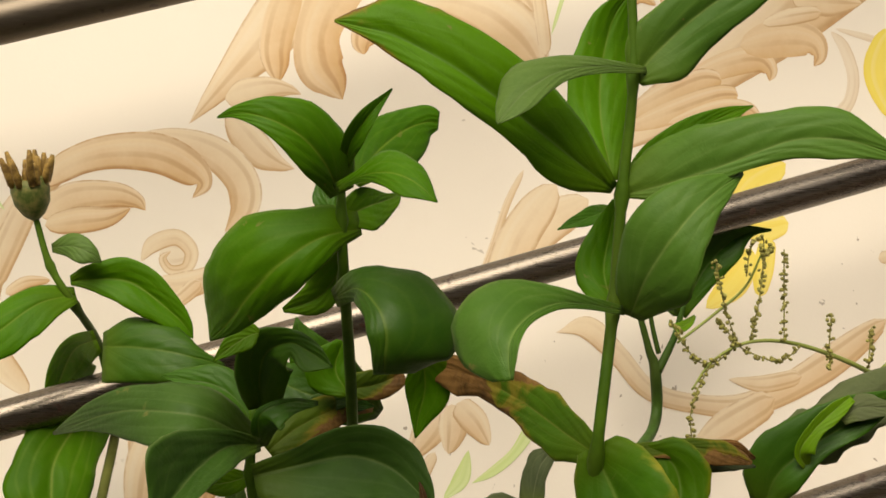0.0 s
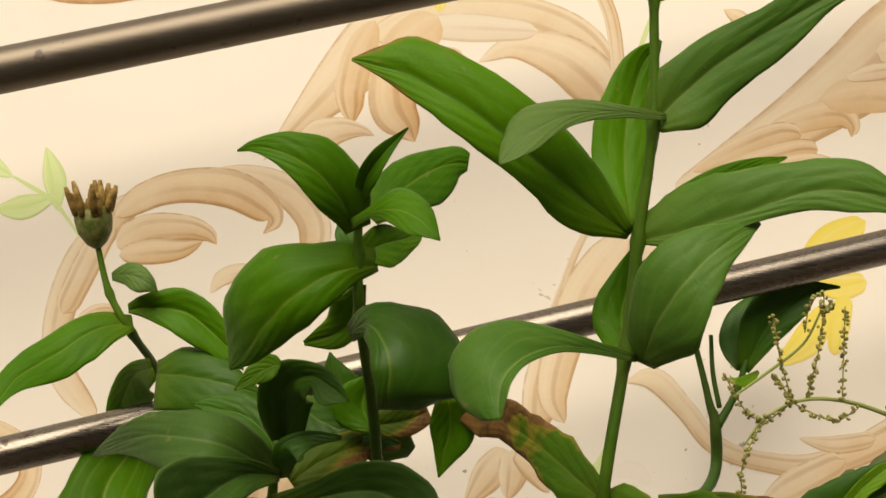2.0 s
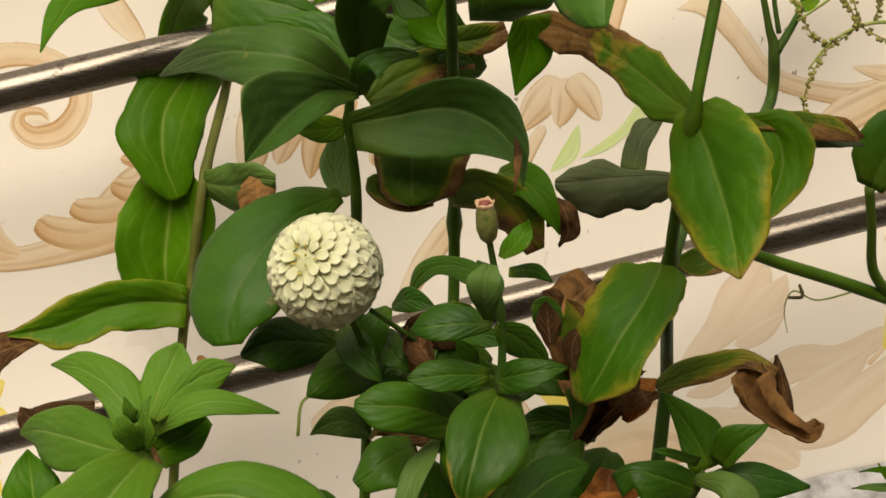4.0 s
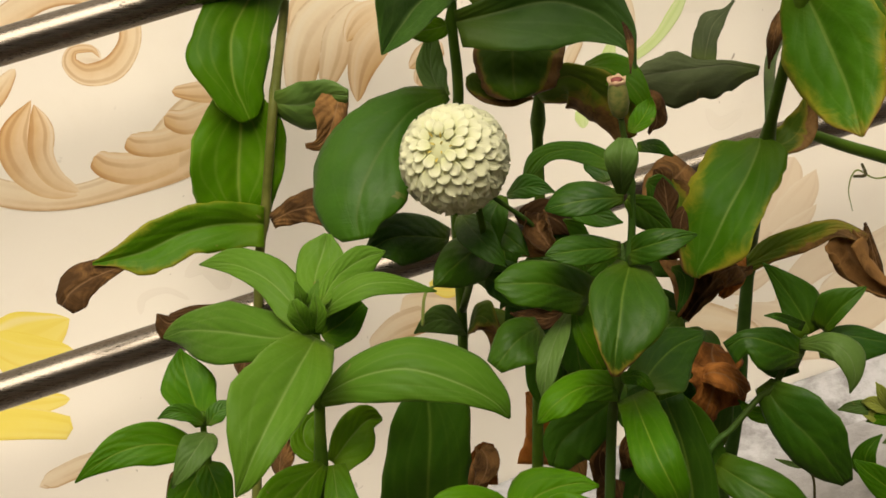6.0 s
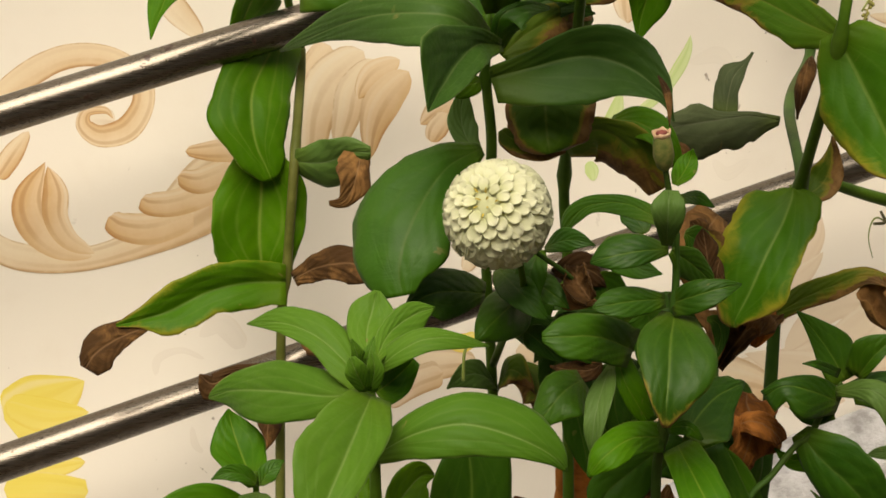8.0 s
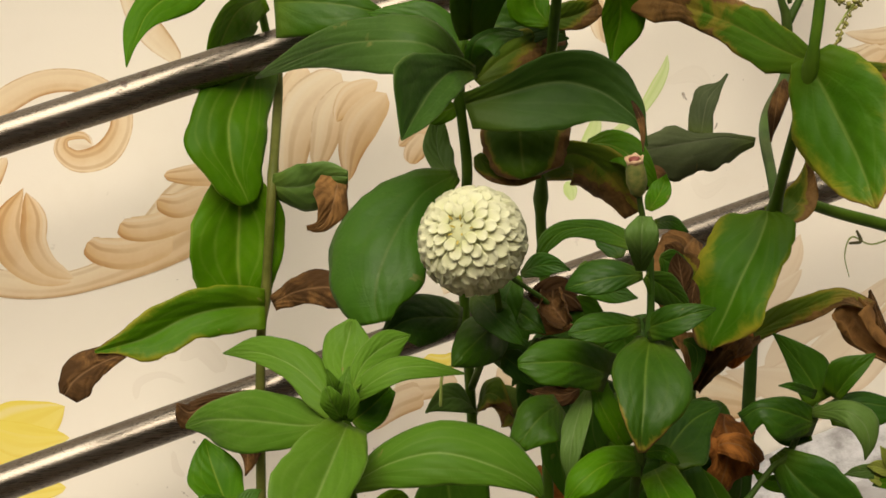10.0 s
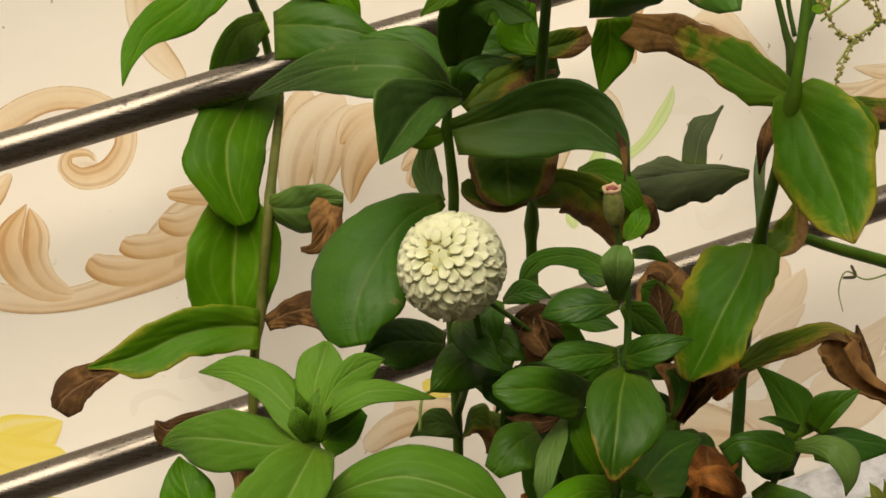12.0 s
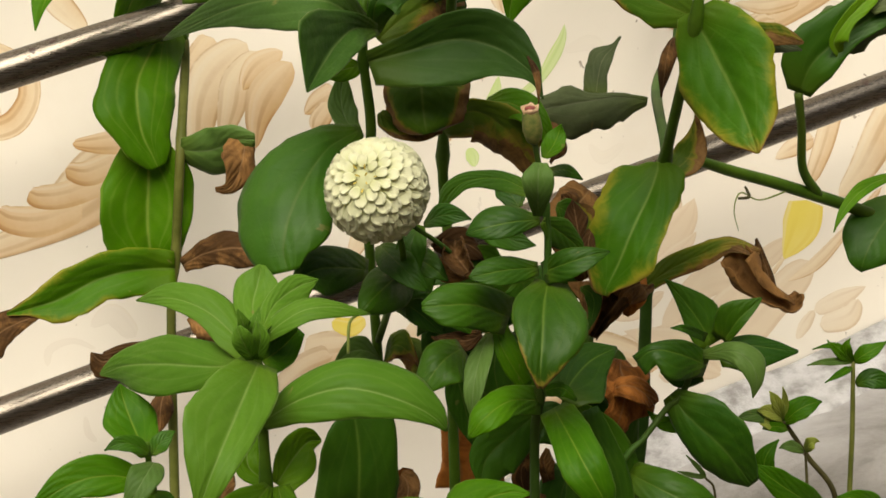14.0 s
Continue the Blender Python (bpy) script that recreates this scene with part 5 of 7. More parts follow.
blade(flower_plant, [(0.037, 0.090, 0.723, 0.0085, 0.0122), (0.034, 0.076, 0.743, 0.0151, 0.0179), (0.037, 0.063, 0.759, 0.0159, 0.0180), (0.050, 0.052, 0.765, 0.0087, 0.0077), (0.062, 0.040, 0.759, 0.0065, 0.0115), (0.072, 0.030, 0.752, 0.0004, 0.0007)], (-0.09, -1.00, 0.03), "deep", (0.15, 0.25))
blade(flower_plant, [(0.034, 0.100, 0.703, 0.0078, 0.0084), (0.027, 0.104, 0.722, 0.0119, 0.0120), (0.012, 0.111, 0.735, 0.0113, 0.0135), (-0.007, 0.120, 0.739, 0.0055, 0.0082), (-0.023, 0.130, 0.741, 0.0003, 0.0003)], (-0.04, -1.00, 0.06), "dark", (0.35, -0.10))
blade(flower_plant, [(0.037, 0.090, 0.699, 0.0031, 0.0040), (0.033, 0.076, 0.713, 0.0043, 0.0149), (0.036, 0.071, 0.723, 0.0033, 0.0147), (0.052, 0.073, 0.728, 0.0026, 0.0086), (0.072, 0.090, 0.726, 0.0010, 0.0021)], (-0.07, -0.99, 0.08), "dark", (-0.10, 0.30))
blade(flower_plant, [(0.042, 0.100, 0.695, 0.0061, 0.0055), (0.058, 0.104, 0.707, 0.0142, 0.0138), (0.078, 0.112, 0.716, 0.0122, 0.0121), (0.097, 0.121, 0.721, 0.0058, 0.0083), (0.114, 0.130, 0.718, 0.0020, 0.0029)], (-0.11, -0.99, 0.08), "half", (-0.20, 0.20))
blade(flower_plant, [(0.034, 0.070, 0.703, 0.0041, 0.0034), (0.012, 0.045, 0.705, 0.0123, 0.0112), (-0.006, 0.021, 0.696, 0.0113, 0.0270), (-0.017, 0.004, 0.687, 0.0096, 0.0278), (-0.026, -0.009, 0.679, 0.0059, 0.0125), (-0.034, -0.020, 0.671, 0.0004, 0.0004)], (-0.01, -0.99, 0.13), "dull", (0.45, 0.35))
leaf(flower_plant, (0.031, 0.110, 0.679), (0.014, 0.100, 0.676), (-0.004, 0.100, 0.676), 0.018, (0.23, -0.91, 0.35), "lime")
blade(flower_plant, [(0.032, 0.092, 0.681, 0.0073, 0.0168), (0.058, 0.088, 0.687, 0.0110, 0.0260), (0.088, 0.075, 0.694, 0.0183, 0.0310), (0.110, 0.060, 0.689, 0.0210, 0.0240), (0.124, 0.041, 0.677, 0.0117, 0.0117), (0.129, 0.028, 0.667, 0.0033, 0.0044), (0.127, 0.012, 0.656, 0.0007, 0.0007)], (-0.15, -0.98, 0.11), "dull", (0.25, 0.20))
leaf(flower_plant, (0.049, 0.130, 0.642), (0.063, 0.120, 0.633), (0.088, 0.110, 0.628), 0.022, (-0.27, -0.85, 0.45), "half")
blade(flower_plant, [(0.027, 0.100, 0.635, 0.0053, 0.0041), (-0.000, 0.081, 0.626, 0.0186, 0.0183), (-0.021, 0.063, 0.607, 0.0225, 0.0322), (-0.036, 0.049, 0.585, 0.0289, 0.0348), (-0.042, 0.040, 0.567, 0.0207, 0.0264), (-0.041, 0.035, 0.553, 0.0075, 0.0117)], (-0.18, -0.97, 0.16), "dark", (0.05, -0.30))
leaf(flower_plant, (0.033, 0.130, 0.629), (0.026, 0.150, 0.647), (0.031, 0.150, 0.676), 0.021, (-0.03, -0.92, 0.39), "grey")
blade(flower_plant, [(0.056, 0.100, 0.536, 0.0106, 0.0102), (0.031, 0.059, 0.534, 0.0192, 0.0150), (0.013, 0.040, 0.527, 0.0120, 0.0090), (0.006, 0.040, 0.520, 0.0011, 0.0011)], (-0.24, -0.94, 0.22), "deep", (-0.30, -0.35))
leaf(flower_plant, (0.032, 0.080, 0.557), (0.035, 0.040, 0.549), (0.051, 0.030, 0.532), 0.023, (-0.43, -0.53, 0.73), "dark")
blade(flower_plant, [(0.051, 0.090, 0.547, 0.0062, 0.0064), (0.055, 0.057, 0.548, 0.0101, 0.0101), (0.060, 0.043, 0.544, 0.0067, 0.0067), (0.068, 0.040, 0.536, 0.0003, 0.0003)], (-0.28, -0.94, 0.20), "deep", (-0.20, 0.20))
blade(flower_plant, [(0.028, 0.100, 0.537, 0.0061, 0.0074), (0.006, 0.080, 0.544, 0.0162, 0.0139), (-0.016, 0.065, 0.547, 0.0178, 0.0143), (-0.034, 0.060, 0.540, 0.0020, 0.0020)], (-0.21, -0.96, 0.20), "deep", (0.10, -0.30))
leaf(flower_plant, (0.060, 0.200, 0.445), (0.038, 0.180, 0.461), (0.016, 0.170, 0.454), 0.024, (0.58, -0.72, 0.38), "grey")
leaf(flower_plant, (0.060, 0.200, 0.443), (0.068, 0.170, 0.464), (0.078, 0.160, 0.447), 0.026, (-0.82, -0.33, 0.46), "half")
blade(flower_plant, [(0.006, 0.080, 0.324, 0.0338, 0.0314), (0.005, 0.062, 0.384, 0.0293, 0.0269), (0.006, 0.058, 0.417, 0.0269, 0.0273), (0.004, 0.058, 0.443, 0.0159, 0.0253), (0.001, 0.060, 0.453, 0.0018, 0.0036)], (-0.21, -0.93, 0.30), "deep", (0.10, -0.10))
leaf(flower_plant, (0.058, 0.060, 0.572), (0.067, 0.040, 0.581), (0.082, 0.030, 0.578), 0.016, (-0.77, -0.56, 0.29), "dark")
leaf(flower_plant, (0.066, 0.070, 0.552), (0.084, 0.060, 0.557), (0.103, 0.060, 0.542), 0.023, (-0.15, -0.92, 0.36), "dead")
leaf(flower_plant, (0.124, 0.030, 0.683), (0.123, 0.010, 0.671), (0.120, 0.000, 0.654), 0.005, (-0.19, -0.68, 0.71), "dead")
stem(flower_plant, [(0.015, 0.070, 0.514, 0.0009), (0.004, 0.060, 0.510, 0.0010), (0.002, 0.060, 0.489, 0.0011)], "pale", "stalk")
stem(flower_plant, [(0.030, 0.020, 0.574, 0.0021), (0.040, 0.050, 0.548, 0.0023), (0.046, 0.100, 0.519, 0.0025), (0.056, 0.190, 0.465, 0.0030)], "green", "flower_stalk")
stem(flower_plant, [(0.042, 0.030, 0.577, 0.0015), (0.065, 0.040, 0.560, 0.0017), (0.084, 0.060, 0.543, 0.0018)], "dark", "stalk")

# plant against the rails, with a faded bud
rail_plant = thing("zinnia_plant", (-0.095, 0.365, 0.088), "thin zinnia beside the rails with a faded bud and brown-tipped leaves", "plant", group="zinnia plants by the wall")
stem(rail_plant, [(-0.108, 0.340, 0.847, 0.0023), (-0.097, 0.340, 0.810, 0.0028), (-0.079, 0.345, 0.780, 0.0031), (-0.062, 0.405, 0.750, 0.0034), (-0.053, 0.430, 0.719, 0.0035), (-0.045, 0.432, 0.688, 0.0036)], "green", nodes=(0.810, 0.780,))
stem(rail_plant, [(-0.045, 0.432, 0.689, 0.0036), (-0.049, 0.415, 0.665, 0.0040), (-0.064, 0.360, 0.600, 0.0040), (-0.073, 0.365, 0.511, 0.0040), (-0.081, 0.365, 0.440, 0.0040), (-0.095, 0.365, 0.088, 0.0046)], "tan", nodes=(0.810, 0.780, 0.607, 0.508,))
blade(rail_plant, [(-0.096, 0.340, 0.824, 0.0026, 0.0036), (-0.081, 0.324, 0.825, 0.0099, 0.0095), (-0.068, 0.318, 0.820, 0.0072, 0.0094), (-0.059, 0.320, 0.813, 0.0004, 0.0004)], (0.03, -1.00, -0.02), "grey", (-0.20, 0.10))
blade(rail_plant, [(-0.082, 0.340, 0.798, 0.0048, 0.0026), (-0.064, 0.337, 0.800, 0.0129, 0.0098), (-0.038, 0.332, 0.798, 0.0174, 0.0194), (-0.014, 0.326, 0.781, 0.0129, 0.0155), (0.002, 0.322, 0.766, 0.0067, 0.0090), (0.009, 0.320, 0.755, 0.0003, 0.0003)], (-0.01, -1.00, 0.01), "green", (0.10, 0.15))
blade(rail_plant, [(-0.078, 0.340, 0.788, 0.0063, 0.0063), (-0.105, 0.331, 0.782, 0.0178, 0.0134), (-0.133, 0.315, 0.762, 0.0196, 0.0161), (-0.157, 0.296, 0.745, 0.0111, 0.0124), (-0.168, 0.279, 0.727, 0.0031, 0.0095), (-0.177, 0.260, 0.707, 0.0005, 0.0005)], (0.11, -0.99, 0.04), "green", (0.20, -0.30))
blade(rail_plant, [(-0.063, 0.360, 0.753, 0.0109, 0.0078), (-0.079, 0.399, 0.744, 0.0207, 0.0111), (-0.089, 0.431, 0.724, 0.0227, 0.0128), (-0.096, 0.450, 0.701, 0.0140, 0.0095)], (0.05, -1.00, 0.06), "ribbed", (-0.10, 0.10))
blade(rail_plant, [(-0.058, 0.340, 0.749, 0.0108, 0.0282), (-0.036, 0.322, 0.749, 0.0226, 0.0275), (-0.010, 0.310, 0.746, 0.0206, 0.0227), (0.011, 0.306, 0.741, 0.0087, 0.0121), (0.032, 0.310, 0.735, 0.0011, 0.0011)], (-0.02, -1.00, 0.04), "deep", (-0.20, 0.10))
blade(rail_plant, [(-0.060, 0.430, 0.706, 0.0215, 0.0244), (-0.091, 0.381, 0.664, 0.0302, 0.0302), (-0.096, 0.366, 0.638, 0.0305, 0.0348), (-0.094, 0.360, 0.616, 0.0253, 0.0211), (-0.088, 0.359, 0.601, 0.0180, 0.0169), (-0.083, 0.360, 0.588, 0.0066, 0.0071)], (-0.10, -0.99, 0.10), "ribbed", (-0.10, 0.10))
blade(rail_plant, [(-0.090, 0.372, 0.607, 0.0184, 0.0206), (-0.090, 0.373, 0.581, 0.0361, 0.0356), (-0.093, 0.374, 0.548, 0.0386, 0.0390), (-0.093, 0.375, 0.525, 0.0315, 0.0364), (-0.090, 0.376, 0.501, 0.0192, 0.0262)], (-0.10, -0.98, 0.15), "ribbed", (0.05, 0.10))
blade(rail_plant, [(-0.064, 0.360, 0.602, 0.0101, 0.0062), (-0.050, 0.350, 0.601, 0.0165, 0.0160), (-0.037, 0.341, 0.603, 0.0180, 0.0219), (-0.023, 0.330, 0.610, 0.0133, 0.0119), (-0.008, 0.320, 0.611, 0.0045, 0.0054)], (-0.15, -0.98, 0.11), "grey", (0.10, -0.30))
blade(rail_plant, [(-0.014, 0.330, 0.609, 0.0068, 0.0148), (-0.019, 0.320, 0.596, 0.0103, 0.0171), (-0.025, 0.314, 0.583, 0.0114, 0.0098), (-0.033, 0.311, 0.574, 0.0060, 0.0045), (-0.044, 0.310, 0.573, 0.0018, 0.0023)], (-0.16, -0.98, 0.13), "dead", (-0.30, 0.20))
blade(rail_plant, [(-0.075, 0.360, 0.503, 0.0189, 0.0142), (-0.106, 0.356, 0.505, 0.0219, 0.0187), (-0.138, 0.351, 0.501, 0.0199, 0.0195), (-0.171, 0.346, 0.488, 0.0206, 0.0189), (-0.195, 0.343, 0.483, 0.0064, 0.0086), (-0.213, 0.340, 0.481, 0.0015, 0.0015)], (-0.04, -0.98, 0.20), "yellow", (0.18, 0.16))
blade(rail_plant, [(-0.187, 0.342, 0.478, 0.0026, 0.0111), (-0.212, 0.336, 0.471, 0.0101, 0.0143), (-0.230, 0.334, 0.461, 0.0169, 0.0136), (-0.239, 0.335, 0.449, 0.0108, 0.0050)], (0.01, -0.97, 0.23), "dead", (0.20, -0.30))
blade(rail_plant, [(-0.069, 0.355, 0.506, 0.0064, 0.0066), (-0.052, 0.340, 0.517, 0.0110, 0.0117), (-0.032, 0.321, 0.523, 0.0153, 0.0148), (-0.012, 0.300, 0.523, 0.0153, 0.0160)], (-0.15, -0.97, 0.18), "dead", (-0.30, 0.10))
leaf(rail_plant, (-0.089, 0.360, 0.404), (-0.096, 0.340, 0.390), (-0.100, 0.340, 0.367), 0.020, (-0.23, -0.83, 0.51), "dead")
leaf(rail_plant, (-0.067, 0.360, 0.460), (-0.056, 0.340, 0.454), (-0.047, 0.340, 0.439), 0.021, (-0.17, -0.79, 0.59), "dead")

# young bright plant
young_plant = thing("zinnia_plant", (-0.083, -0.080, 0.091), "young bright green zinnia with a whorl of soft leaves", "plant", group="zinnia plants by the wall")
stem(young_plant, [(-0.087, -0.080, 0.544, 0.0017), (-0.083, -0.080, 0.521, 0.0025), (-0.082, -0.080, 0.488, 0.0030), (-0.081, -0.075, 0.447, 0.0032), (-0.083, -0.080, 0.091, 0.0037)], "green", nodes=(0.522, 0.449,))
blade(young_plant, [(-0.083, -0.060, 0.521, 0.0047, 0.0067), (-0.092, -0.053, 0.536, 0.0105, 0.0114), (-0.106, -0.040, 0.549, 0.0080, 0.0131), (-0.123, -0.022, 0.554, 0.0062, 0.0095), (-0.141, 0.000, 0.550, 0.0004, 0.0004)], (-0.13, -0.97, 0.23), "young", (0.15, -0.25))
blade(young_plant, [(-0.082, -0.070, 0.540, 0.0031, 0.0031), (-0.078, -0.045, 0.550, 0.0113, 0.0129), (-0.072, -0.033, 0.561, 0.0129, 0.0129), (-0.069, -0.030, 0.571, 0.0015, 0.0024)], (-0.17, -0.96, 0.21), "young", (-0.10, 0.10))
blade(young_plant, [(-0.079, -0.075, 0.541, 0.0036, 0.0027), (-0.067, -0.055, 0.551, 0.0067, 0.0085), (-0.051, -0.044, 0.558, 0.0084, 0.0101), (-0.037, -0.040, 0.561, 0.0004, 0.0004)], (-0.19, -0.96, 0.22), "young", (-0.10, 0.10))
blade(young_plant, [(-0.080, -0.065, 0.530, 0.0025, 0.0022), (-0.069, -0.075, 0.543, 0.0068, 0.0063), (-0.053, -0.080, 0.552, 0.0069, 0.0072), (-0.033, -0.079, 0.551, 0.0031, 0.0057), (-0.014, -0.073, 0.544, 0.0005, 0.0005)], (-0.20, -0.95, 0.23), "young", (-0.50, 0.20))
blade(young_plant, [(-0.078, -0.070, 0.522, 0.0059, 0.0102), (-0.063, -0.050, 0.524, 0.0095, 0.0112), (-0.052, -0.050, 0.534, 0.0033, 0.0044)], (-0.18, -0.95, 0.25), "green", (0.20, 0.10))
blade(young_plant, [(-0.086, -0.085, 0.527, 0.0031, 0.0035), (-0.093, -0.095, 0.541, 0.0061, 0.0064), (-0.096, -0.095, 0.549, 0.0017, 0.0026)], (-0.16, -0.96, 0.25), "young", (0.15, 0.15))
blade(young_plant, [(-0.084, -0.085, 0.527, 0.0035, 0.0035), (-0.083, -0.095, 0.541, 0.0049, 0.0054), (-0.084, -0.095, 0.551, 0.0009, 0.0012)], (-0.17, -0.95, 0.25), "young", (0.15, 0.15))
leaf(young_plant, (-0.089, -0.085, 0.542), (-0.091, -0.090, 0.549), (-0.094, -0.090, 0.558), 0.008, (0.23, -0.95, -0.22), "young")
leaf(young_plant, (-0.087, -0.085, 0.542), (-0.085, -0.090, 0.549), (-0.081, -0.085, 0.557), 0.008, (-0.39, -0.90, 0.18), "young")
blade(young_plant, [(-0.085, -0.065, 0.520, 0.0032, 0.0032), (-0.105, -0.051, 0.517, 0.0115, 0.0148), (-0.128, -0.025, 0.515, 0.0193, 0.0175), (-0.148, 0.007, 0.509, 0.0143, 0.0109), (-0.158, 0.026, 0.502, 0.0048, 0.0052), (-0.163, 0.035, 0.498, 0.0008, 0.0008)], (-0.08, -0.96, 0.26), "young", (0.05, -0.20))
blade(young_plant, [(-0.083, -0.085, 0.525, 0.0115, 0.0100), (-0.095, -0.114, 0.518, 0.0173, 0.0203), (-0.109, -0.144, 0.507, 0.0145, 0.0259), (-0.121, -0.160, 0.492, 0.0108, 0.0170), (-0.129, -0.163, 0.476, 0.0068, 0.0054), (-0.133, -0.160, 0.466, 0.0005, 0.0005)], (-0.12, -0.94, 0.32), "young", (0.10, 0.10))
blade(young_plant, [(-0.082, -0.080, 0.489, 0.0037, 0.0055), (-0.063, -0.096, 0.504, 0.0114, 0.0138), (-0.038, -0.108, 0.511, 0.0171, 0.0177), (-0.011, -0.114, 0.503, 0.0182, 0.0112), (0.009, -0.113, 0.491, 0.0099, 0.0060), (0.019, -0.110, 0.480, 0.0005, 0.0009)], (-0.24, -0.93, 0.28), "young", (-0.30, 0.10))
blade(young_plant, [(-0.077, -0.070, 0.448, 0.0024, 0.0033), (-0.088, -0.062, 0.457, 0.0083, 0.0116), (-0.087, -0.056, 0.467, 0.0038, 0.0075), (-0.077, -0.050, 0.474, 0.0005, 0.0010)], (-0.14, -0.95, 0.29), "lime", (0.20, 0.10))
blade(young_plant, [(-0.074, -0.070, 0.448, 0.0034, 0.0105), (-0.062, -0.061, 0.459, 0.0103, 0.0153), (-0.051, -0.054, 0.466, 0.0096, 0.0085), (-0.042, -0.050, 0.465, 0.0008, 0.0014)], (-0.18, -0.94, 0.29), "lime", (0.30, 0.10))
blade(young_plant, [(-0.080, -0.080, 0.451, 0.0039, 0.0034), (-0.095, -0.099, 0.444, 0.0129, 0.0152), (-0.110, -0.115, 0.433, 0.0207, 0.0151), (-0.121, -0.120, 0.415, 0.0020, 0.0014)], (-0.12, -0.93, 0.34), "ribbed", (-0.20, 0.10))
blade(young_plant, [(-0.075, -0.080, 0.450, 0.0070, 0.0032), (-0.075, -0.095, 0.438, 0.0107, 0.0075), (-0.074, -0.102, 0.423, 0.0131, 0.0106), (-0.070, -0.100, 0.403, 0.0019, 0.0013)], (-0.16, -0.92, 0.35), "lime", (-0.10, -0.10))
leaf(young_plant, (-0.098, -0.030, 0.426), (-0.099, -0.020, 0.437), (-0.095, -0.020, 0.451), 0.015, (-0.32, -0.87, 0.39), "dead")
blade(young_plant, [(-0.121, 0.050, 0.511, 0.0031, 0.0030), (-0.143, 0.060, 0.507, 0.0081, 0.0042), (-0.158, 0.061, 0.500, 0.0110, 0.0070), (-0.166, 0.060, 0.507, 0.0008, 0.0004)], (-0.06, -0.97, 0.25), "dead", (0.10, -0.20))

# small plant low beside the young one
small_plant = thing("zinnia_plant", (-0.143, -0.040, 0.075), "small dark green zinnia seedling with paired leaves", "plant", group="zinnia plants by the wall")
stem(small_plant, [(-0.144, -0.040, 0.473, 0.0016), (-0.143, -0.040, 0.449, 0.0021), (-0.142, -0.040, 0.428, 0.0023), (-0.143, -0.040, 0.075, 0.0026)], "green")
leaf(small_plant, (-0.144, -0.040, 0.464), (-0.151, -0.010, 0.481), (-0.154, 0.000, 0.500), 0.032, (0.02, -0.66, 0.75), "green")
leaf(small_plant, (-0.143, -0.045, 0.467), (-0.156, -0.050, 0.477), (-0.169, -0.050, 0.474), 0.011, (0.29, -0.87, 0.41), "dark")
leaf(small_plant, (-0.144, -0.040, 0.448), (-0.181, -0.050, 0.459), (-0.216, -0.050, 0.440), 0.025, (0.07, -0.87, 0.49), "green")
leaf(small_plant, (-0.141, -0.045, 0.462), (-0.150, -0.070, 0.460), (-0.163, -0.070, 0.440), 0.020, (0.03, -0.67, 0.74), "grey")
leaf(small_plant, (-0.141, -0.040, 0.465), (-0.134, -0.030, 0.470), (-0.126, -0.030, 0.475), 0.012, (0.07, -0.75, 0.66), "dark")
leaf(small_plant, (-0.143, -0.040, 0.443), (-0.138, -0.050, 0.431), (-0.133, -0.050, 0.410), 0.022, (0.14, -0.94, 0.32), "green")
leaf(small_plant, (-0.144, -0.040, 0.442), (-0.155, -0.040, 0.426), (-0.164, -0.040, 0.406), 0.024, (-0.37, -0.90, 0.21), "green")
leaf(small_plant, (-0.155, 0.000, 0.422), (-0.161, -0.000, 0.417), (-0.166, 0.000, 0.407), 0.014, (-0.36, -0.89, 0.27), "dead")

# dense dark plant with a closed bud
bud_plant = thing("zinnia_plant", (0.118, 0.020, 0.146), "dense dark green zinnia with a small closed bud", "plant", group="zinnia plants by the wall")
stem(bud_plant, [(0.098, -0.050, 0.636, 0.0017), (0.108, -0.040, 0.594, 0.0022), (0.112, -0.030, 0.551, 0.0025), (0.108, -0.020, 0.467, 0.0032), (0.111, 0.000, 0.408, 0.0034), (0.118, 0.020, 0.146, 0.0040)], "dark", nodes=(0.593, 0.551, 0.467,))
blade(bud_plant, [(0.101, -0.045, 0.589, 0.0029, 0.0027), (0.095, -0.062, 0.604, 0.0070, 0.0079), (0.094, -0.066, 0.616, 0.0099, 0.0095), (0.097, -0.060, 0.624, 0.0034, 0.0052)], (-0.36, -0.92, 0.15), "grey", (0.10, 0.10))
blade(bud_plant, [(0.112, -0.040, 0.616, 0.0023, 0.0033), (0.130, -0.021, 0.613, 0.0039, 0.0049), (0.141, -0.020, 0.606, 0.0006, 0.0006)], (-0.37, -0.92, 0.14), "deep", (-0.30, 0.10))
leaf(bud_plant, (0.106, -0.045, 0.625), (0.119, -0.030, 0.633), (0.123, -0.030, 0.643), 0.015, (-0.16, -0.67, 0.72), "green")
blade(bud_plant, [(0.107, -0.020, 0.600, 0.0038, 0.0060), (0.097, 0.013, 0.606, 0.0081, 0.0054), (0.083, 0.037, 0.603, 0.0052, 0.0060), (0.074, 0.049, 0.594, 0.0048, 0.0067), (0.068, 0.060, 0.578, 0.0005, 0.0005)], (-0.31, -0.94, 0.15), "deep", (0.30, -0.30))
blade(bud_plant, [(0.104, -0.040, 0.586, 0.0033, 0.0034), (0.085, -0.041, 0.586, 0.0086, 0.0104), (0.069, -0.037, 0.583, 0.0077, 0.0106), (0.059, -0.030, 0.579, 0.0010, 0.0007)], (-0.32, -0.93, 0.18), "deep", (0.10, -0.30))
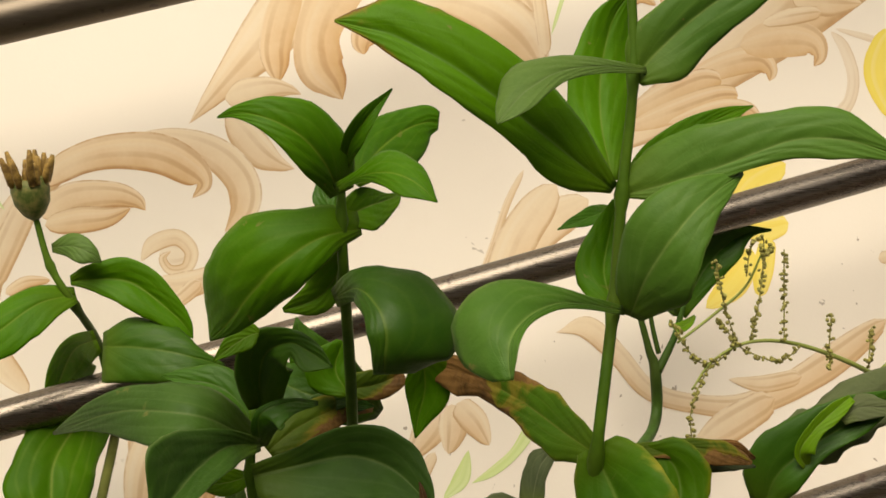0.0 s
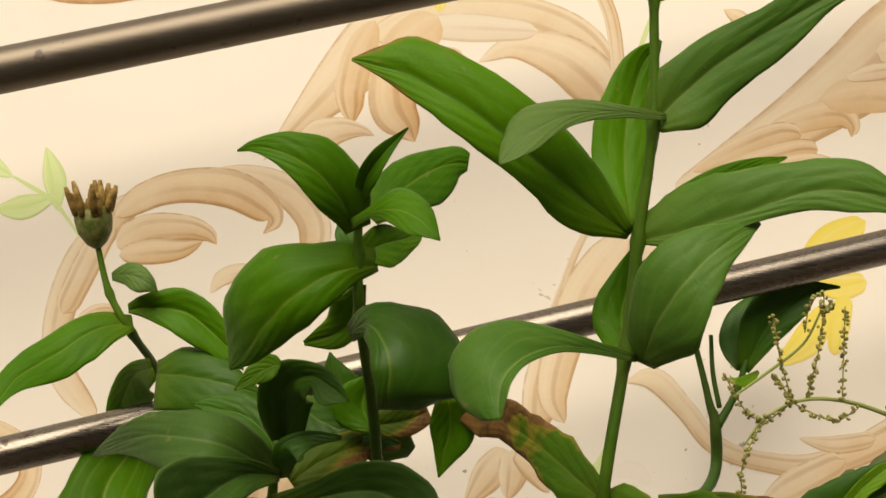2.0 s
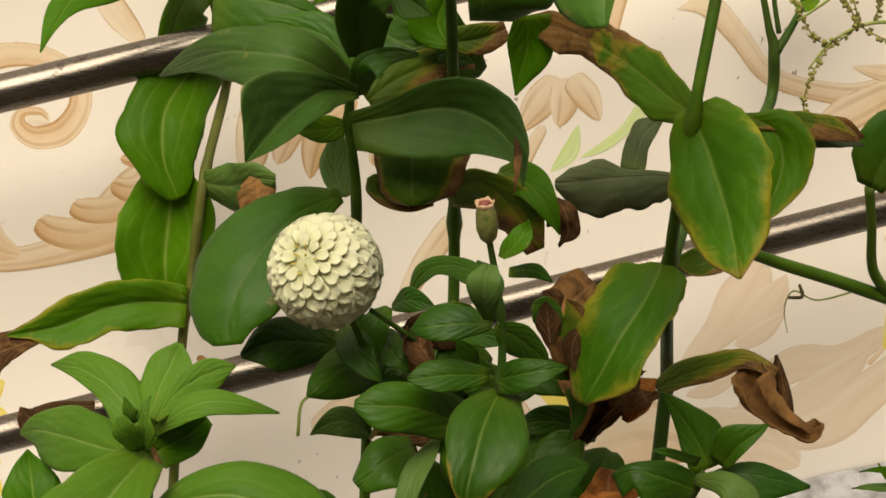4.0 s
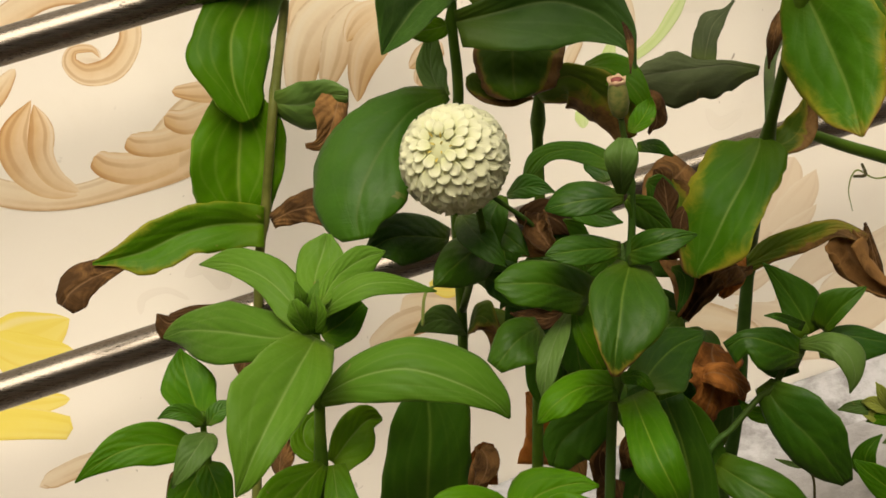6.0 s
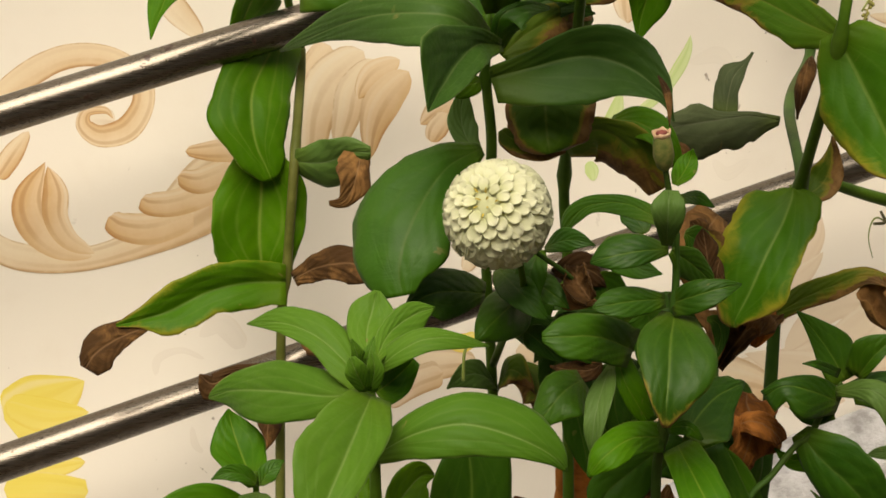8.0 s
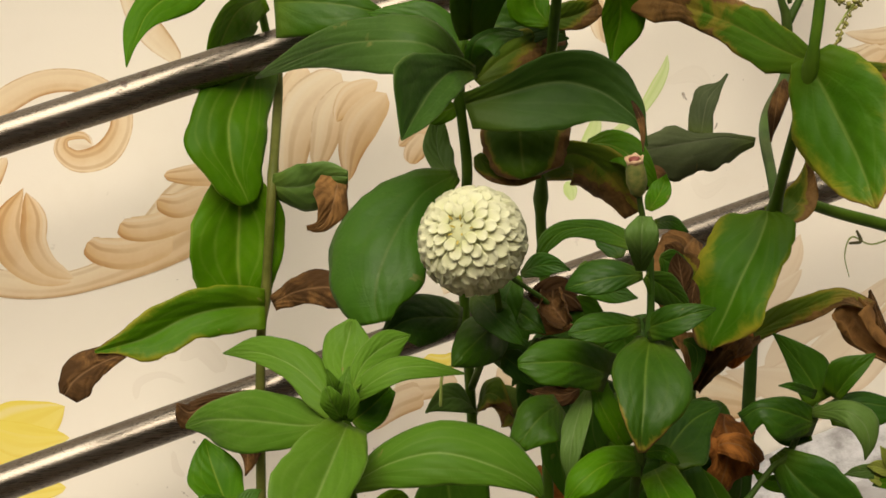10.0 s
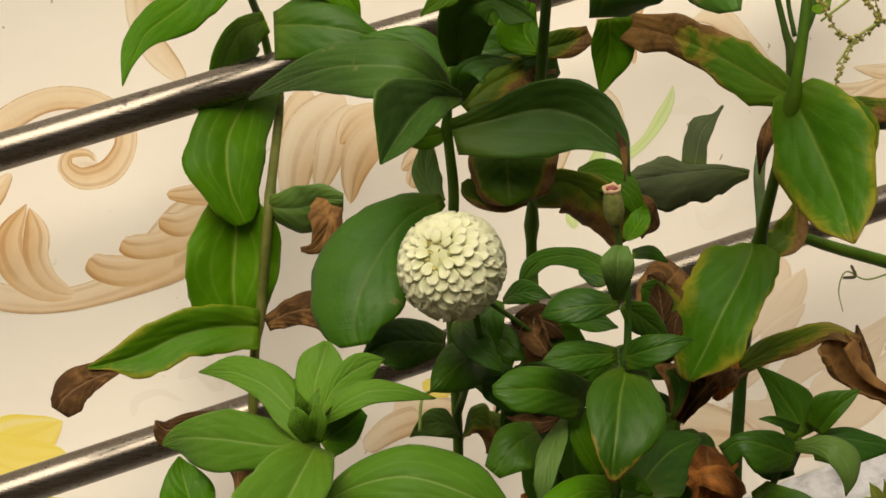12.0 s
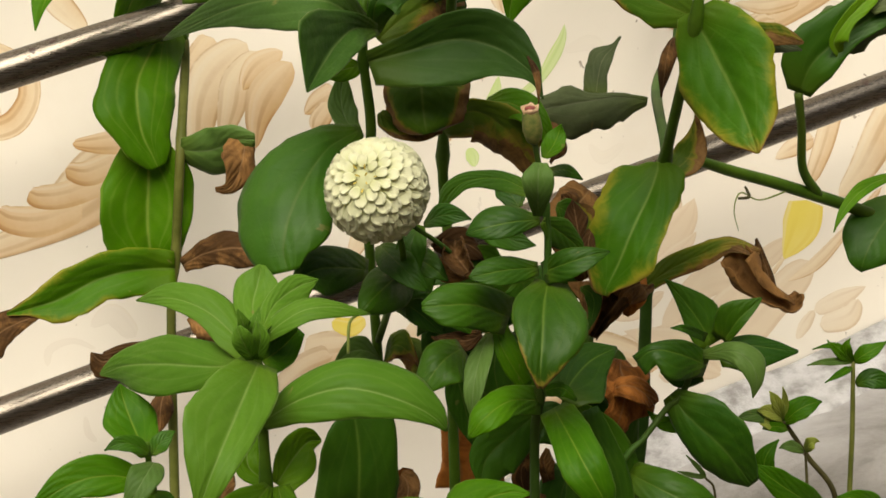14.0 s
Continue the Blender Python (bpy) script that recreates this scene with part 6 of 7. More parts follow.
blade(bud_plant, [(0.106, -0.040, 0.585, 0.0040, 0.0033), (0.120, -0.032, 0.576, 0.0090, 0.0104), (0.134, -0.024, 0.565, 0.0053, 0.0067), (0.141, -0.020, 0.557, 0.0010, 0.0005)], (-0.38, -0.91, 0.19), "deep", (-0.10, 0.10))
blade(bud_plant, [(0.106, -0.030, 0.554, 0.0052, 0.0035), (0.082, -0.039, 0.556, 0.0095, 0.0090), (0.066, -0.041, 0.555, 0.0061, 0.0082), (0.057, -0.040, 0.554, 0.0007, 0.0007)], (-0.32, -0.93, 0.21), "deep", (0.15, -0.20))
blade(bud_plant, [(0.109, -0.030, 0.551, 0.0059, 0.0082), (0.118, -0.046, 0.558, 0.0094, 0.0104), (0.132, -0.052, 0.563, 0.0058, 0.0071), (0.146, -0.050, 0.564, 0.0007, 0.0007)], (-0.38, -0.90, 0.20), "deep", (-0.10, 0.15))
blade(bud_plant, [(0.112, -0.030, 0.545, 0.0127, 0.0078), (0.100, -0.054, 0.533, 0.0254, 0.0193), (0.092, -0.072, 0.518, 0.0259, 0.0149), (0.088, -0.079, 0.505, 0.0153, 0.0089), (0.087, -0.080, 0.490, 0.0024, 0.0018)], (-0.33, -0.92, 0.23), "deeptip", (0.05, 0.10))
blade(bud_plant, [(0.093, -0.010, 0.519, 0.0120, 0.0134), (0.065, -0.027, 0.533, 0.0147, 0.0141), (0.042, -0.032, 0.536, 0.0123, 0.0127), (0.029, -0.030, 0.536, 0.0028, 0.0027)], (-0.29, -0.93, 0.23), "deep", (0.10, -0.20))
blade(bud_plant, [(0.109, -0.020, 0.465, 0.0093, 0.0093), (0.080, -0.044, 0.474, 0.0100, 0.0100), (0.060, -0.054, 0.468, 0.0097, 0.0101), (0.050, -0.050, 0.455, 0.0011, 0.0008)], (-0.29, -0.92, 0.28), "green", (0.10, -0.35))
blade(bud_plant, [(0.118, -0.020, 0.459, 0.0123, 0.0100), (0.113, -0.059, 0.452, 0.0142, 0.0126), (0.114, -0.083, 0.439, 0.0139, 0.0154), (0.122, -0.087, 0.422, 0.0104, 0.0110), (0.130, -0.080, 0.406, 0.0036, 0.0034)], (-0.35, -0.89, 0.31), "green", (-0.15, 0.10))
blade(bud_plant, [(0.124, -0.020, 0.464, 0.0135, 0.0115), (0.136, -0.009, 0.473, 0.0131, 0.0231), (0.155, 0.005, 0.481, 0.0134, 0.0173), (0.180, 0.020, 0.484, 0.0009, 0.0009)], (-0.36, -0.90, 0.24), "deep", (-0.20, 0.10))
blade(bud_plant, [(0.107, -0.030, 0.474, 0.0026, 0.0039), (0.109, -0.060, 0.483, 0.0035, 0.0056), (0.118, -0.060, 0.474, 0.0012, 0.0010)], (-0.34, -0.90, 0.26), "green", (-0.30, 0.10))
blade(bud_plant, [(0.070, 0.020, 0.495, 0.0081, 0.0073), (0.051, 0.002, 0.492, 0.0184, 0.0140), (0.036, -0.000, 0.476, 0.0054, 0.0066)], (-0.28, -0.92, 0.26), "deep", (0.10, -0.25))
leaf(bud_plant, (0.082, 0.000, 0.508), (0.063, -0.030, 0.488), (0.059, -0.030, 0.459), 0.017, (-0.47, -0.63, 0.62), "grey")
blade(bud_plant, [(0.086, 0.000, 0.513, 0.0082, 0.0030), (0.088, -0.008, 0.499, 0.0108, 0.0055), (0.095, -0.011, 0.485, 0.0089, 0.0066), (0.103, -0.010, 0.472, 0.0054, 0.0037)], (-0.31, -0.92, 0.25), "green", (-0.20, 0.10))
blade(bud_plant, [(0.116, 0.000, 0.452, 0.0088, 0.0069), (0.097, 0.009, 0.434, 0.0171, 0.0147), (0.082, 0.011, 0.421, 0.0209, 0.0130), (0.076, 0.010, 0.405, 0.0101, 0.0025)], (-0.29, -0.91, 0.30), "dark", (-0.10, 0.10))
leaf(bud_plant, (0.174, 0.060, 0.346), (0.183, 0.060, 0.388), (0.161, 0.050, 0.442), 0.057, (-0.13, -0.98, -0.12), "deep")
blade(bud_plant, [(0.182, 0.030, 0.330, 0.0396, 0.0175), (0.177, 0.030, 0.376, 0.0325, 0.0179), (0.169, 0.030, 0.409, 0.0228, 0.0152), (0.157, 0.030, 0.438, 0.0072, 0.0124)], (-0.36, -0.89, 0.30), "deep", (0.10, -0.10))
leaf(bud_plant, (0.125, 0.050, 0.374), (0.119, 0.050, 0.390), (0.123, 0.050, 0.404), 0.012, (-0.10, -0.99, -0.01), "dead")
husk(bud_plant, [(0.079, 0.030, 0.543, 0.0044), (0.072, 0.035, 0.553, 0.0080), (0.072, 0.040, 0.565, 0.0058)], 4.0, 1.5)
blade(tall_plant, [(0.194, 0.100, 0.581, 0.0079, 0.0126), (0.177, 0.085, 0.569, 0.0169, 0.0168), (0.174, 0.080, 0.548, 0.0150, 0.0147), (0.186, 0.090, 0.518, 0.0071, 0.0053)], (-0.21, -0.95, 0.24), "dead", (0.20, -0.20))
blade(tall_plant, [(0.216, 0.100, 0.527, 0.0070, 0.0070), (0.208, 0.100, 0.508, 0.0132, 0.0123), (0.199, 0.100, 0.492, 0.0066, 0.0044), (0.198, 0.100, 0.476, 0.0008, 0.0009)], (-0.23, -0.93, 0.28), "dead", (-0.20, 0.20))
leaf(bud_plant, (0.146, 0.000, 0.564), (0.144, 0.000, 0.579), (0.142, 0.000, 0.590), 0.015, (-0.14, -0.99, -0.02), "dead")
leaf(bud_plant, (0.166, 0.050, 0.551), (0.171, 0.050, 0.566), (0.165, 0.050, 0.581), 0.018, (-0.17, -0.98, -0.00), "half")
blade(bud_plant, [(0.201, 0.050, 0.383, 0.0096, 0.0100), (0.217, 0.025, 0.375, 0.0158, 0.0147), (0.235, 0.017, 0.365, 0.0162, 0.0161), (0.261, 0.020, 0.347, 0.0042, 0.0045)], (-0.41, -0.85, 0.33), "deep", (-0.20, 0.10))
leaf(bud_plant, (0.170, 0.060, 0.518), (0.180, 0.060, 0.509), (0.174, 0.060, 0.486), 0.012, (-0.15, -0.99, -0.02), "deep")
# dark filler leaves behind the whorls: shade between the leaves, put into colour
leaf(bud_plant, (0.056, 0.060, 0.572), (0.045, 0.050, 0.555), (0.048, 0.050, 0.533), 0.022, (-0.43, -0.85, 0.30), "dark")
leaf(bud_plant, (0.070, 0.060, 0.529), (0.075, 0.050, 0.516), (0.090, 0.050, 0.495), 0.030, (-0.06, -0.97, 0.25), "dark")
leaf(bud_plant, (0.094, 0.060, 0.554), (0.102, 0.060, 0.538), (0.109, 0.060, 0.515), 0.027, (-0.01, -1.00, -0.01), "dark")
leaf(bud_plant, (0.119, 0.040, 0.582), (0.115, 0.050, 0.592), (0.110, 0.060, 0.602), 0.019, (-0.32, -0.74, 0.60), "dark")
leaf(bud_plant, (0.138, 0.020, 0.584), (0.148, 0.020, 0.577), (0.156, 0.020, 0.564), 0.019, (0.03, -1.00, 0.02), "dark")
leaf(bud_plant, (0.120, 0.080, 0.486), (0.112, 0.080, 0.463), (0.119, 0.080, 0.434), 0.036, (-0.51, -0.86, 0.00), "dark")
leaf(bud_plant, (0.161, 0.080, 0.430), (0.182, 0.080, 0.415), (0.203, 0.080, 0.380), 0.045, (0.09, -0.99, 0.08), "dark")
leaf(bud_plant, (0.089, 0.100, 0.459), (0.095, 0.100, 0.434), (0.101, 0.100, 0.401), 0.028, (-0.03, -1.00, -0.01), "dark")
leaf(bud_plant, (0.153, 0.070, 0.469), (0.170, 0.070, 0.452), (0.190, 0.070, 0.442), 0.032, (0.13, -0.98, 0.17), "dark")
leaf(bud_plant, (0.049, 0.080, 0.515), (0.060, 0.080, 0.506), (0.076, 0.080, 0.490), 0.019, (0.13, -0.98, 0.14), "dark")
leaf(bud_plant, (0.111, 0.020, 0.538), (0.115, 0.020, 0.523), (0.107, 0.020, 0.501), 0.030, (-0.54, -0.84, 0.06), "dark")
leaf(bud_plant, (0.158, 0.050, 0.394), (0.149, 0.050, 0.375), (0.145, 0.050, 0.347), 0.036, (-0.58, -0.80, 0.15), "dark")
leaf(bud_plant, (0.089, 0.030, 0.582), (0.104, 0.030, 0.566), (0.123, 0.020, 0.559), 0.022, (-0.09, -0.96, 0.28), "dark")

blade(bud_plant, [(0.122, 0.050, 0.373, 0.0060, 0.0068), (0.118, 0.050, 0.394, 0.0050, 0.0072), (0.126, 0.050, 0.411, 0.0014, 0.0025)], (-0.31, -0.90, 0.31), "dead", (0.20, -0.20))
blade(tall_plant, [(0.190, 0.060, 0.442, 0.0040, 0.0045), (0.196, 0.050, 0.448, 0.0063, 0.0093), (0.204, 0.045, 0.447, 0.0078, 0.0100), (0.213, 0.045, 0.440, 0.0073, 0.0073), (0.221, 0.050, 0.431, 0.0040, 0.0041)], (-0.38, -0.89, 0.26), "rust", (-0.50, 0.50))
blade(bud_plant, [(0.140, 0.050, 0.385, 0.0051, 0.0043), (0.136, 0.050, 0.399, 0.0033, 0.0075), (0.139, 0.050, 0.409, 0.0012, 0.0016)], (-0.32, -0.90, 0.30), "dead", (0.20, -0.20))
blade(bud_plant, [(0.131, 0.050, 0.378, 0.0065, 0.0114), (0.123, 0.040, 0.369, 0.0093, 0.0100), (0.118, 0.040, 0.358, 0.0095, 0.0043)], (-0.31, -0.89, 0.33), "dead", (-0.20, 0.20))
blade(bud_plant, [(0.124, 0.210, 0.332, 0.0203, 0.0259), (0.125, 0.213, 0.350, 0.0157, 0.0215), (0.120, 0.217, 0.370, 0.0086, 0.0142), (0.113, 0.220, 0.389, 0.0020, 0.0033)], (-0.27, -0.92, 0.29), "rust", (0.20, -0.20))
blade(bud_plant, [(0.070, 0.190, 0.328, 0.0130, 0.0128), (0.069, 0.180, 0.350, 0.0111, 0.0092), (0.072, 0.180, 0.364, 0.0035, 0.0045)], (-0.24, -0.92, 0.32), "rust", (0.20, -0.20))

# small plant with pointed leaves on a slanting stalk
side_plant = thing("zinnia_plant", (0.135, 0.050, 0.150), "small dark zinnia shoot with pointed leaves on a slanting stalk", "plant", group="zinnia plants by the wall")
stem(side_plant, [(0.259, 0.040, 0.472, 0.0016), (0.248, 0.040, 0.459, 0.0021), (0.236, 0.040, 0.437, 0.0023), (0.228, 0.045, 0.429, 0.0022), (0.210, 0.045, 0.409, 0.0022), (0.191, 0.045, 0.390, 0.0023), (0.140, 0.050, 0.300, 0.0026), (0.135, 0.050, 0.150, 0.0030)], "dark")
blade(side_plant, [(0.264, 0.045, 0.472, 0.0127, 0.0116), (0.254, 0.049, 0.491, 0.0102, 0.0173), (0.242, 0.051, 0.508, 0.0047, 0.0090), (0.230, 0.050, 0.521, 0.0006, 0.0008)], (-0.42, -0.89, 0.20), "deep", (0.15, -0.20))
blade(side_plant, [(0.270, 0.040, 0.475, 0.0099, 0.0045), (0.277, 0.031, 0.491, 0.0157, 0.0055), (0.289, 0.029, 0.502, 0.0052, 0.0031), (0.295, 0.030, 0.506, 0.0006, 0.0006)], (-0.46, -0.86, 0.21), "deep", (0.10, 0.15))
blade(side_plant, [(0.268, 0.045, 0.466, 0.0045, 0.0110), (0.287, 0.041, 0.470, 0.0075, 0.0209), (0.308, 0.039, 0.466, 0.0064, 0.0125), (0.330, 0.040, 0.461, 0.0011, 0.0011)], (-0.47, -0.85, 0.23), "dark", (-0.30, 0.10))
blade(side_plant, [(0.250, 0.035, 0.468, 0.0026, 0.0032), (0.260, 0.007, 0.476, 0.0068, 0.0079), (0.269, -0.002, 0.469, 0.0102, 0.0090), (0.273, -0.004, 0.456, 0.0044, 0.0062), (0.272, 0.000, 0.443, 0.0003, 0.0003)], (-0.45, -0.86, 0.24), "grey", (-0.40, 0.10))
blade(side_plant, [(0.252, 0.030, 0.482, 0.0040, 0.0026), (0.225, 0.008, 0.495, 0.0028, 0.0029), (0.215, 0.010, 0.496, 0.0003, 0.0003)], (-0.42, -0.88, 0.22), "dark", (0.10, 0.10))
blade(side_plant, [(0.255, 0.035, 0.460, 0.0087, 0.0082), (0.227, 0.021, 0.474, 0.0198, 0.0106), (0.208, 0.021, 0.479, 0.0108, 0.0055), (0.198, 0.030, 0.470, 0.0118, 0.0044)], (-0.40, -0.89, 0.24), "deep", (0.10, -0.30))
blade(side_plant, [(0.253, 0.040, 0.453, 0.0059, 0.0085), (0.242, 0.050, 0.449, 0.0080, 0.0108), (0.228, 0.050, 0.458, 0.0045, 0.0033)], (-0.41, -0.88, 0.25), "dark", (-0.10, 0.10))
blade(side_plant, [(0.231, 0.045, 0.439, 0.0070, 0.0069), (0.239, 0.029, 0.424, 0.0225, 0.0145), (0.256, 0.018, 0.406, 0.0231, 0.0202), (0.271, 0.017, 0.387, 0.0141, 0.0143), (0.282, 0.020, 0.373, 0.0055, 0.0031)], (-0.43, -0.85, 0.29), "dark", (0.15, -0.25))
blade(side_plant, [(0.246, 0.060, 0.414, 0.0100, 0.0054), (0.232, 0.060, 0.415, 0.0066, 0.0039), (0.220, 0.060, 0.424, 0.0006, 0.0003)], (-0.40, -0.87, 0.28), "green", (0.10, 0.10))

# filler leaves deep inside the clump, coloured dark to stand for its deep shade
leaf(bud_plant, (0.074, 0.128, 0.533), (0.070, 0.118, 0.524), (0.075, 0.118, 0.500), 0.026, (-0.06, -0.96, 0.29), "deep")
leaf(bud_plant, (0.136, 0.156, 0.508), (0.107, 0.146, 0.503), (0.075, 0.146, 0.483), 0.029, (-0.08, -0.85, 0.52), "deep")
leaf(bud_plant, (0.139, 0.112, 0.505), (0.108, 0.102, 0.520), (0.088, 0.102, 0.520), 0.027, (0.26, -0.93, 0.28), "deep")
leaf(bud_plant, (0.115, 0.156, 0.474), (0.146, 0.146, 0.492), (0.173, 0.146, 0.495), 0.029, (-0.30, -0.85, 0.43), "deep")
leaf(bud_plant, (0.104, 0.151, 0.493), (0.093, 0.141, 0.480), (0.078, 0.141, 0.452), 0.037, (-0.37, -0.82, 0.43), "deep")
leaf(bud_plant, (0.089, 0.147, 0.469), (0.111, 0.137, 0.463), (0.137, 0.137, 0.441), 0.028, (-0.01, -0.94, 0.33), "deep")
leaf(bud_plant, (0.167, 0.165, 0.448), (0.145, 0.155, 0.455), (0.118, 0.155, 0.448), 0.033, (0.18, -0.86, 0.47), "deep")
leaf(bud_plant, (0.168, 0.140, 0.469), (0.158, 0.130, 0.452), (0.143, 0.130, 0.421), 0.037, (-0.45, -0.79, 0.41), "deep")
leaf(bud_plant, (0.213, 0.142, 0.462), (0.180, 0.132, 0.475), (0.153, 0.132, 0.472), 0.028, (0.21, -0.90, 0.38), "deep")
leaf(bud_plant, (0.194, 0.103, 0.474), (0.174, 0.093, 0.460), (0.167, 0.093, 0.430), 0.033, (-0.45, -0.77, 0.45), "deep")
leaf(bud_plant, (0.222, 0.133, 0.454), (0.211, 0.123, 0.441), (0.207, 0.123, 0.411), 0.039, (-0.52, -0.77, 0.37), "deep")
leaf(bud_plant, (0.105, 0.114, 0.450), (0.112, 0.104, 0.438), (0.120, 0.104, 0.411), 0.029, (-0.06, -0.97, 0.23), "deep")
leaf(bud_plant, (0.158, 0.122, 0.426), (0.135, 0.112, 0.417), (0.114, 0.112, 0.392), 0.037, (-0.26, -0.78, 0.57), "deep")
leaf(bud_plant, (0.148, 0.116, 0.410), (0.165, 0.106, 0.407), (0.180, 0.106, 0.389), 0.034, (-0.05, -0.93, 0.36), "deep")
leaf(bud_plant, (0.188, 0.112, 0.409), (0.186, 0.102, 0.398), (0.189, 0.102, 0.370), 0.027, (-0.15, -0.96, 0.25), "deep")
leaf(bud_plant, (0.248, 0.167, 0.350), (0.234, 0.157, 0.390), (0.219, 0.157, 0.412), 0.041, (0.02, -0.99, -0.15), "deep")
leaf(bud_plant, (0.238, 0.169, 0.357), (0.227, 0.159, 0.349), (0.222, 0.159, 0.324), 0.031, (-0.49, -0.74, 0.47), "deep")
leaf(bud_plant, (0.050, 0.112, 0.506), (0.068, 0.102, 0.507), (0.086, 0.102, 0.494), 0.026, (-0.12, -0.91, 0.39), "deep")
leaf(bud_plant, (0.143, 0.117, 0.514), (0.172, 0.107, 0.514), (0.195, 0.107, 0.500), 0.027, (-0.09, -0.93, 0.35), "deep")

# withered leaf litter that hangs among the stems
leaf(mid_plant, (0.124, 0.160, 0.380), (0.129, 0.150, 0.365), (0.138, 0.150, 0.333), 0.022, (-0.04, -0.98, 0.20), "dead")
leaf(mid_plant, (0.063, 0.180, 0.362), (0.069, 0.170, 0.351), (0.057, 0.160, 0.334), 0.022, (-0.39, -0.71, 0.59), "dead")
leaf(mid_plant, (0.079, 0.180, 0.449), (0.084, 0.170, 0.440), (0.078, 0.170, 0.430), 0.017, (-0.05, -0.88, 0.47), "dead")
leaf(mid_plant, (0.073, 0.190, 0.464), (0.078, 0.170, 0.455), (0.069, 0.160, 0.442), 0.026, (-0.03, -0.60, 0.80), "half")
leaf(bud_plant, (0.064, 0.050, 0.550), (0.072, 0.050, 0.542), (0.088, 0.040, 0.539), 0.019, (-0.20, -0.90, 0.39), "dead")
leaf(bud_plant, (0.089, 0.040, 0.498), (0.078, 0.050, 0.492), (0.059, 0.050, 0.498), 0.015, (-0.28, -0.85, 0.44), "dead")
leaf(bud_plant, (0.158, 0.030, 0.575), (0.152, 0.030, 0.585), (0.146, 0.030, 0.589), 0.015, (0.02, -1.00, 0.02), "dead")
leaf(bud_plant, (0.176, 0.050, 0.562), (0.168, 0.040, 0.552), (0.172, 0.040, 0.537), 0.013, (-0.14, -0.91, 0.39), "dead")
leaf(tall_plant, (0.187, 0.070, 0.565), (0.177, 0.060, 0.552), (0.183, 0.060, 0.540), 0.014, (-0.15, -0.91, 0.38), "dead")
leaf(tall_plant, (0.241, 0.100, 0.504), (0.215, 0.070, 0.513), (0.203, 0.070, 0.505), 0.020, (0.52, -0.64, 0.57), "dead")
blade(tall_plant, [(0.183, 0.085, 0.518, 0.0171, 0.0125), (0.182, 0.081, 0.505, 0.0122, 0.0042), (0.183, 0.079, 0.493, 0.0075, 0.0029), (0.183, 0.080, 0.479, 0.0008, 0.0004)], (-0.38, -0.90, 0.24), "dead", (-0.20, 0.20))

# low sprout at the front
front_sprout = thing("zinnia_plant", (0.033, -0.100, 0.123), "low light green zinnia sprout with a whorl of leaves", "plant", group="zinnia plants by the wall")
stem(front_sprout, [(0.034, -0.100, 0.413, 0.0018), (0.034, -0.100, 0.396, 0.0023), (0.033, -0.100, 0.123, 0.0026)], "green")
blade(front_sprout, [(0.031, -0.100, 0.411, 0.0013, 0.0046), (0.001, -0.118, 0.433, 0.0122, 0.0112), (-0.020, -0.122, 0.437, 0.0080, 0.0080), (-0.033, -0.120, 0.425, 0.0007, 0.0007)], (-0.22, -0.92, 0.34), "green", (0.20, -0.25))
leaf(front_sprout, (0.036, -0.100, 0.408), (0.054, -0.120, 0.424), (0.087, -0.120, 0.402), 0.027, (-0.26, -0.83, 0.49), "green")
blade(front_sprout, [(0.024, -0.100, 0.414, 0.0063, 0.0038), (0.041, -0.083, 0.423, 0.0162, 0.0135), (0.064, -0.078, 0.427, 0.0070, 0.0083), (0.079, -0.080, 0.425, 0.0007, 0.0007)], (-0.30, -0.90, 0.32), "green", (-0.20, 0.10))
leaf(front_sprout, (0.034, -0.100, 0.408), (0.018, -0.130, 0.412), (0.011, -0.130, 0.393), 0.020, (-0.01, -0.44, 0.90), "green")
leaf(front_sprout, (-0.048, -0.020, 0.378), (-0.055, -0.020, 0.390), (-0.060, -0.020, 0.398), 0.022, (0.20, -0.97, 0.12), "dark")

# weeds in the gap at the foot of the wall
weed = thing("weed", (0.435, 0.160, 0.233), "thin weed with a cluster of pale green buds", "weed", group="weeds")
stem(weed, [(0.386, 0.160, 0.370, 0.0018), (0.408, 0.160, 0.337, 0.0022), (0.434, 0.160, 0.299, 0.0024), (0.435, 0.160, 0.233, 0.0028)], "brown")
leaf(weed, (0.386, 0.160, 0.369), (0.396, 0.150, 0.383), (0.415, 0.150, 0.386), 0.020, (-0.52, -0.73, 0.45), "green")
leaf(weed, (0.385, 0.160, 0.372), (0.356, 0.150, 0.381), (0.337, 0.150, 0.380), 0.012, (0.25, -0.87, 0.42), "grey")
leaf(weed, (0.385, 0.160, 0.372), (0.374, 0.150, 0.389), (0.367, 0.150, 0.400), 0.010, (0.02, -0.95, -0.32), "pale")
leaf(weed, (0.385, 0.160, 0.373), (0.384, 0.155, 0.388), (0.379, 0.150, 0.402), 0.006, (-0.26, -0.89, -0.36), "pale")
leaf(weed, (0.385, 0.160, 0.371), (0.367, 0.150, 0.383), (0.356, 0.150, 0.385), 0.012, (0.38, -0.92, 0.12), "pale")
leaf(weed, (0.385, 0.160, 0.369), (0.367, 0.150, 0.373), (0.357, 0.150, 0.376), 0.011, (0.39, -0.84, 0.36), "pale")
leaf(weed, (0.390, 0.160, 0.363), (0.371, 0.150, 0.370), (0.361, 0.150, 0.369), 0.010, (0.38, -0.84, 0.40), "green")
weed_two = thing("weed", (0.473, 0.200, 0.244), "upright weed with narrow leaves and small buds", "weed", group="weeds")
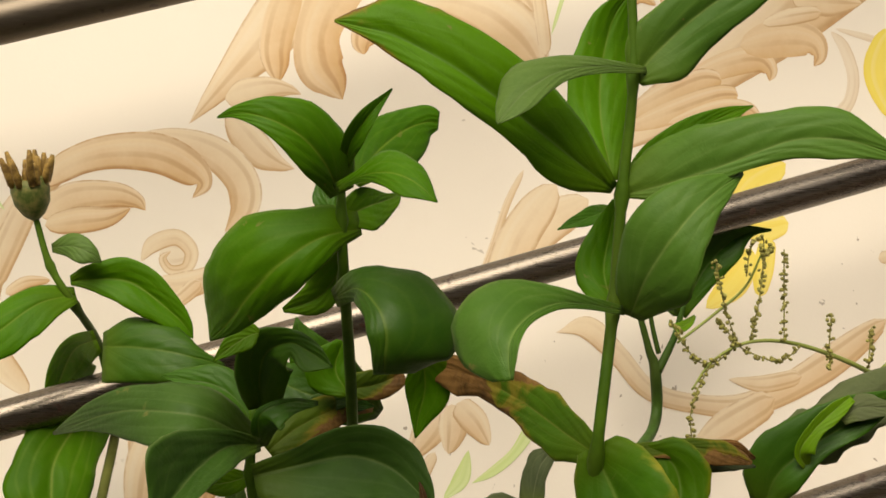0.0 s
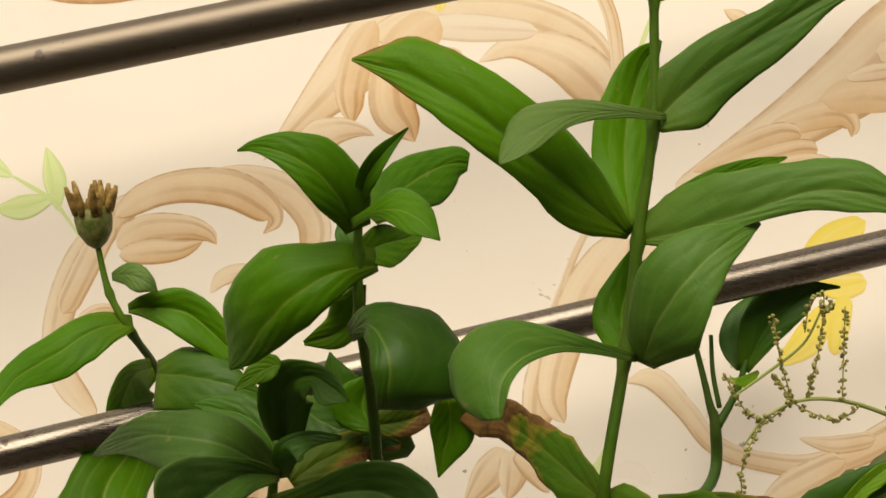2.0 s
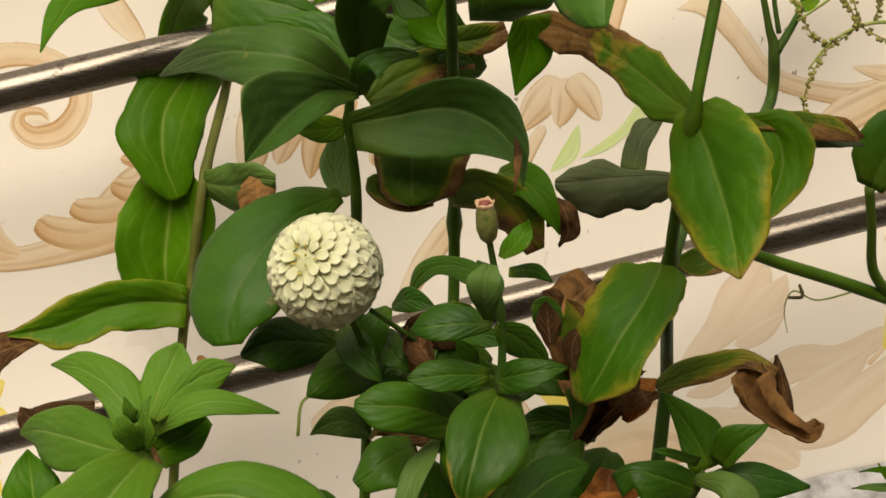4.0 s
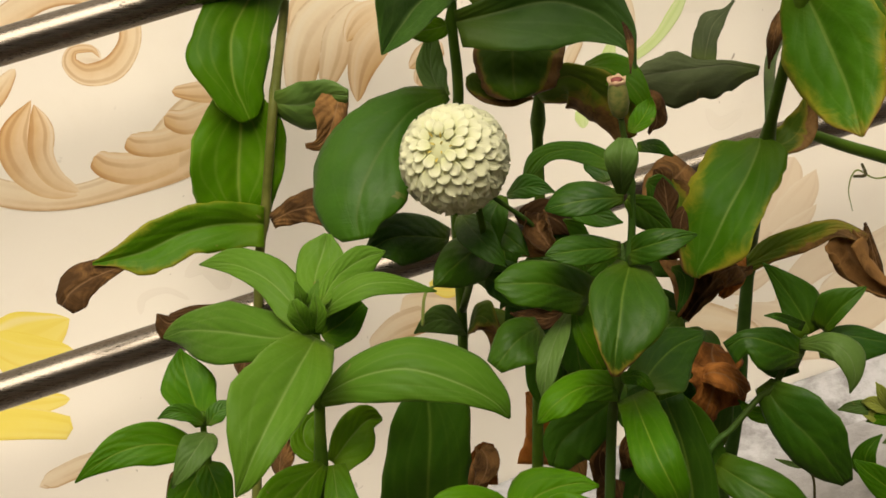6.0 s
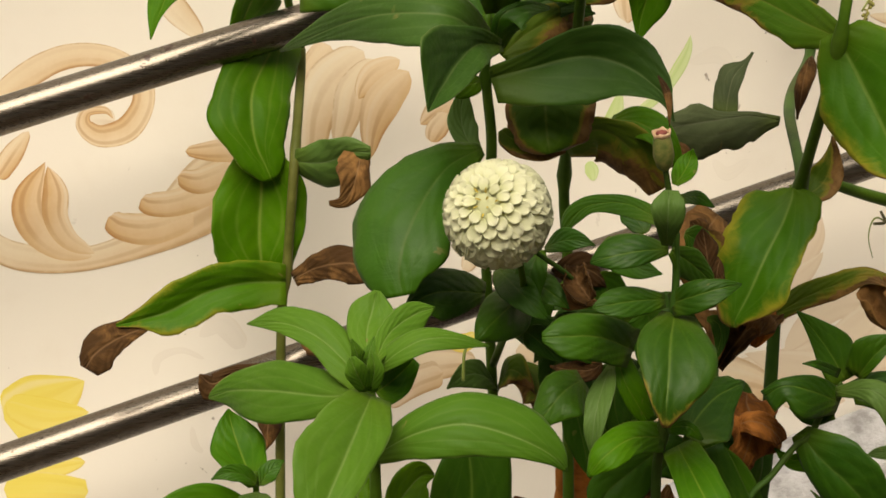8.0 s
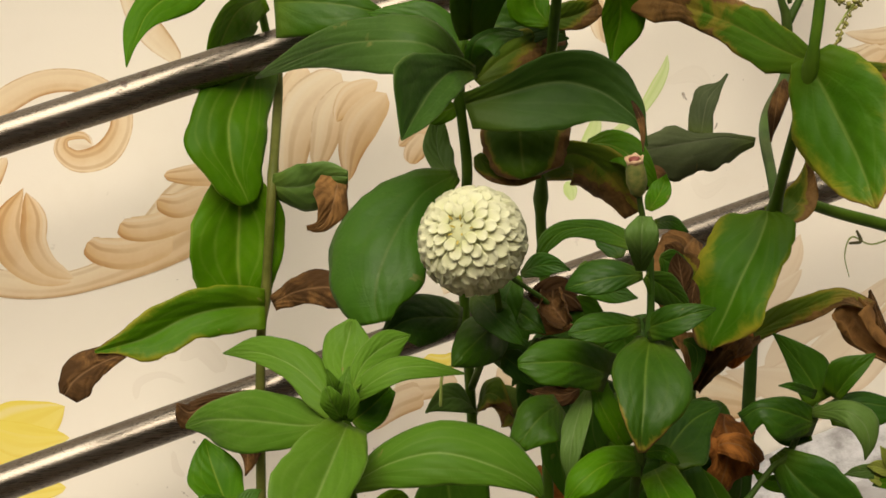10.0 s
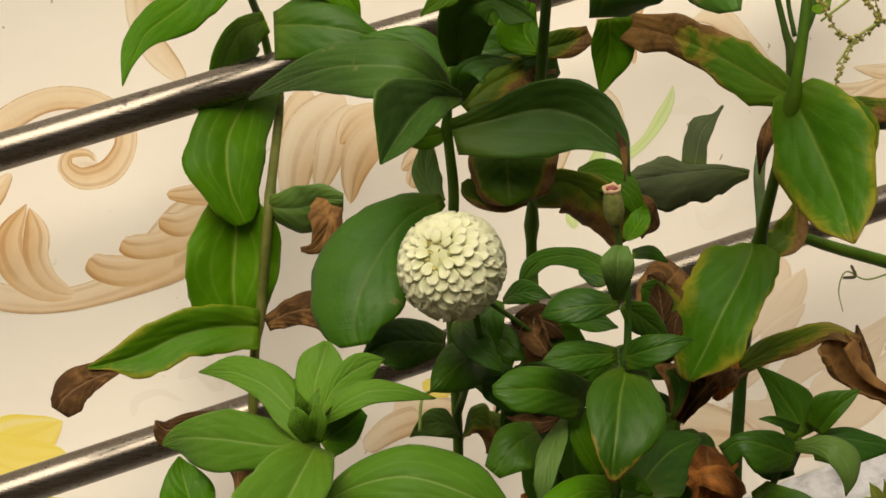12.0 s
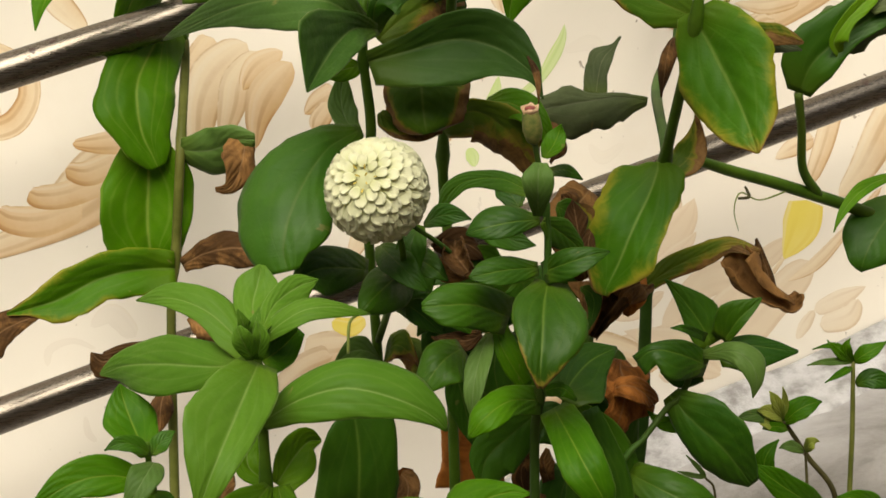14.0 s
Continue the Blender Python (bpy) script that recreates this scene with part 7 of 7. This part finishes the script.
stem(weed_two, [(0.474, 0.200, 0.402, 0.0018), (0.474, 0.200, 0.342, 0.0022), (0.472, 0.200, 0.281, 0.0023), (0.473, 0.200, 0.244, 0.0026)], "tan")
leaf(weed_two, (0.474, 0.200, 0.402), (0.481, 0.190, 0.411), (0.501, 0.190, 0.419), 0.015, (-0.54, -0.73, 0.43), "green")
leaf(weed_two, (0.474, 0.200, 0.401), (0.461, 0.190, 0.415), (0.465, 0.190, 0.425), 0.011, (-0.20, -0.88, -0.44), "green")
leaf(weed_two, (0.473, 0.200, 0.402), (0.454, 0.190, 0.413), (0.443, 0.190, 0.426), 0.007, (0.21, -0.97, -0.15), "green")
leaf(weed_two, (0.473, 0.200, 0.401), (0.446, 0.190, 0.407), (0.424, 0.190, 0.406), 0.007, (0.23, -0.88, 0.43), "grey")
leaf(weed_two, (0.473, 0.200, 0.397), (0.457, 0.190, 0.396), (0.441, 0.190, 0.389), 0.007, (0.06, -0.73, 0.69), "green")
leaf(weed_two, (0.469, 0.200, 0.407), (0.451, 0.190, 0.420), (0.429, 0.190, 0.419), 0.006, (0.31, -0.92, 0.23), "green")
leaf(weed_two, (0.477, 0.200, 0.381), (0.490, 0.190, 0.387), (0.512, 0.190, 0.375), 0.018, (-0.19, -0.89, 0.41), "dark")
weed_three = thing("weed", (0.396, 0.140, 0.223), "small weed sprout with broad green leaves", "weed", group="weeds")
stem(weed_three, [(0.394, 0.140, 0.351, 0.0010), (0.396, 0.140, 0.311, 0.0014), (0.396, 0.140, 0.223, 0.0016)], "brown")
leaf(weed_three, (0.394, 0.140, 0.349), (0.393, 0.130, 0.359), (0.401, 0.130, 0.359), 0.011, (-0.88, -0.46, 0.09), "pale")
leaf(weed_three, (0.393, 0.140, 0.349), (0.375, 0.130, 0.359), (0.365, 0.130, 0.358), 0.010, (0.40, -0.86, 0.32), "grey")
leaf(weed_three, (0.361, 0.130, 0.328), (0.346, 0.120, 0.351), (0.359, 0.120, 0.369), 0.019, (-0.66, -0.72, -0.22), "green")
leaf(weed_three, (0.412, 0.130, 0.297), (0.356, 0.100, 0.335), (0.327, 0.100, 0.359), 0.026, (0.33, -0.94, -0.01), "green")
leaf(weed_three, (0.468, 0.140, 0.289), (0.436, 0.120, 0.309), (0.411, 0.120, 0.315), 0.018, (0.40, -0.89, 0.20), "green")
weed_four = thing("weed", (0.354, 0.220, 0.211), "thin dry weed stalk with tiny leaves", "weed", group="weeds")
stem(weed_four, [(0.345, 0.220, 0.309, 0.0010), (0.354, 0.220, 0.291, 0.0011), (0.354, 0.220, 0.211, 0.0013)], "brown")
leaf(weed_four, (0.345, 0.220, 0.309), (0.332, 0.220, 0.313), (0.319, 0.220, 0.318), 0.005, (0.12, -0.92, 0.37), "grey")
leaf(weed_four, (0.345, 0.220, 0.309), (0.338, 0.220, 0.319), (0.327, 0.220, 0.331), 0.005, (0.04, -1.00, 0.03), "grey")

# climbing vine
vine = thing("vine", (0.650, 0.300, 0.292), "green climbing vine with heart-shaped leaves beside the rail", "vine")
stem(vine, [(0.321, 0.200, 0.587, 0.0040), (0.367, 0.220, 0.571, 0.0050), (0.431, 0.240, 0.551, 0.0054), (0.533, 0.270, 0.515, 0.0057), (0.605, 0.290, 0.480, 0.0058), (0.650, 0.300, 0.292, 0.0062)], "green")
stem(vine, [(0.468, 0.250, 0.540, 0.0046), (0.442, 0.230, 0.566, 0.0040), (0.429, 0.210, 0.602, 0.0036), (0.420, 0.200, 0.633, 0.0038)], "green", "leaf_stalk")
stem(vine, [(0.434, 0.240, 0.547, 0.0008), (0.396, 0.220, 0.544, 0.0007), (0.373, 0.210, 0.553, 0.0007), (0.367, 0.210, 0.539, 0.0005), (0.371, 0.210, 0.521, 0.0003)], "pale", "tendril")
stem(vine, [(0.377, 0.210, 0.558, 0.0010), (0.378, 0.205, 0.550, 0.0014), (0.366, 0.200, 0.550, 0.0011)], "brown", "tendril")
blade(vine, [(0.421, 0.200, 0.633, 0.0105, 0.0095), (0.428, 0.190, 0.658, 0.0268, 0.0190), (0.453, 0.181, 0.680, 0.0251, 0.0124), (0.487, 0.178, 0.699, 0.0187, 0.0120), (0.525, 0.180, 0.718, 0.0022, 0.0016)], (-0.52, -0.85, 0.04), "dark", (0.10, 0.10))
blade(vine, [(0.425, 0.220, 0.660, 0.0071, 0.0126), (0.448, 0.211, 0.681, 0.0158, 0.0230), (0.470, 0.210, 0.687, 0.0184, 0.0253), (0.500, 0.213, 0.704, 0.0206, 0.0258), (0.552, 0.230, 0.719, 0.0183, 0.0183)], (-0.44, -0.89, 0.10), "dusty", (-0.20, 0.20))
leaf(vine, (0.567, 0.270, 0.527), (0.523, 0.250, 0.495), (0.512, 0.250, 0.467), 0.059, (-0.42, -0.68, 0.61), "dark")
blade(vine, [(0.286, 0.200, 0.634, 0.0044, 0.0029), (0.260, 0.194, 0.639, 0.0195, 0.0035), (0.236, 0.190, 0.638, 0.0219, 0.0056), (0.215, 0.189, 0.636, 0.0252, 0.0129), (0.197, 0.189, 0.634, 0.0178, 0.0104), (0.184, 0.190, 0.633, 0.0043, 0.0025)], (-0.38, -0.92, 0.09), "dusty", (-0.10, -0.20))
blade(vine, [(0.242, 0.200, 0.641, 0.0102, 0.0081), (0.247, 0.206, 0.656, 0.0108, 0.0075), (0.253, 0.211, 0.668, 0.0112, 0.0073), (0.264, 0.216, 0.677, 0.0030, 0.0026), (0.272, 0.220, 0.685, 0.0008, 0.0014)], (-0.40, -0.92, 0.07), "dusty", (-0.20, 0.10))
leaf(vine, (0.548, 0.250, 0.551), (0.496, 0.230, 0.542), (0.466, 0.220, 0.511), 0.013, (-0.07, -0.73, 0.68), "lime")
blade(vine, [(0.446, 0.180, 0.663, 0.0031, 0.0029), (0.438, 0.176, 0.675, 0.0040, 0.0116), (0.447, 0.172, 0.691, 0.0049, 0.0068), (0.463, 0.172, 0.705, 0.0054, 0.0080), (0.478, 0.175, 0.715, 0.0018, 0.0052)], (-0.44, -0.89, 0.11), "lime", (0.30, 0.10))
blade(vine, [(0.471, 0.176, 0.698, 0.0059, 0.0043), (0.483, 0.172, 0.707, 0.0096, 0.0109), (0.501, 0.169, 0.707, 0.0058, 0.0066), (0.521, 0.170, 0.706, 0.0017, 0.0017)], (-0.48, -0.87, 0.09), "dusty", (-0.20, 0.20))
blade(vine, [(0.339, 0.150, 0.687, 0.0012, 0.0023), (0.355, 0.142, 0.687, 0.0024, 0.0052), (0.371, 0.139, 0.685, 0.0045, 0.0082), (0.387, 0.140, 0.676, 0.0012, 0.0012)], (-0.39, -0.91, 0.12), "dead", (0.10, -0.20))
blade(vine, [(0.310, 0.120, 0.685, 0.0029, 0.0041), (0.330, 0.110, 0.683, 0.0089, 0.0104), (0.357, 0.115, 0.678, 0.0072, 0.0064), (0.383, 0.130, 0.672, 0.0007, 0.0011)], (-0.39, -0.91, 0.13), "dusty", (-0.40, 0.20))

# dark plant behind the rails
back_plant = thing("shrub", (0.237, 0.178, 0.180), "dark green leafy shrub stalk behind the lower rail", "plant")
stem(back_plant, [(0.396, 0.420, 0.791, 0.0025), (0.405, 0.420, 0.761, 0.0028), (0.412, 0.420, 0.736, 0.0034), (0.418, 0.420, 0.716, 0.0051), (0.414, 0.415, 0.668, 0.0050), (0.317, 0.250, 0.641, 0.0046), (0.232, 0.052, 0.600, 0.0034), (0.267, 0.163, 0.494, 0.0036), (0.266, 0.168, 0.432, 0.0036), (0.263, 0.172, 0.357, 0.0036), (0.237, 0.178, 0.180, 0.0040)], "dark")
stem(back_plant, [(0.444, 0.420, 0.776, 0.0025), (0.436, 0.420, 0.748, 0.0032), (0.420, 0.420, 0.717, 0.0041)], "dark", "branch")
stem(back_plant, [(0.411, 0.420, 0.796, 0.0018), (0.414, 0.420, 0.763, 0.0021), (0.421, 0.420, 0.733, 0.0023)], "dark", "branch")
blade(back_plant, [(0.442, 0.420, 0.766, 0.0071, 0.0047), (0.460, 0.412, 0.806, 0.0245, 0.0159), (0.482, 0.407, 0.831, 0.0203, 0.0164), (0.501, 0.403, 0.840, 0.0062, 0.0045), (0.519, 0.400, 0.842, 0.0010, 0.0010)], (-0.39, -0.92, -0.01), "dark", (0.10, 0.10))
leaf(back_plant, (0.443, 0.430, 0.765), (0.452, 0.440, 0.805), (0.474, 0.440, 0.846), 0.047, (-0.47, -0.84, 0.28), "dark")
leaf(back_plant, (0.377, 0.420, 0.860), (0.349, 0.400, 0.852), (0.319, 0.390, 0.841), 0.017, (0.31, -0.85, 0.42), "dark")
leaf(back_plant, (0.455, 0.420, 0.766), (0.434, 0.400, 0.757), (0.423, 0.400, 0.762), 0.010, (0.45, -0.79, 0.41), "lime")

# seeding stalk
seed_stalk = thing("seed_stalk", (0.650, 0.330, 0.293), "drooping green stalk with beaded seed spikes", "weed")
stem(seed_stalk, [(0.404, 0.300, 0.711, 0.0009), (0.422, 0.300, 0.734, 0.0011), (0.455, 0.300, 0.749, 0.0015), (0.505, 0.310, 0.745, 0.0018), (0.571, 0.320, 0.721, 0.0023), (0.613, 0.330, 0.691, 0.0026), (0.650, 0.330, 0.293, 0.0030)], "pale")
stem(seed_stalk, [(0.403, 0.330, 0.747, 0.0011), (0.429, 0.320, 0.769, 0.0013), (0.454, 0.310, 0.793, 0.0011), (0.465, 0.300, 0.822, 0.0009)], "pale", "side_stalk")
bead_row(seed_stalk, [(0.441, 0.300, 0.752), (0.432, 0.300, 0.779), (0.424, 0.300, 0.816)], 0.0033, 1)
bead_row(seed_stalk, [(0.454, 0.300, 0.750), (0.463, 0.300, 0.788), (0.466, 0.300, 0.832), (0.455, 0.300, 0.825), (0.451, 0.300, 0.802)], 0.0033, 2)
bead_row(seed_stalk, [(0.484, 0.300, 0.749), (0.484, 0.300, 0.783), (0.484, 0.300, 0.824)], 0.0033, 3)
bead_row(seed_stalk, [(0.525, 0.300, 0.728), (0.524, 0.300, 0.746), (0.526, 0.300, 0.772)], 0.0033, 4)
bead_row(seed_stalk, [(0.559, 0.300, 0.727), (0.560, 0.300, 0.741), (0.562, 0.300, 0.760)], 0.0033, 5)
bead_row(seed_stalk, [(0.422, 0.300, 0.734), (0.409, 0.300, 0.711), (0.403, 0.300, 0.691), (0.404, 0.300, 0.669)], 0.0033, 6)
bead_row(seed_stalk, [(0.426, 0.300, 0.733), (0.441, 0.300, 0.747), (0.431, 0.300, 0.761), (0.425, 0.300, 0.766)], 0.0033, 7)
bead_row(seed_stalk, [(0.441, 0.300, 0.747), (0.460, 0.300, 0.738), (0.480, 0.300, 0.733), (0.497, 0.300, 0.743)], 0.0033, 8)
bead_row(seed_stalk, [(0.426, 0.300, 0.733), (0.409, 0.300, 0.734), (0.395, 0.300, 0.752), (0.386, 0.300, 0.767)], 0.0033, 9)
bead_row(seed_stalk, [(0.463, 0.300, 0.825), (0.471, 0.300, 0.820), (0.471, 0.300, 0.829)], 0.0033, 10)

# leaves and husks in the shade below the upper whorl; deep green deepens it
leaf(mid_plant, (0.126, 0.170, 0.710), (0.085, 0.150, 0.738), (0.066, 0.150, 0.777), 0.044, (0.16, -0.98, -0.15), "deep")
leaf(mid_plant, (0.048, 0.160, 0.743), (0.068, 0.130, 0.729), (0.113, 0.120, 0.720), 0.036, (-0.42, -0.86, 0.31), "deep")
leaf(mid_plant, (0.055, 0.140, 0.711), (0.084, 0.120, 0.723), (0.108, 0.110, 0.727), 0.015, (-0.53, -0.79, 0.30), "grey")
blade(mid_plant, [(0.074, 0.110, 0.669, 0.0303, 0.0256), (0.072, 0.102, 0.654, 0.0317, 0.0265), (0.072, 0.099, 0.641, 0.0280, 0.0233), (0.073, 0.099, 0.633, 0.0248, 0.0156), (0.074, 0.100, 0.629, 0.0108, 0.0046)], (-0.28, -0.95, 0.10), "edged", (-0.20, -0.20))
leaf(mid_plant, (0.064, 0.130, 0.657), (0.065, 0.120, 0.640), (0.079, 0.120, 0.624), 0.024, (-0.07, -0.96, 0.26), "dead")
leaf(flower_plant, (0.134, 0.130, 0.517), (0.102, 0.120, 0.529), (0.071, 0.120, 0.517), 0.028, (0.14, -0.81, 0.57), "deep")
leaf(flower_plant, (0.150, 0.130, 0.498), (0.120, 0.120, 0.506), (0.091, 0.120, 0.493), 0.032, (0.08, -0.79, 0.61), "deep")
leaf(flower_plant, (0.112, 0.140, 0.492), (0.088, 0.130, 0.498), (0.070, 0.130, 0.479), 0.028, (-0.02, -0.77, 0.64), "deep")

# ---------------- flower heads and buds ----------------


def petal_mesh(name, length, width, cup, seed):
    """One petal along +x, its upper side towards +z, broad and blunt at the tip."""
    rnd = random.Random(seed)
    bm = bmesh.new()
    nu, nv = 6, 6
    rows, uvs = [], []
    for i in range(nu + 1):
        u = i / nu
        w = width / 2 * (0.42 + 0.58 * math.sin(min(u * 1.25, 1.0) * 1.5708)) * (1 if u < 0.55 else max(1 - ((u - 0.55) / 0.46) ** 2, 0.015) ** 0.62)
        row = []
        for j in range(nv + 1):
            v = 2 * j / nv - 1
            notch = -0.02 * length * (u > 0.9) * math.exp(-(v / 0.25) ** 2)
            row.append((u * length + notch, v * w, cup * width * (0.55 * v * v + 0.04 * math.sin(5 * v + seed)) * (0.3 + 0.7 * u) - 0.22 * length * max(u - 0.6, 0) ** 1.5 + rnd.uniform(-1, 1) * 0.00012))
        rows.append(row)
        uvs.append([(u, j / nv) for j in range(nv + 1)])
    g = sheet(bm, rows, uvs)
    h = sheet(bm, [[(v.co.x, v.co.y, v.co.z - 0.00055) for v in row] for row in g], uvs, True)
    ring = [(0, j) for j in range(nv)] + [(i, nv) for i in range(nu)] + [(nu, j) for j in range(nv, 0, -1)] + [(i, 0) for i in range(nu, 0, -1)]
    for k, (i, j) in enumerate(ring):
        x, y = ring[(k + 1) % len(ring)]
        bm.faces.new((g[x][y], g[i][j], h[i][j], h[x][y]))
    bmesh.ops.recalc_face_normals(bm, faces=bm.faces)
    mesh = bpy.data.meshes.new(name)
    bm.to_mesh(mesh)
    bm.free()
    mesh.shade_smooth()
    return mesh


def flower_head(plant, centre, axis, radius):
    """A double flower: a dome of overlapping petals, small and folded round the yellow eye, broad towards the rim."""
    core = bmesh.new()
    bmesh.ops.create_uvsphere(core, u_segments=20, v_segments=12, radius=radius * 0.80)
    bmesh.ops.translate(core, verts=core.verts, vec=centre)
    head = part("flower_head", core, PETAL, plant, "cream white double flower with a yellow eye")
    spin = Vector((0, 0, 1)).rotation_difference(Vector(axis))
    rnd = random.Random(5)
    shapes = [petal_mesh("petal", radius * 0.62, radius * 0.56, c, s) for s, c in ((1, 0.16), (2, 0.24), (3, 0.12), (4, 0.2))]
    for m in shapes:
        m.materials.append(PETAL)
    eye = petal_mesh("eye_petal", radius * 0.30, radius * 0.10, 0.9, 9)
    eye.materials.append(PETAL_EYE)
    total = 175
    root = Vector(plant.location)
    for k in range(total):
        f = (k + 0.5) / total
        theta = 2.05 * f ** 0.62
        phi = k * 2.399963 + rnd.uniform(-0.10, 0.10)
        out = Vector((math.sin(theta) * math.cos(phi), math.sin(theta) * math.sin(phi), math.cos(theta)))
        down = Vector((math.cos(theta) * math.cos(phi), math.cos(theta) * math.sin(phi), -math.sin(theta)))
        small = f < 0.045
        open_up = 0.9 if small else 0.50 - 0.22 * min(f * 2.2, 1) + rnd.uniform(-0.05, 0.05)
        along = (down * math.cos(open_up) + out * math.sin(open_up)).normalized()
        face = (out * math.cos(open_up) - down * math.sin(open_up)).normalized()
        across = face.cross(along)
        size = (0.34 + 0.62 * min(f * 1.7, 1)) * rnd.uniform(0.90, 1.10)
        base = out * radius * (0.84 if small else 0.90) - along * radius * (0.02 if small else 0.36 * size)
        turn = Matrix((along, across, face)).transposed().to_4x4()
        m = Matrix.Translation(Vector(centre) - root) @ spin.to_matrix().to_4x4() @ Matrix.Translation(base) @ turn @ Matrix.Rotation(rnd.uniform(-0.16, 0.16), 4, 'X') @ Matrix.Scale(size, 4)
        ob = new("petal", eye if small else shapes[k % 4])
        ob.parent = head
        ob.matrix_basis = m
    return head


def lathe(bm, centre, axis, profile, sides=14):
    """A turned body: profile of (height, radius) along axis from centre."""
    spin = Vector((0, 0, 1)).rotation_difference(Vector(axis)).to_matrix()
    rings = [[bm.verts.new(Vector(centre) + spin @ Vector((r * math.cos(a), r * math.sin(a), h))) for a in (6.28318 * i / sides for i in range(sides))] for h, r in profile]
    for k in range(len(rings) - 1):
        for i in range(sides):
            j = (i + 1) % sides
            bm.faces.new((rings[k][i], rings[k][j], rings[k + 1][j], rings[k + 1][i]))
    bm.faces.new(rings[0][::-1])
    bm.faces.new(rings[-1])
    bmesh.ops.recalc_face_normals(bm, faces=bm.faces)


def faded_bud(plant, base, axis, height):
    bm = bmesh.new()
    h = height
    lathe(bm, base, axis, [(0, 0.06 * h), (0.08 * h, 0.16 * h), (0.25 * h, 0.26 * h), (0.45 * h, 0.29 * h), (0.62 * h, 0.27 * h), (0.64 * h, 0.2 * h)])
    cup = part("bud_cup", bm, BUD_CUP, plant, "scaly brown-green bud cup")
    spin = Vector((0, 0, 1)).rotation_difference(Vector(axis)).to_matrix()
    rnd = random.Random(11)
    for ring_r, n, tall in ((0.255, 12, 0.42), (0.15, 7, 0.34)):
        for k in range(n):
            a = 6.28318 * k / n + rnd.uniform(-0.2, 0.2)
            hh = tall * h * rnd.uniform(0.65, 1.2)
            d = spin @ Vector((math.cos(a) * 0.32 * rnd.uniform(0.3, 1.3), math.sin(a) * 0.32 * rnd.uniform(0.3, 1.3), 1)).normalized()
            p = Vector(base) + spin @ Vector((math.cos(a) * ring_r * h, math.sin(a) * ring_r * h, 0.55 * h))
            bm = bmesh.new()
            tube(bm, [(*(p + d * hh * s), r * h) for s, r in ((0, 0.06), (0.35, 0.062), (0.75, 0.05), (1.0, 0.028))], 6)
            part("floret", bm, BUD_TIP, cup)


def closed_bud(plant, base, axis, height):
    h = height
    bm = bmesh.new()
    lathe(bm, base, axis, [(0, 0.08 * h), (0.12 * h, 0.2 * h), (0.4 * h, 0.27 * h), (0.7 * h, 0.25 * h), (0.92 * h, 0.21 * h), (1.0 * h, 0.17 * h)])
    cup = part("bud_cup", bm, BUD_CUP, plant, "pale scaly closed bud")
    bm = bmesh.new()
    lathe(bm, Vector(base) + Vector(axis) * 0.97 * h, axis, [(0, 0.155 * h), (0.07 * h, 0.14 * h), (0.1 * h, 0.07 * h)])
    part("bud_tip", bm, BUD_RED, cup, "dark red bud tip")
    bm = bmesh.new()
    lathe(bm, Vector(base) + Vector(axis) * 0.88 * h, axis, [(0, 0.20 * h), (0.08 * h, 0.215 * h), (0.17 * h, 0.23 * h), (0.13 * h, 0.17 * h), (0.08 * h, 0.14 * h)], 18)
    for v in bm.verts:
        v.co += Vector(axis) * 0.10 * h * noise.noise(v.co * 420) + Vector((1, 0.4, 0)) * 0.05 * h * noise.noise(v.co * 300)
    part("bud_rim", bm, BUD_PINK, cup, "ragged pale pink petal tips")


flower_head(flower_plant, (0.012, 0.005, 0.606), (-0.47, -0.78, 0.41), 0.0334)
faded_bud(rail_plant, (-0.108, 0.340, 0.845), (-0.16, -0.20, 0.97), 0.051)
closed_bud(bud_plant, (0.098, -0.050, 0.634), (-0.18, -0.22, 0.96), 0.023)
closed_bud(tall_plant, (0.228, -0.050, 1.027), (-0.12, 0.00, 0.99), 0.029)
